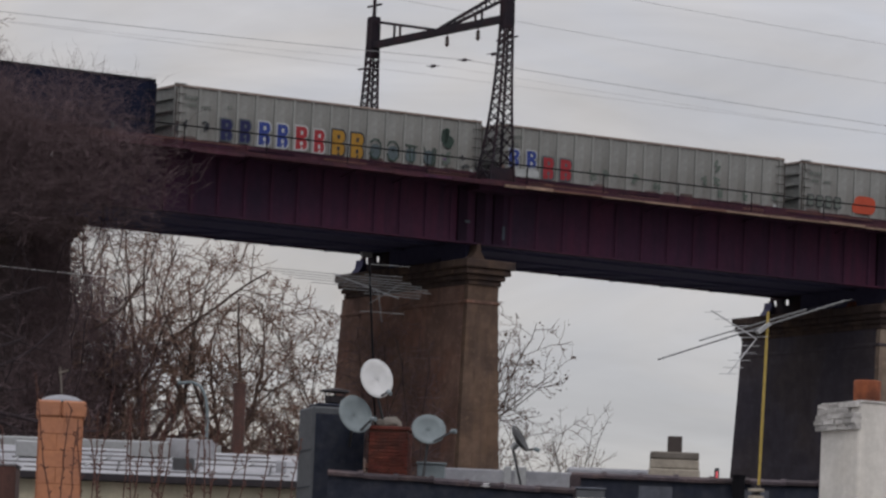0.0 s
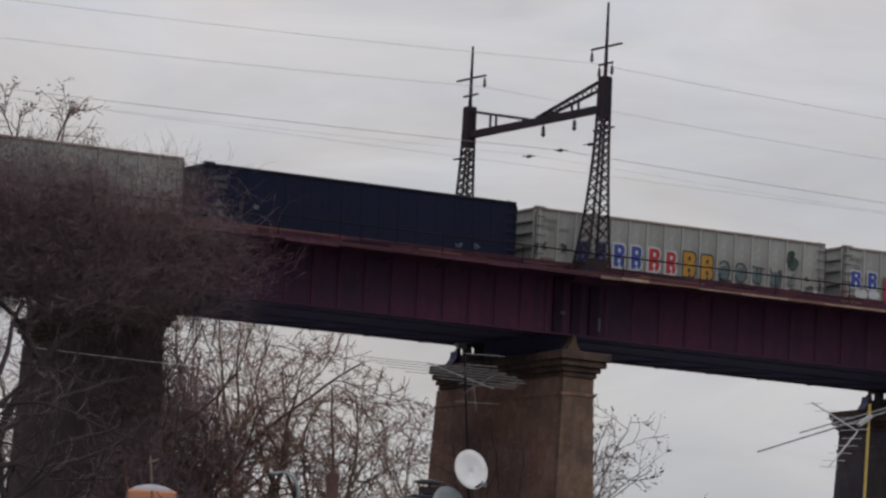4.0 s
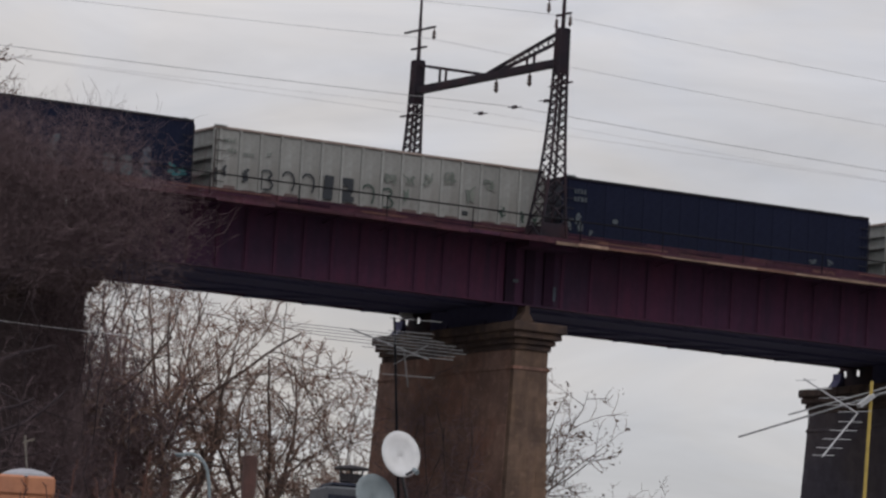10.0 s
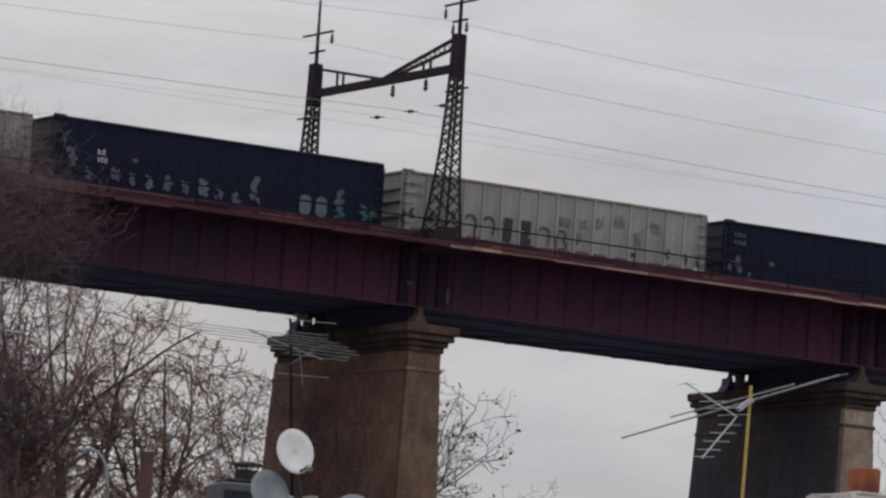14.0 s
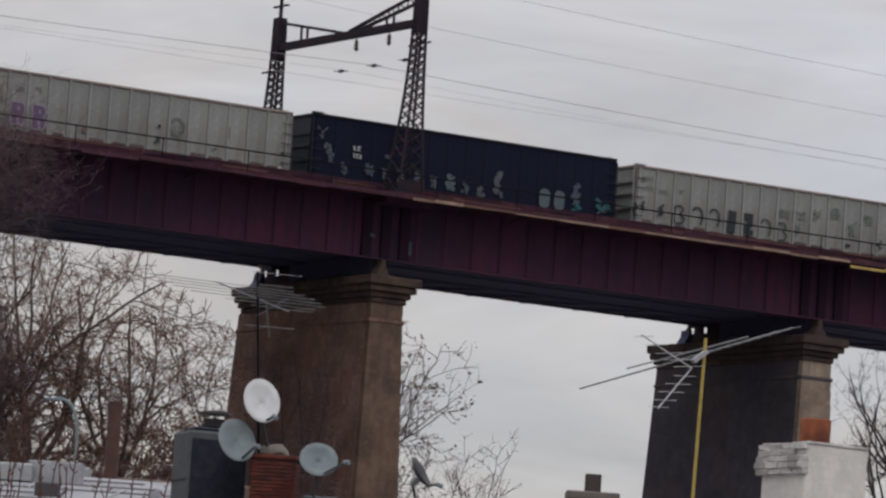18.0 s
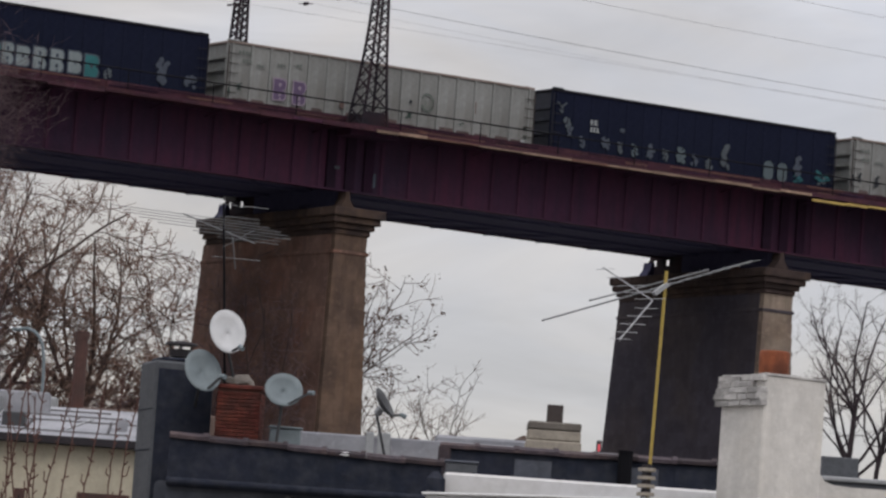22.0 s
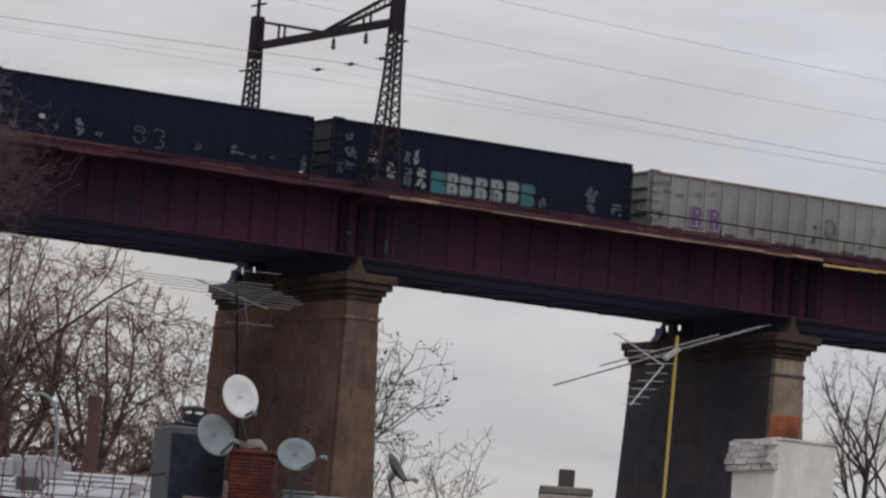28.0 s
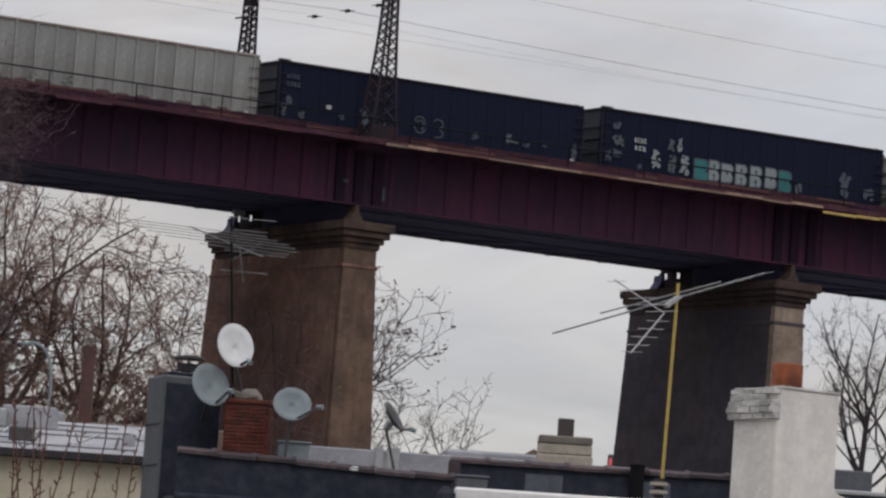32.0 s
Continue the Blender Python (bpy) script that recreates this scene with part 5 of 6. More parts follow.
# grey chimney with cowl
gc = thing("grey_chimney", YARD @ pose(-3.43, 67.3, 0, 0, 0, 18), "grey rendered chimney with one dark tarred face and cowl", "chimney")
part("shaft", box(B(), -0.30, 0.52, -0.40, 0.40, 0, 6.71, 0.03), GREY_BLOCK, gc)
part("tarred_face", box(B(), -0.26, 0.50, -0.412, -0.398, 0, 6.60), SLATE, gc, "dark tarred face")
part("shoulder", box(B(), -0.2, 0.42, -0.3, 0.3, 6.71, 6.77, 0.03), SLATE, gc)
part("tarred_patch", rounded(B(), 0.7, 0.6, 0.08, 0.006, pose(0.14, -0.414, 4.80)), SLATE_PALE, gc)
for z in (6.05, 5.5):
    part("joint", box(B(), -0.31, -0.28, -0.38, 0.38, z, z + 0.012), SLATE, gc)
cowl = thing("chimney_cowl", YARD @ pose(-3.30, 67.3, 6.80), "black sheet-metal chimney cowl", "chimney cowl")
part("drum", lathe(B(), [(0.15, 0), (0.15, 0.10), (0.13, 0.10)], 14), DARK_TRIM, cowl)
part("lid", lathe(B(), [(0.05, 0.16), (0.23, 0.16), (0.21, 0.19), (0.04, 0.22)], 14), DARK_TRIM, cowl)
for a in range(4):
    part("strut", rod(B(), (0.13 * math.cos(a * 1.57), 0.13 * math.sin(a * 1.57), 0.09), (0.15 * math.cos(a * 1.57), 0.15 * math.sin(a * 1.57), 0.17), 0.012), DARK_STEEL, cowl)

# cream house with a white sloping roof
h6 = wall_thing("row_house", YARD @ pose(-12.5, 74, 0, 0, 0, 0.0), "cream stucco house under a white-coated sloping roof")
part("wall", box(B(), 0, 8.75, 0.0, 8, 0, 5.88), CREAM, h6, "cream stucco wall")
part("fascia", box(B(), -0.1, 8.8, -0.25, 0.1, 5.88, 6.0, 0.01), DARK_TRIM, h6, "dark brown fascia")
bm = B()
vs = [bm.verts.new(v) for v in ((-0.1, -0.22, 6.004), (8.8, -0.22, 6.004), (8.8, 6.5, 6.86), (-0.1, 6.5, 6.86), (-0.1, -0.22, 5.95), (8.8, -0.22, 5.95), (8.8, 6.5, 5.95), (-0.1, 6.5, 5.95))]
for f in ((0, 1, 2, 3), (4, 0, 3, 7), (5, 6, 2, 1), (3, 2, 6, 7), (4, 5, 1, 0), (4, 7, 6, 5)):
    bm.faces.new([vs[i] for i in f])
part("roof", bm, SNOW, h6, "white-coated roof")
for x, y, w, h, mt in ((6.2, 1.3, 0.35, 0.22, DARK_STEEL), (5.8, 4.6, 0.85, 0.34, SNOW), (7.9, 1.6, 0.16, 0.22, SNOW), (8.25, 2.2, 0.12, 0.2, SNOW), (5.2, 4.2, 0.7, 0.3, STEEL), (3.4, 3.0, 0.5, 0.3, STEEL), (1.8, 2.0, 0.5, 0.25, DARK_STEEL)):
    z = 6.0 + (y + 0.22) * 0.1275
    part("roof_vent", box(B(), x, x + w, y, y + 0.4, z - 0.15, z + h, 0.02), mt, h6, "roof vent box")
rng = random.Random(31)
for k in range(14):
    x = 0.4 + k * 0.62
    y = rng.uniform(0.2, 3.0)
    z0, z1 = 6.0 + (y + 0.22) * 0.1275, 6.0 + (min(6.2, y + 2.6) + 0.22) * 0.1275
    part("roof_seam", bar(B(), (x, y, z0 + 0.012), (x + rng.uniform(-0.2, 0.2), min(6.2, y + 2.6), z1 + 0.012), 0.03, 0.03), STEEL if k % 2 else DARK_TRIM, h6)
for k in range(5):
    y = 0.6 + k * 1.2
    z = 6.0 + (y + 0.22) * 0.1275
    part("roof_lap", box(B(), rng.uniform(0, 4), rng.uniform(5.5, 8.7), y, y + 0.05, z, z + 0.03), ROOF_GREY, h6, "overlapping roofing edge")
for x0, x1 in ((7.5, 8.28), (6.57, 6.73), (2.0, 2.8)):
    win = part("window", box(B(), x0, x1, -0.05, 0.02, 3.9, 5.2, 0.01), RUST_DARK, h6, "dark brown window frame")
    part("pane", box(B(), x0 + 0.07, x1 - 0.07, -0.056, -0.052, 3.97, 5.1), PANE, win)
part("rear_wall", box(B(), 0.5, 6.6, 7.0, 7.3, 5.9, 7.05, 0.02), STEEL, h6, "grey upper parapet")
rp = thing("rusty_stack", YARD @ pose(-5.83, 85, 0), "tall rust-brown steel chimney pipe", "chimney pipe")
part("pipe", rod(B(), (0, 0, 5.5), (-0.02, 0, 8.42), 0.115, 0.115, 14), RUST_DARK, rp)
part("collar", rod(B(), (-0.02, 0, 8.34), (-0.02, 0, 8.46), 0.13, 0.13, 14), RUST_DARK, rp)
part("base", box(B(), -0.3, 0.3, -0.3, 0.3, 0, 5.6), FAR_HOUSE, rp)
h7 = wall_thing("row_house", YARD @ pose(-9.5, 84, 0), "brown brick house behind the white roof")
part("wall", box(B(), 0, 3.2, 0, 5, 0, 7.0), FAR_HOUSE, h7)
part("roof", box(B(), -0.1, 3.3, -0.1, 5, 7.0, 7.1), ROOF_GREY, h7)
h8 = wall_thing("row_house", YARD @ pose(-5.4, 86, 0), "brown brick house with a flat roof")
part("wall", box(B(), 0, 1.9, 0, 5, 0, 7.05), FAR_HOUSE, h8)
part("roof", box(B(), -0.1, 2.0, -0.1, 5, 7.05, 7.15), RUST, h8)
part("brick_parapet", box(B(), -0.6, 1.9, -0.4, -0.1, 6.6, 7.22, 0.02), FAR_HOUSE, h8, "brown brick parapet")
part("roof_block", box(B(), 0.75, 1.35, 0.5, 1.5, 7.15, 7.4), FAR_HOUSE, h8)

# orange block chimney
oc = thing("orange_chimney", YARD @ pose(-7.27, 66, 0, 0, 0, 6), "orange block chimney with a domed white top", "chimney")
part("core", box(B(), -0.303, 0.303, -0.303, 0.303, 0, 6.3), ORANGE_JOINT, oc)
for k in range(12):
    z = 6.3 - 0.245 * (k + 1)
    for s in (-1, 1):
        off = 0.0 if k % 2 else 0.1
        part("block", box(B(), -0.31, -0.002 + off - 0.05, s * 0.31 - 0.03, s * 0.31 + 0.02, z + 0.002, z + 0.243, 0.005), ORANGE, oc)
        part("block", box(B(), 0.002 + off - 0.05, 0.31, s * 0.31 - 0.03, s * 0.31 + 0.02, z + 0.002, z + 0.243, 0.005), ORANGE, oc)
        part("block", box(B(), s * 0.31 - 0.02, s * 0.31 + 0.02, -0.275, 0.275, z + 0.002, z + 0.243, 0.005), ORANGE, oc)
for k in range(2):
    part("cap_block", box(B(), -0.365 + k * 0.368, -0.003 + k * 0.368, -0.365, 0.365, 6.3, 6.55, 0.03), ORANGE, oc)
bm = lathe(B(), [(0.34, 6.54), (0.31, 6.58), (0.22, 6.625), (0.1, 6.65), (0.02, 6.655)], 16)
part("dome", bm, SNOW, oc, "white mortar dome")
part("stub_antenna", rod(B(), (0.0, 0, 6.64), (-0.05, 0, 7.07), 0.012, 0.012, 6), CONCRETE_DARK, oc)
part("stub_crossbar", bar(B(), (-0.07, 0, 6.98), (0.08, 0, 7.03), 0.018, 0.025), CONCRETE_DARK, oc)

bs = thing("brick_stub", YARD @ pose(-8.05, 67, 0), "brown brick chimney stub with a white mortar top", "chimney")
part("shaft", box(B(), -0.6, 0.08, -0.3, 0.3, 0, 5.62, 0.015), RUST_DARK, bs)
part("cap", box(B(), -0.62, 0.10, -0.32, 0.32, 5.62, 5.67, 0.02), SNOW, bs, "white mortar cap")

# street lamp with a curved arm
lamp = thing("street_lamp", YARD @ pose(-6.08, 80, 0), "grey steel street lamp with a curved arm", "street lamp")
pts = [(0, 0), (0, 7.3), (-0.01, 7.57), (-0.05, 7.80), (-0.11, 7.93), (-0.19, 8.01), (-0.30, 8.055), (-0.42, 8.04)]
bm = B()
for p, q in zip(pts, pts[1:]):
    rod(bm, (p[0], 0, p[1]), (q[0], 0, q[1]), 0.027, 0.025, 8)
part("pole", bm, DISH_GREY, lamp)
part("head", box(B(), -0.56, -0.40, -0.06, 0.06, 8.0, 8.055, 0.02), DISH_GREY, lamp)

# far roofs between the piers
for x, w, z in ((-1.6, 3.0, 10.2), (1.6, 2.6, 10.45), (4.4, 3.4, 10.1)):
    fh = wall_thing("far_house", pose(x, 140, 0), "distant brown gabled house", "house", "distant houses")
    part("wall", box(B(), 0, w, 0, 6, 0, z - 0.5), FAR_HOUSE, fh)
    bm = B()
    pr = ((-0.15, z - 0.5), (w / 2, z + 0.35), (w + 0.15, z - 0.5))
    a = [bm.verts.new((px, -0.2, pz)) for px, pz in pr]
    b = [bm.verts.new((px, 6.2, pz)) for px, pz in pr]
    bm.faces.new(a)
    bm.faces.new(b[::-1])
    for i in range(3):
        bm.faces.new((a[i], b[i], b[(i + 1) % 3], a[(i + 1) % 3]))
    part("roof", bm, FAR_HOUSE, fh, "brown pitched roof")
red = thing("signal_lamp", YARD @ pose(2.74, 76, 0), "small red signal lamp on a thin post", "signal lamp")
part("post", rod(B(), (0, 0, 0), (0, 0, 6.42), 0.03, 0.03, 8), DARK_STEEL, red)
part("housing", box(B(), -0.04, 0.04, 0.0, 0.1, 6.40, 6.64, 0.015), DARK_STEEL, red)
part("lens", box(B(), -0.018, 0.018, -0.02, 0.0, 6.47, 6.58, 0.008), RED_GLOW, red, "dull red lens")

# ---------------------------------------------------------------- satellite dishes and aerials
def dish(x, y, z, w, h, aim, roll, material, arm, foot, label):
    """An offset dish, w x h, that faces aim (degrees round, degrees up), with its feed arm and mount."""
    ob = thing("satellite_dish", YARD @ pose(x, y, z), label, "satellite dish", "roof dishes")
    face = pose(0, 0, 0, 0, roll, 0) @ pose(0, 0, 0, 0, 0, aim[0]) @ pose(0, 0, 0, 90 - aim[1], 0, 0)
    bm = B()
    n = 28
    rings = []
    for f, back in ((0.02, 0), (0.35, 0), (0.7, 0), (1.0, 0), (1.03, -0.012), (1.0, -0.03), (0.6, -0.03), (0.05, -0.03)):
        d = 0.075 * min(1, f) ** 2
        rings.append([bm.verts.new(face @ Vector((f * w / 2 * math.cos(2 * math.pi * i / n), f * h / 2 * math.sin(2 * math.pi * i / n), d + back))) for i in range(n)])
    for a, b in zip(rings, rings[1:]):
        for i in range(n):
            bm.faces.new((a[i], a[(i + 1) % n], b[(i + 1) % n], b[i]))
    bm.faces.new(rings[0])
    part("reflector", bm, material, ob, "", True)
    tip = face @ Vector(arm)
    low = face @ Vector((0, -h * 0.46, 0.03))
    part("feed_arm", bar(B(), low, tip, 0.022, 0.03), DARK_STEEL, ob)
    hd = (tip - (face @ Vector((0, 0, 0)))).normalized()
    part("feed_head", rod(B(), tip - hd * 0.02, tip + hd * 0.07, 0.03, 0.034, 10), DISH_GREY, ob, "pale feed head")
    part("back_mount", rod(B(), face @ Vector((0, -0.05, -0.03)), face @ Vector((0, -0.08, -0.13)), 0.06, 0.05, 8), STEEL, ob)
    part("mast", rod(B(), face @ Vector((0, -0.08, -0.12)), Vector(foot), 0.02, 0.02, 8), DARK_STEEL, ob)
    return ob


dish(-2.66, 66.4, 7.09, 0.47, 0.63, (14, 20), -9, DISH_WHITE, (0.10, -0.30, 0.20), (0.15, 0.30, -0.68), "white oval satellite dish on the brick chimney")
dish(-2.96, 66.4, 6.55, 0.50, 0.60, (24, 18), -9, DISH_GREY, (0.14, -0.20, 0.30), (-0.08, 0.60, -0.42), "pale grey oval satellite dish beside the grey chimney")
dish(-1.85, 66.2, 6.35, 0.50, 0.48, (12, 22), -8, DISH_GREY, (0.30, -0.16, 0.25), (-0.06, 0.10, -0.82), "pale grey round satellite dish on the parapet")
dish(-0.55, 68.0, 6.40, 0.44, 0.44, (78, 12), -20, DARK_STEEL, (0.0, -0.26, 0.18), (0.24, 0.1, -1.25), "dark satellite dish seen edge-on")
mount = thing("roof_box", YARD @ pose(-1.78, 66.55, 5.2), "pale cable box behind the parapet dish", "box")
part("body", box(B(), -0.22, 0.2, -0.08, 0.08, 0, 0.68, 0.02), DISH_GREY, mount)
part("lid", box(B(), -0.24, 0.22, -0.1, 0.1, 0.68, 0.71, 0.01), DISH_GREY, mount)
rag = thing("white_bag", YARD @ pose(-0.98, 66.05, 5.56), "crumpled white plastic bag on the coping", "bag")
bm = B()
bmesh.ops.create_icosphere(bm, subdivisions=2, radius=0.12)
for v in bm.verts:
    v.co = Vector((v.co.x * 1.0, v.co.y * 0.6, max(-0.02, v.co.z * 0.45))) * (0.8 + 0.4 * noise.noise(v.co * 14))
part("bag_body", bm, DISH_WHITE, rag)


def yagi(ob, a, b, elements, thick, across, label="", metal=None):
    """A boom from a to b with elements (place along it 0..1, half length) lying along across."""
    a, b, across = Vector(a), Vector(b), Vector(across).normalized()
    boom = part("boom", bar(B(), a, b, thick * 1.8, thick * 1.8), metal or ALU, ob, label)
    for f, h in elements:
        c = a.lerp(b, f)
        part("element", rod(B(), c - across * h, c + across * h, thick * 0.55, thick * 0.55, 6), metal or ALU, boom)


# grey roof aerial on the brick chimney
ta = thing("tv_aerial", YARD @ pose(-2.70, 66.6, 0), "old grey multi-element television aerial on a thin mast", "tv aerial")
part("mast", rod(B(), (0.06, 0, 6.3), (-0.14, 0, 8.85), 0.017, 0.015, 8), HANDRAIL, ta)
yagi(ta, (-0.62, -1.2, 8.55), (0.28, 1.0, 8.44), [(0.02, 1.0), (0.15, 1.02), (0.28, 1.04), (0.42, 1.0), (0.57, 0.9), (0.74, 0.6), (0.9, 0.42)], 0.008, (1, 0.0, -0.06), "", ALU_DULL)
for z, h, dx in ((8.84, 0.33, 0.25), (8.68, 0.28, 0.2), (8.13, 0.33, 0.2)):
    part("element", rod(B(), (-0.12 + dx - h, 0, z), (-0.12 + dx + h, 0, z - 0.02), 0.0045, 0.0045, 6), ALU_DULL, ta)
part("brace", bar(B(), (-0.12, 0, 8.25), (0.30, -0.2, 8.5), 0.008, 0.008), ALU_DULL, ta)
part("brace", bar(B(), (0.02, -0.3, 8.38), (0.08, 0.0, 7.98), 0.012, 0.012), ALU_DULL, ta)

# yellow pole with a long aerial
ya = thing("tv_aerial", YARD @ pose(2.81, 61, 0), "long aluminium television aerial on a yellow pole", "tv aerial")
part("pole", rod(B(), (0.02, 0, 4.75), (0.08, 0, 7.80), 0.020, 0.020, 10), YELLOW_POLE, ya, "yellow painted pole")
yagi(ya, (-1.42, -0.6, 7.03), (1.18, 0.9, 8.09), [(0.02 + 0.045 * k, 0.06 + 0.012 * k) for k in range(22)], 0.011, (0.55, -0.85, 0.08), "long aluminium boom", ALU_DULL)
part("second_boom", bar(B(), (-0.86, -0.4, 7.33), (0.62, 0.45, 7.90), 0.018, 0.018), ALU_DULL, ya)
part("mount_plate", bar(B(), (-0.06, -0.06, 7.50), (0.1, 0.0, 7.64), 0.1, 0.05), STEEL, ya)
yagi(ya, (-0.72, -0.5, 7.74), (-0.07, -0.05, 7.42), [(0.05, 0.12), (0.3, 0.14), (0.55, 0.17), (0.75, 0.2), (0.95, 0.2)], 0.0075, (0.9, -0.3, 0.05))
yagi(ya, (-0.07, -0.05, 7.42), (-0.46, -0.35, 6.88), [(0.2, 0.14), (0.4, 0.16), (0.6, 0.16), (0.8, 0.15), (0.97, 0.13)], 0.0075, (0.9, -0.3, 0.0))
for z in (4.92, 5.02, 5.12, 5.22, 5.32):
    part("clamp_ring", rod(B(), (0.0, 0, z), (0.0, 0, z + 0.04), 0.11, 0.11, 12), CONCRETE, ya)
    part("clamp_band", rod(B(), (0.0, 0, z + 0.04), (0.0, 0, z + 0.088), 0.06, 0.06, 12), DARK_TRIM, ya)
vp = thing("vent_pipe", YARD @ pose(2.78, 66.9, 0), "black vent pipe beside the yellow pole", "vent pipe")
part("pipe", rod(B(), (0, 0, 0), (0, 0, 5.90), 0.095, 0.095, 12), HANDRAIL, vp)
part("cap", rod(B(), (0, 0, 5.90), (0, 0, 5.93), 0.11, 0.11, 12), HANDRAIL, vp)


def light_strand(name, a, b, sag, r, label):
    ob = thing(name, Matrix.Translation(a), label, "wire")
    d = Vector(b) - Vector(a)
    bm = B()
    rings = []
    for k in range(13):
        f = k / 12
        c = d * f - Vector((0, 0, sag * 4 * f * (1 - f)))
        rings.append([bm.verts.new(c + Vector((0, r * math.cos(t), r * math.sin(t)))) for t in (0, 1.57, 3.14, 4.71)])
    for p, q in zip(rings, rings[1:]):
        for i in range(4):
            bm.faces.new((p[i], q[i], q[(i + 1) % 4], p[(i + 1) % 4]))
    part("strand", bm, WIRE_PALE, ob)


light_strand("service_wire", (BR @ Vector((-40.0, -5.0, 21.45))), (BR @ Vector((-22.6, -3.0, 21.3))), 0.15, 0.014, "pale service cable strung through the bare trees")


def cane(bm, x, y, z0, z1, rng):
    """An upright vine cane with knobs and short side shoots."""
    p = Vector((x, y, z0))
    lean = rng.uniform(-0.12, 0.12)
    while p.z < z1:
        q = p + Vector((lean * 0.16 + rng.uniform(-0.014, 0.014), rng.uniform(-0.01, 0.01), rng.uniform(0.09, 0.15)))
        r = 0.0165 * (1 - 0.5 * (p.z - z0) / (z1 - z0))
        rod(bm, p, q, r, r * 0.9, 5)
        for s in rng.choice(((-1,), (1,), (), (1,), (-1,), (-1, 1))):
            g = p.lerp(q, rng.random())
            e = g + Vector((s * rng.uniform(0.015, 0.055), rng.uniform(-0.03, 0.02), rng.uniform(0.02, 0.06)))
            rod(bm, g, e, r * 0.75, r * 0.9, 4)
            if rng.random() < 0.2:
                rod(bm, e, e + Vector((s * rng.uniform(-0.02, 0.03), 0, rng.uniform(0.04, 0.12))), r * 0.7, r * 0.7, 4)
        p = q


rng = random.Random(11)
for x, z in ((-6.45, 5.7), (-6.3, 6.0), (-6.05, 5.75), (-5.85, 6.15), (-5.72, 6.3), (-5.55, 5.9), (-5.38, 5.6), (-5.2, 5.95), (-5.02, 5.7), (-4.8, 5.85), (-4.62, 5.5), (-4.4, 5.65), (-4.2, 5.75), (-3.95, 5.55), (-3.8, 5.7), (-7.0, 5.6), (-6.75, 5.9), (-5.95, 5.6), (-5.62, 6.2), (-5.3, 5.8), (-5.1, 5.5), (-4.9, 5.9), (-4.7, 5.6), (-4.3, 5.5), (-4.05, 5.8), (-6.2, 5.8)):
    ob = thing("vine_cane", YARD @ pose(x, 58 + rng.uniform(-0.5, 0.5), 0), "bare reddish knobbly vine cane", "vine", "vine canes")
    bm = B()
    cane(bm, 0, 0, 0.0, z, rng)
    part("cane", bm, BUD, ob)

# ---------------------------------------------------------------- bare winter trees
class Tubes:
    """Collects tapered limbs as one mesh."""

    def __init__(self):
        self.v, self.f = [], []

    def limb(self, a, b, r0, r1, n=4):
        d = (b - a)
        if d.length < 1e-5:
            return
        d.normalize()
        u = d.orthogonal().normalized()
        w = d.cross(u)
        i0 = len(self.v)
        for c, r in ((a, r0), (b, r1)):
            for k in range(n):
                t = 2 * math.pi * k / n
                self.v.append(c + (u * math.cos(t) + w * math.sin(t)) * r)
        for k in range(n):
            j = (k + 1) % n
            self.f.append((i0 + k, i0 + j, i0 + n + j, i0 + n + k))

    def leaf(self, c, s, rng):
        i0 = len(self.v)
        u = Vector((rng.uniform(-1, 1), rng.uniform(-1, 1), rng.uniform(-1, 1))).normalized()
        w = u.orthogonal().normalized()
        for x, y in ((-1, 0), (0, -0.6), (1, 0), (0, 0.6)):
            self.v.append(c + u * x * s + w * y * s)
        self.f.append((i0, i0 + 1, i0 + 2, i0 + 3))

    def part(self, name, material, parent, label="", kind=""):
        me = bpy.data.meshes.new(name)
        me.from_pydata([tuple(v) for v in self.v], [], self.f)
        ob = part_mesh(name, me, material, parent, label)
        if kind:
            ob["kind"] = kind
        return ob


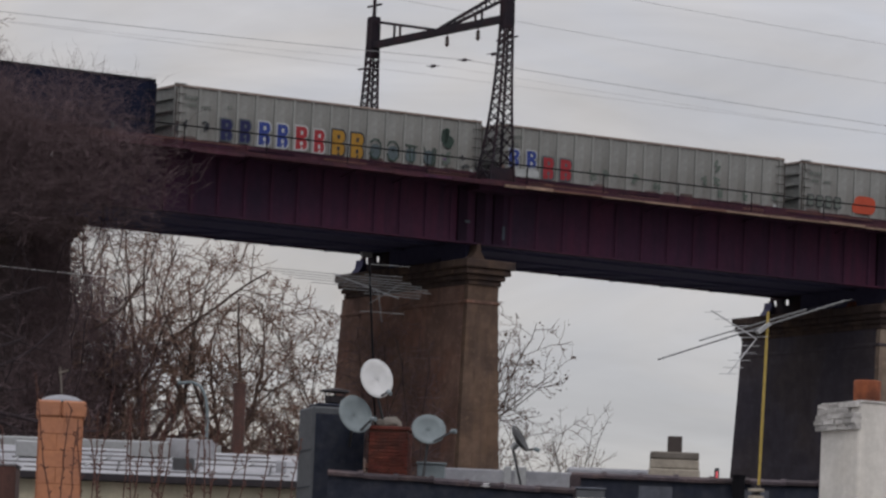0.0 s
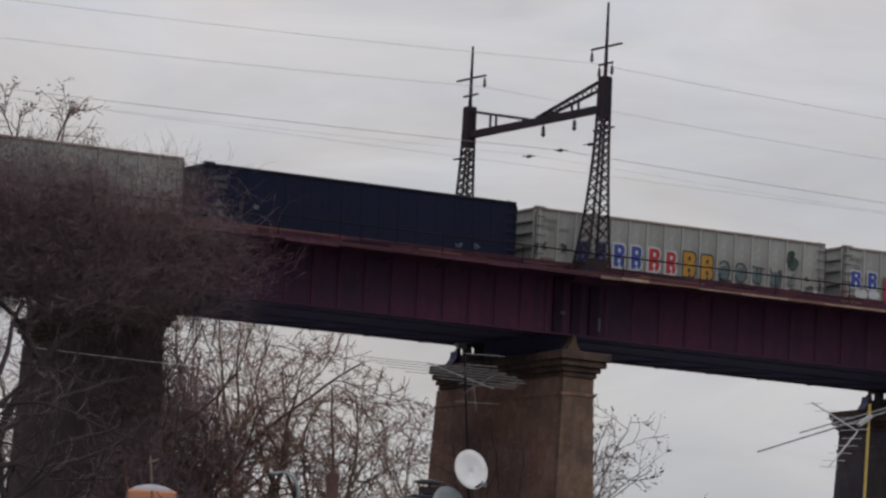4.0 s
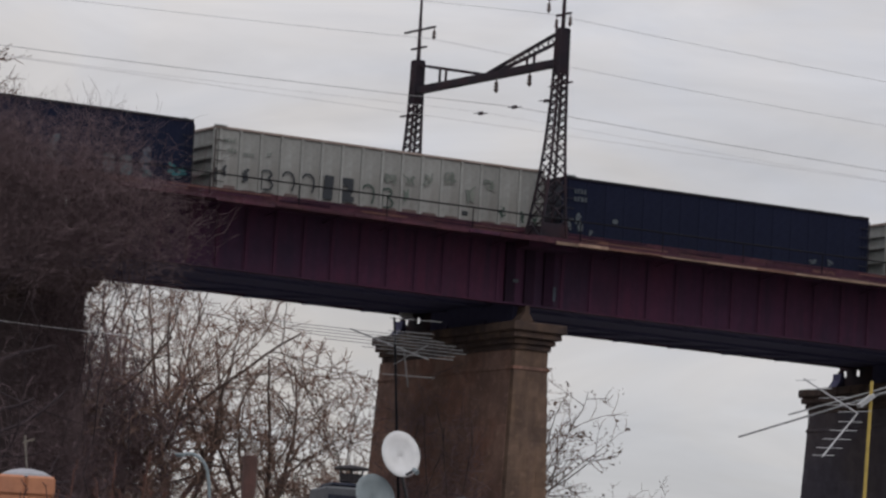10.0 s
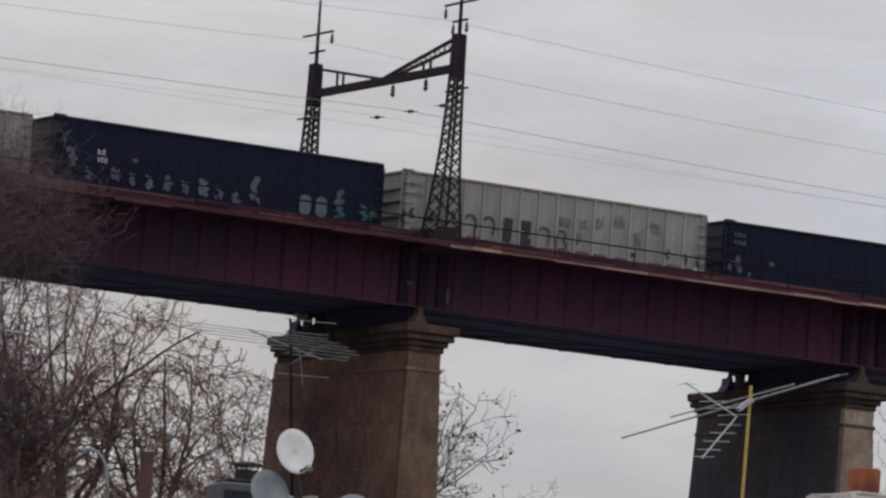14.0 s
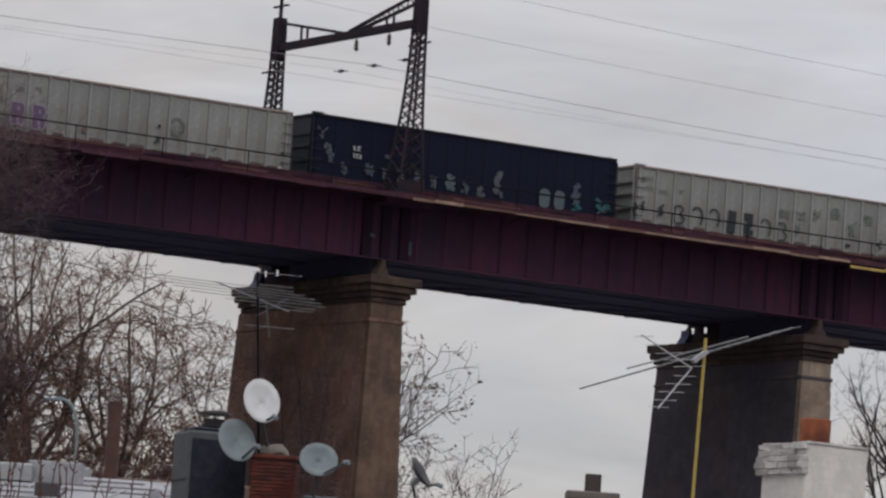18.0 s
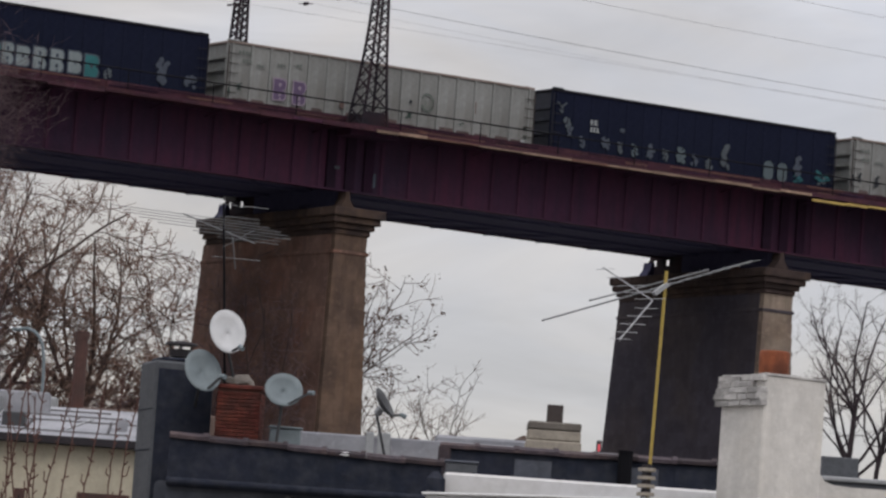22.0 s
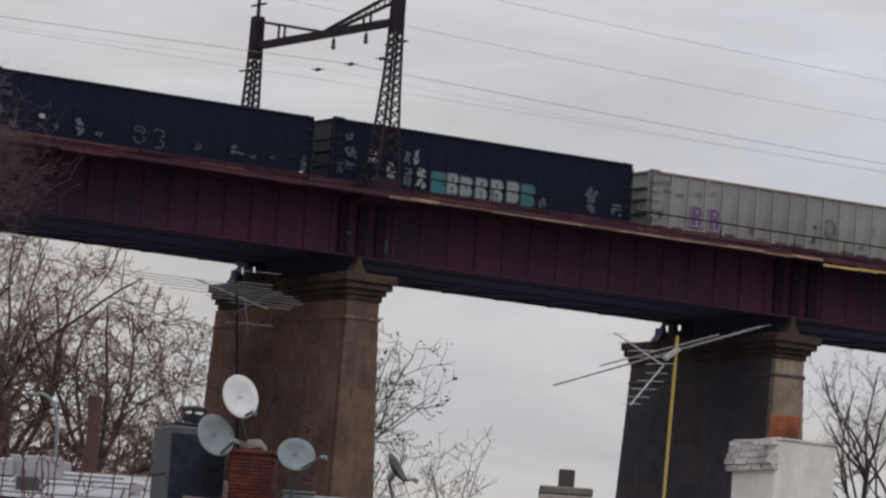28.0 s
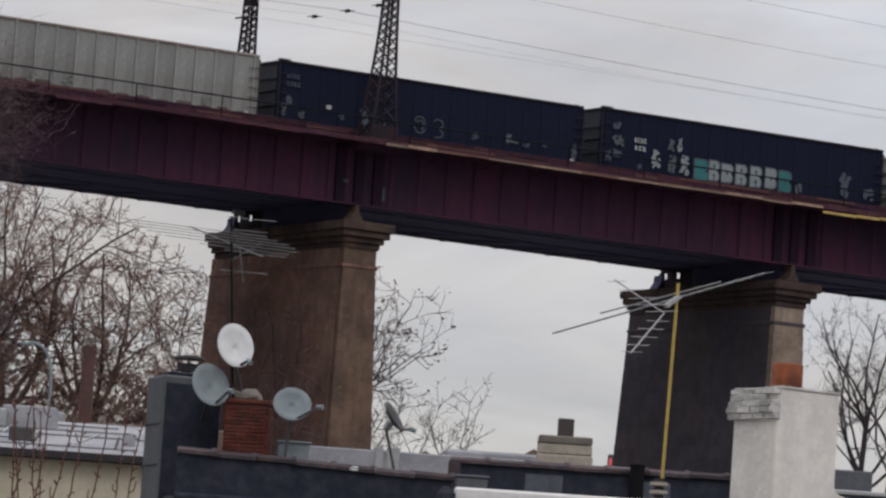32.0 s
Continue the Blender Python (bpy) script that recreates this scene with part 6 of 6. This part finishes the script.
def tree(m, h, seed, label, twig_r=0.02, trunk_r=0.2, fork=0.6, mains=5, spread=40, levels=4, dead_leaves=0, lean=(0, 0), up=0.05, dens=1.0,
         leaf=0.1, limbs=(), mats=(BARK, TWIG)):
    """A bare tree: a trunk that forks into long curving limbs, each with its branches, branchlets and twigs.
    limbs: (turn, tilt, length) of the main limbs, where they are not spread evenly round the trunk."""
    rng = random.Random(seed)
    ob = thing("tree", m, label, "tree", "bare trees")
    trunk, branches, twigs, leaves = Tubes(), Tubes(), Tubes(), Tubes()
    tips = []
    crown = h * (1 - fork)

    def grow(p, d, length, r, lev):
        n = max(3, min(14, int(length / (0.75 if lev == 1 else 0.5 if lev == 2 else 0.32))))
        seg = length / n
        dest = branches if lev < 3 else twigs
        bend = Vector((rng.uniform(-1, 1), rng.uniform(-1, 1), rng.uniform(-0.8, 0.9))) * (0.05, 0.055, 0.11, 0.22, 0.26)[lev]
        wob = (0, 0.20, 0.27, 0.32, 0.34)[lev]
        kids = (0, 8, 7, 5, 0)[lev] if lev < levels else 0
        kids = int(kids * dens * min(1.0, 0.45 + length / (6.0, 6.0, 2.6, 1.1, 1)[lev]) + rng.random())
        at = sorted(rng.uniform(0.16, 1.0) for k in range(kids))
        turn = rng.uniform(0, 6.28)
        r1 = max(twig_r * 0.6, r * 0.3)
        done = 0
        for k in range(n):
            f = (k + 1) / n
            if rng.random() < 0.3:
                bend = bend * 0.5 - Vector((bend.x, bend.y, 0)) * rng.uniform(0, 0.9)
            d = (d + bend + Vector((rng.uniform(-1, 1), rng.uniform(-1, 1), rng.uniform(-1, 1))) * wob + Vector((0, 0, up if lev < 3 else up * 0.4))).normalized()
            q = p + d * seg
            ra, rb = r + (r1 - r) * k / n, r + (r1 - r) * f
            dest.limb(p, q, ra, rb, 7 if lev == 1 else 5 if lev == 2 else 3)
            while done < len(at) and at[done] <= f:
                turn += 2.4 + rng.uniform(-0.5, 0.5)
                u = d.orthogonal().normalized()
                t = radians(rng.uniform(32, 68))
                d2 = (d * math.cos(t) + (u * math.cos(turn) + d.cross(u) * math.sin(turn)) * math.sin(t)).normalized()
                ln = length * rng.uniform(0.34, 0.62) * (1.1 - 0.55 * at[done])
                grow(p.lerp(q, rng.random()), d2, max(0.35, ln), max(twig_r * (1.3 if lev < 3 else 1.0), ra * rng.uniform(0.42, 0.62)), lev + 1)
                done += 1
            p = q
        tips.append(p)

    p, d, r = Vector((0, 0, 0)), Vector((lean[0], lean[1], 1)).normalized(), trunk_r
    for k in range(6):
        q = p + d * (h * fork / 6)
        trunk.limb(p, q, r, r * 0.95, 8)
        p, r = q, r * 0.95
        d = (d + Vector((rng.uniform(-1, 1), rng.uniform(-1, 1), 0)) * 0.06).normalized()
    if not limbs:
        limbs = [(360 * (k + rng.uniform(-0.25, 0.25)) / mains + seed * 57, spread * rng.uniform(0.45, 1.15), rng.uniform(0.85, 1.1)) for k in range(mains)]
    for az, tilt, share in limbs:
        a, t = radians(az), radians(tilt)
        d2 = (Vector((math.cos(a) * math.sin(t), math.sin(a) * math.sin(t), math.cos(t))) + Vector((lean[0], lean[1], 0))).normalized()
        grow(p - Vector((0, 0, min(1.6, h * 0.05) * rng.random())), d2, crown * share, r * rng.uniform(0.55, 0.75), 1)
    trunk.part("trunk", mats[0], ob)
    branches.part("branchwork", mats[0], ob, kind="stuff")
    twigs.part("twig_crown", mats[1], ob, kind="stuff")
    if dead_leaves:
        for p in rng.sample(tips, min(dead_leaves, len(tips))):
            for k in range(3):
                leaves.leaf(p + Vector((rng.gauss(0, 0.16), rng.gauss(0, 0.16), rng.gauss(-0.04, 0.12))), rng.uniform(leaf * 0.6, leaf * 1.3), rng)
        leaves.part("dead_foliage", LEAF, ob, "withered brown leaves", "stuff")
    return ob


# between the two left piers, beyond the viaduct
tree(BR @ pose(-1.9, 25, 0), 27.0, 3, "tall bare tree with rising limbs beyond the viaduct", dens=0.82, dead_leaves=600, leaf=0.03, trunk_r=0.27, fork=0.62, lean=(0.02, 0),
     limbs=((0, 16, 0.92), (20, 34, 0.78), (200, 30, 0.95), (90, 38, 0.9), (280, 42, 0.85), (340, 62, 0.5), (160, 62, 0.7)))
tree(BR @ pose(-5.2, 25.5, 0), 28.0, 8, "tall bare spreading tree beyond the viaduct", dens=0.88, dead_leaves=600, leaf=0.03, up=0.03, trunk_r=0.28, fork=0.6,
     limbs=((10, 29, 0.9), (180, 20, 1.0), (5, 8, 0.95), (100, 40, 0.9), (190, 52, 0.95), (270, 40, 0.85), (330, 60, 0.5)))
tree(BR @ pose(-9.0, 27, 0), 28.2, 21, "bare forked tree behind the roofs", dens=1.0, dead_leaves=600, leaf=0.03, up=0.03, trunk_r=0.26, fork=0.56, mains=7, spread=58)
tree(BR @ pose(-12.8, 28, 0), 28.4, 34, "tall bare tree behind the vine-covered pier", dens=1.0, dead_leaves=600, leaf=0.03, up=0.03, trunk_r=0.26, fork=0.54, mains=7, spread=58)
tree(BR @ pose(-16.6, 30, 0), 28.6, 35, "bare tree hidden behind the vine-covered pier", dens=1.0, dead_leaves=600, leaf=0.03, up=0.03, trunk_r=0.26, fork=0.56, mains=5, spread=46)
tree(BR @ pose(2.7, 24, 0), 24.8, 12, "slender bare tree beside the pier", trunk_r=0.11, fork=0.68, mains=4, spread=24, dead_leaves=60, leaf=0.05, dens=0.95)
tree(BR @ pose(0.4, 22.5, 0), 20.6, 36, "low bare scrub tree behind the roofs", trunk_r=0.10, mains=6, spread=66, fork=0.72, dens=1.15)
tree(BR @ pose(-6.8, 23, 0), 21.0, 38, "low bare scrub tree beside the pier", trunk_r=0.12, mains=6, spread=66, fork=0.68, dens=0.95, dead_leaves=700, leaf=0.034)
tree(BR @ pose(-11.0, 22, 0), 21.6, 39, "low bare scrub tree below the girder", trunk_r=0.12, mains=7, spread=64, fork=0.64, dens=1.05, dead_leaves=700, leaf=0.034)
# behind the middle pier, leaning out, and between the right piers
tree(BR @ pose(3.8, 12, 0), 24.4, 5, "thin bare tree with withered leaves leaning out behind the pier", twig_r=0.013, trunk_r=0.10, levels=3, dead_leaves=150, fork=0.755, dens=0.68, up=0.02, leaf=0.105,
     limbs=((0, 57, 0.78), (0, 46, 0.8), (5, 37, 0.78), (350, 26, 0.80), (0, 15, 1.0), (10, 20, 0.7), (0, 11, 0.85), (0, 7, 0.95), (20, 30, 0.6)))
tree(BR @ pose(4.6, 13, 0), 19.8, 51, "thin bare sapling with withered leaves", twig_r=0.012, trunk_r=0.08, levels=3, dead_leaves=26, fork=0.7, dens=0.9, up=0.05, leaf=0.08,
     limbs=((0, 40, 0.9), (20, 22, 0.9), (340, 55, 0.8), (180, 20, 0.7)))
tree(BR @ pose(7.6, 14, 0), 18.6, 15, "small bare tree behind the roofs", twig_r=0.010, trunk_r=0.07, mains=5, levels=3, fork=0.82, dens=0.8, spread=52, up=0.04)
tree(BR @ pose(9.6, 15, 0), 19.6, 13, "small pale bare tree behind the roofs", twig_r=0.009, trunk_r=0.06, levels=3, fork=0.80, dens=0.8, up=0.03,
     limbs=((0, 28, 1.0), (180, 34, 0.7), (0, 58, 0.9), (90, 30, 0.7)))
# beyond the soot-black pier
tree(BR @ pose(49.2, 36, 0), 28.2, 17, "bare tree with rising limbs behind the sooty pier", trunk_r=0.19, mats=(BARK_DARK, BARK), fork=0.775, dens=0.62, up=0.05, twig_r=0.010,
     limbs=((180, 27, 1.05), (185, 7, 0.95), (0, 12, 1.0), (0, 38, 0.95), (180, 55, 0.5), (90, 30, 0.8)))
tree(BR @ pose(51.2, 37, 0), 27.6, 23, "bare tree beyond the sooty pier", trunk_r=0.17, mats=(BARK_DARK, BARK), fork=0.72, mains=5, spread=34, up=0.06, dens=0.65, twig_r=0.010)
tree(BR @ pose(54.2, 38, 0), 27.8, 24, "bare spreading tree beyond the roofs", trunk_r=0.19, mats=(BARK_DARK, BARK), fork=0.7, mains=5, spread=44, up=0.05, dens=0.7, twig_r=0.010)
# tops of saplings behind the train
tree(BR @ pose(-27.5, 13, 0), 33.2, 61, "sapling top with withered leaves behind the train", twig_r=0.016, trunk_r=0.2, fork=0.82, mains=4, spread=40, levels=3, dead_leaves=80, dens=0.8, leaf=0.11)
tree(BR @ pose(-24.0, 13, 0), 34.4, 63, "sapling with withered leaves behind the train", twig_r=0.016, trunk_r=0.16, fork=0.86, mains=4, spread=34, levels=3, dead_leaves=90, dens=0.85, leaf=0.1)
tree(BR @ pose(-19.4, 13, 0), 33.4, 64, "slender sapling top behind the train", twig_r=0.012, trunk_r=0.1, fork=0.93, mains=4, spread=26, levels=3, dead_leaves=25, dens=0.8, leaf=0.07)
tree(BR @ pose(-30.5, 14, 0), 33.0, 66, "leafless sapling top behind the train", twig_r=0.016, trunk_r=0.2, fork=0.78, mains=4, spread=44, levels=3, dead_leaves=80, dens=0.75, leaf=0.11)


def tangle(m, label, seed, count, z_lo, z_hi, x_lo, x_hi, fade, top_fade, r_lo, r_hi, deep):
    """Dead vines hanging in a tree and on a pier: bent fine stems, thinning out to their free edge and top."""
    rng = random.Random(seed)
    ob = thing("vine_tangle", m, label, "vines", "dead vines")
    mass = Tubes()
    n = 0
    while n < count:
        z, x = rng.uniform(z_lo, z_hi), rng.uniform(x_lo, x_hi)
        dens = max(0.0, min(1.0, (x_hi - x + 0.8 * math.sin(z * 1.3)) / fade)) * max(0.0, min(1.0, (z_hi - z) / top_fade))
        dens *= 0.3 + 1.0 * max(0.0, 0.5 + noise.noise(Vector((x * 0.35, z * 0.35, seed))))
        if rng.random() > dens:
            continue
        n += 1
        p = Vector((x, rng.gauss(0, deep), z))
        d = Vector((rng.uniform(-1, 1), rng.uniform(-1, 1), rng.uniform(-0.6, 1.0))).normalized()
        r = rng.uniform(r_lo, r_hi)
        for k in range(3):
            q = p + d * rng.uniform(0.25, 0.65)
            mass.limb(p, q, r, r * 0.8, 3)
            if rng.random() < 0.6:
                e = q + (d + Vector((rng.uniform(-1, 1), rng.uniform(-1, 1), rng.uniform(-0.6, 0.9)))).normalized() * rng.uniform(0.2, 0.5)
                mass.limb(q, e, r * 0.7, r * 0.5, 3)
            p, d = q, (d + Vector((rng.uniform(-1, 1), rng.uniform(-1, 1), rng.uniform(-0.7, 0.7))) * 0.5).normalized()
    for k in range(6):
        stem = Tubes()
        p = Vector((x_lo + (x_hi - 1 - x_lo) * (k + 0.5) / 6, rng.gauss(0, deep * 0.5), 0 if z_lo < 12 else z_lo - 6))
        while p.z < z_hi - 2.5:
            q = p + Vector((rng.uniform(-0.4, 0.4), rng.uniform(-0.2, 0.2), rng.uniform(0.7, 1.2)))
            stem.limb(p, q, 0.022, 0.02, 5)
            p = q
        stem.part("vine_stem", BARK_DARK, ob)
    mass.part("vine_mass", TWIG_DARK, ob, "dense brown dead vines", "stuff")
    return ob


# scrub behind the roofs
tangle(BR @ pose(-9.0, 24, 0), "dense brown winter scrub behind the roofs", 52, 4200, 11, 19.6, -13, 12.0, 5.0, 5.0, 0.007, 0.014, 2.5)
tangle(BR @ pose(-12.2, 22, 0), "dense brown winter thicket close to the vine-covered pier", 54, 5000, 12, 24.6, -3.5, 3.2, 3.6, 5.0, 0.008, 0.016, 1.2)
tangle(BR @ pose(-14.0, 22, 0), "brown winter thicket beside the vine-covered pier", 53, 9500, 11, 24.4, -5, 6.0, 5.5, 5.5, 0.007, 0.014, 1.8)
# vines on the left pier, then the vine-laden trees before the girder
tangle(BR @ pose(-25.7, -2.3, 0), "dense brown dead vines covering the stone pier", 42, 3400, 4, 23.6, -1.7, 1.2, 0.6, 2.0, 0.006, 0.011, 0.25)
tree(BR @ pose(-33.5, -5.5, 0), 23.0, 44, "large gnarled bare tree before the viaduct", trunk_r=0.30, fork=0.66, twig_r=0.009, up=0.03, mats=(BARK_DARK, TWIG_DARK), dens=0.6,
     limbs=((0, 66, 0.95), (0, 42, 0.9), (10, 24, 0.9), (180, 50, 0.8), (350, 80, 0.8), (90, 40, 0.7)))
tree(BR @ pose(-37.5, -7.0, 0), 26, 47, "bare leaning tree beside the pier", trunk_r=0.36, fork=0.6, twig_r=0.009, up=0.03, mats=(BARK_DARK, TWIG_DARK), dens=0.65,
     limbs=((0, 58, 1.0), (0, 34, 1.0), (15, 46, 0.9), (180, 40, 0.9), (340, 70, 0.8), (5, 14, 0.9)))


def bent_tree(m, limbs, label, seed):
    """A bare tree of a few bowed limbs. limbs: (start radius, then points (x, z) along the limb)."""
    rng = random.Random(seed)
    ob = thing("tree", m, label, "tree", "bare trees")
    twigs = Tubes()
    for r0, pts in limbs:
        wood = Tubes()
        q = [Vector((x, 0.25 * math.sin(x * 2.1), z)) for x, z in pts]
        q = [q[0]] + q + [q[-1] * 2 - q[-2]]
        n, done, r = 6 * (len(q) - 3), 0, r0
        prev = None
        for a, b, c, d in zip(q, q[1:], q[2:], q[3:]):
            for k in range(6):
                u = k / 6
                p = 0.5 * (2 * b + (c - a) * u + (2 * a - 5 * b + 4 * c - d) * u * u + (3 * b - a - 3 * c + d) * u ** 3)
                p += Vector((rng.uniform(-1, 1), rng.uniform(-1, 1), rng.uniform(-1, 1))) * 0.04
                if prev:
                    wood.limb(prev, p, r, r0 + (r0 * 0.3 - r0) * done / n, 7)
                    r = r0 + (r0 * 0.3 - r0) * done / n
                    if p.z > 15 and rng.random() < 0.8:
                        e = p
                        d2 = Vector((rng.uniform(-1, 1), rng.uniform(-0.6, 0.6), rng.uniform(-0.4, 1))).normalized()
                        for j in range(5):
                            f = e + d2 * rng.uniform(0.15, 0.35)
                            twigs.limb(e, f, 0.022 * (1 - j / 6), 0.022 * (1 - (j + 1) / 6), 4)
                            e, d2 = f, (d2 + Vector((rng.uniform(-1, 1), rng.uniform(-1, 1), rng.uniform(-0.7, 0.9))) * 0.4).normalized()
                prev, done = p, done + 1
        wood.part("limb", BARK_DARK, ob)
    twigs.part("twig_crown", BARK_DARK, ob, kind="stuff")
    return ob


bent_tree(BR @ pose(-33.5, -5.0, 0), ((0.26, ((-2.3, 0.0), (-1.8, 8.0), (-1.1, 14.2), (-0.47, 16.2), (0.16, 17.8), (0.8, 19.2), (1.7, 20.65), (2.4, 21.6), (3.7, 22.4), (5.3, 23.9))),
                                      (0.13, ((0.16, 17.75), (1.35, 18.6), (2.8, 19.35), (4.5, 20.0), (6.3, 20.5))),
                                      (0.12, ((1.6, 20.5), (0.6, 22.2), (-0.4, 22.8), (0.55, 23.3), (2.1, 22.6), (3.8, 23.0), (5.2, 23.0))),
                                      (0.12, ((-1.1, 14.2), (-1.5, 18.0), (-0.9, 20.6), (-1.3, 22.6), (-2.4, 24.0)))),
          "gnarled black tree with bowed limbs before the stone pier", 71)
tangle(BR @ pose(-30.0, -4.5, 0), "brown dead vines hanging in the bare tree", 41, 11000, 22.6, 27.6, -7, 8.5, 8.5, 1.6, 0.004, 0.009, 1.0)
tangle(BR @ pose(-30.0, -4.5, 0), "thin brown vine tips reaching over the girder", 45, 6500, 26.0, 29.4, -7, 8.0, 9.0, 3.2, 0.003, 0.007, 1.0)
tangle(BR @ pose(-37.0, -5.5, 0), "brown dead vines in the leaning tree", 43, 1600, 19, 28.0, -8, 3.0, 4.0, 5.0, 0.005, 0.010, 1.2)
# creeper on the long face of the middle pier
tangle(BR @ pose(-6.75, 3.4, 0, 0, 0, 90), "thin brown dead creeper on the middle pier", 48, 900, 13, 22.0, -4.2, 4.0, 1.5, 6.0, 0.007, 0.013, 0.10)
# ---------------------------------------------------------------- masonry and brick pieces
def stone_blocks():
    """Dressed blocks on the long face and on the end of the piers that are seen, each face in its own tone."""
    shared_box("stone_block", (1, 1, 1), 0.012)
    for (ob, half, ends, zt), i in PIERS:
        if i not in (2, 3, 4):
            continue
        rng = random.Random(70 + i)
        side, near = {2: (STONE_GRIME, STONE_GRIME), 3: (STONE, STONE_PALE), 4: (STONE_SOOT_SHADE, STONE_LIT_END)}[i]
        meshes = {}
        for mt in (side, near):
            me = SHARED["stone_block"].copy()
            me.materials.clear()
            me.materials.append(mt)
            meshes[mt.name] = me
        h = 0.60
        z = zt - h
        k = 0
        while z > 7.0:
            zc = z + h / 2
            hw, (ya, yb) = half(zc), ends(zc)
            # long face, towards -x
            y = ya + 0.30
            first = True
            while y < yb - 0.1:
                ln = rng.uniform(0.85, 1.5) if not (first and k % 2) else 0.6
                first = False
                y2 = min(yb, y + ln)
                if yb - y2 < 0.4:
                    y2 = yb - 0.06
                if y2 > yb - 0.1:
                    # the last block of a course follows the batter of the far end
                    bm = B()
                    vs = [bm.verts.new((-half(zz) + dx, yy, zz)) for zz in (z + 0.0025, z + h - 0.0025) for dx, yy in ((-0.012, y), (0.12, y), (0.12, ends(zz)[1] - 0.02), (-0.012, ends(zz)[1] - 0.02))]
                    for f in ((0, 1, 2, 3), (4, 7, 6, 5), (0, 4, 5, 1), (1, 5, 6, 2), (2, 6, 7, 3), (3, 7, 4, 0)):
                        bm.faces.new([vs[n] for n in f])
                    part("stone_block", bm, side, ob)
                    break
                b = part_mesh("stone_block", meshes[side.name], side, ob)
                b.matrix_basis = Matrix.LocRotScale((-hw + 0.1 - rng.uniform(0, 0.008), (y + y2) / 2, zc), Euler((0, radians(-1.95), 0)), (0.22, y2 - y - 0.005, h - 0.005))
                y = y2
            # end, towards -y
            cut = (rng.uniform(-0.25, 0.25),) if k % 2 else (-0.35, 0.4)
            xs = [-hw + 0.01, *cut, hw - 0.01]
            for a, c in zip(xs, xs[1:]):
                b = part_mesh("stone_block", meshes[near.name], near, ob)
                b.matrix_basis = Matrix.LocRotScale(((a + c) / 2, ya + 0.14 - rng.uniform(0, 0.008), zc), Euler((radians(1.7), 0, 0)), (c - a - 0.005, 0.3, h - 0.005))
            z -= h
            k += 1


stone_blocks()


def brick_chimney():
    """A square stack of red bricks in running bond with a lump of mortar and clay on top."""
    ob = thing("brick_chimney", YARD @ pose(-2.42, 66.75, 0, 0, 0, -5), "old red brick chimney with a broken clay top", "chimney")
    W = 0.29
    part("core", box(B(), -W + 0.015, W - 0.015, -W + 0.015, W - 0.015, 4.8, 6.36), MORTAR, ob)
    me = shared_box("brick_unit", (0.146, 0.08, 0.041), 0.004)
    half_me = shared_box("brick_half", (0.070, 0.08, 0.041), 0.004)
    rng = random.Random(9)
    for k in range(17):
        z = 5.5 + 0.0502 * k
        for face in range(4):
            rot = pose(0, 0, 0, 0, 0, 90 * face)
            lay = [(-0.208, me), (-0.053, me), (0.102, me), (0.218, half_me)] if k % 2 else [(-0.246, half_me), (-0.130, me), (0.025, me), (0.180, me)]
            for x, mesh in lay:
                b = part_mesh("brick", mesh, BRICK, ob)
                b.matrix_basis = rot @ pose(x, -W + 0.036 - rng.uniform(0, 0.006), z, rng.uniform(-1, 1), 0, rng.uniform(-1, 1))
    part("corbel", box(B(), -W - 0.03, W + 0.03, -W - 0.03, W + 0.03, 6.36, 6.42, 0.012), BRICK, ob)
    bm = B()
    bmesh.ops.create_icosphere(bm, subdivisions=2, radius=0.2)
    for v in bm.verts:
        v.co = Vector((v.co.x * 1.15 - 0.05, v.co.y, 6.42 + max(0, v.co.z + 0.03) * 0.7)) + Vector((0, 0, 0.05)) * noise.noise(v.co * 9)
    part("mortar_lump", bm, CONCRETE_DARK, ob, "lump of weathered mortar and clay")
    return ob


brick_chimney()

motions()
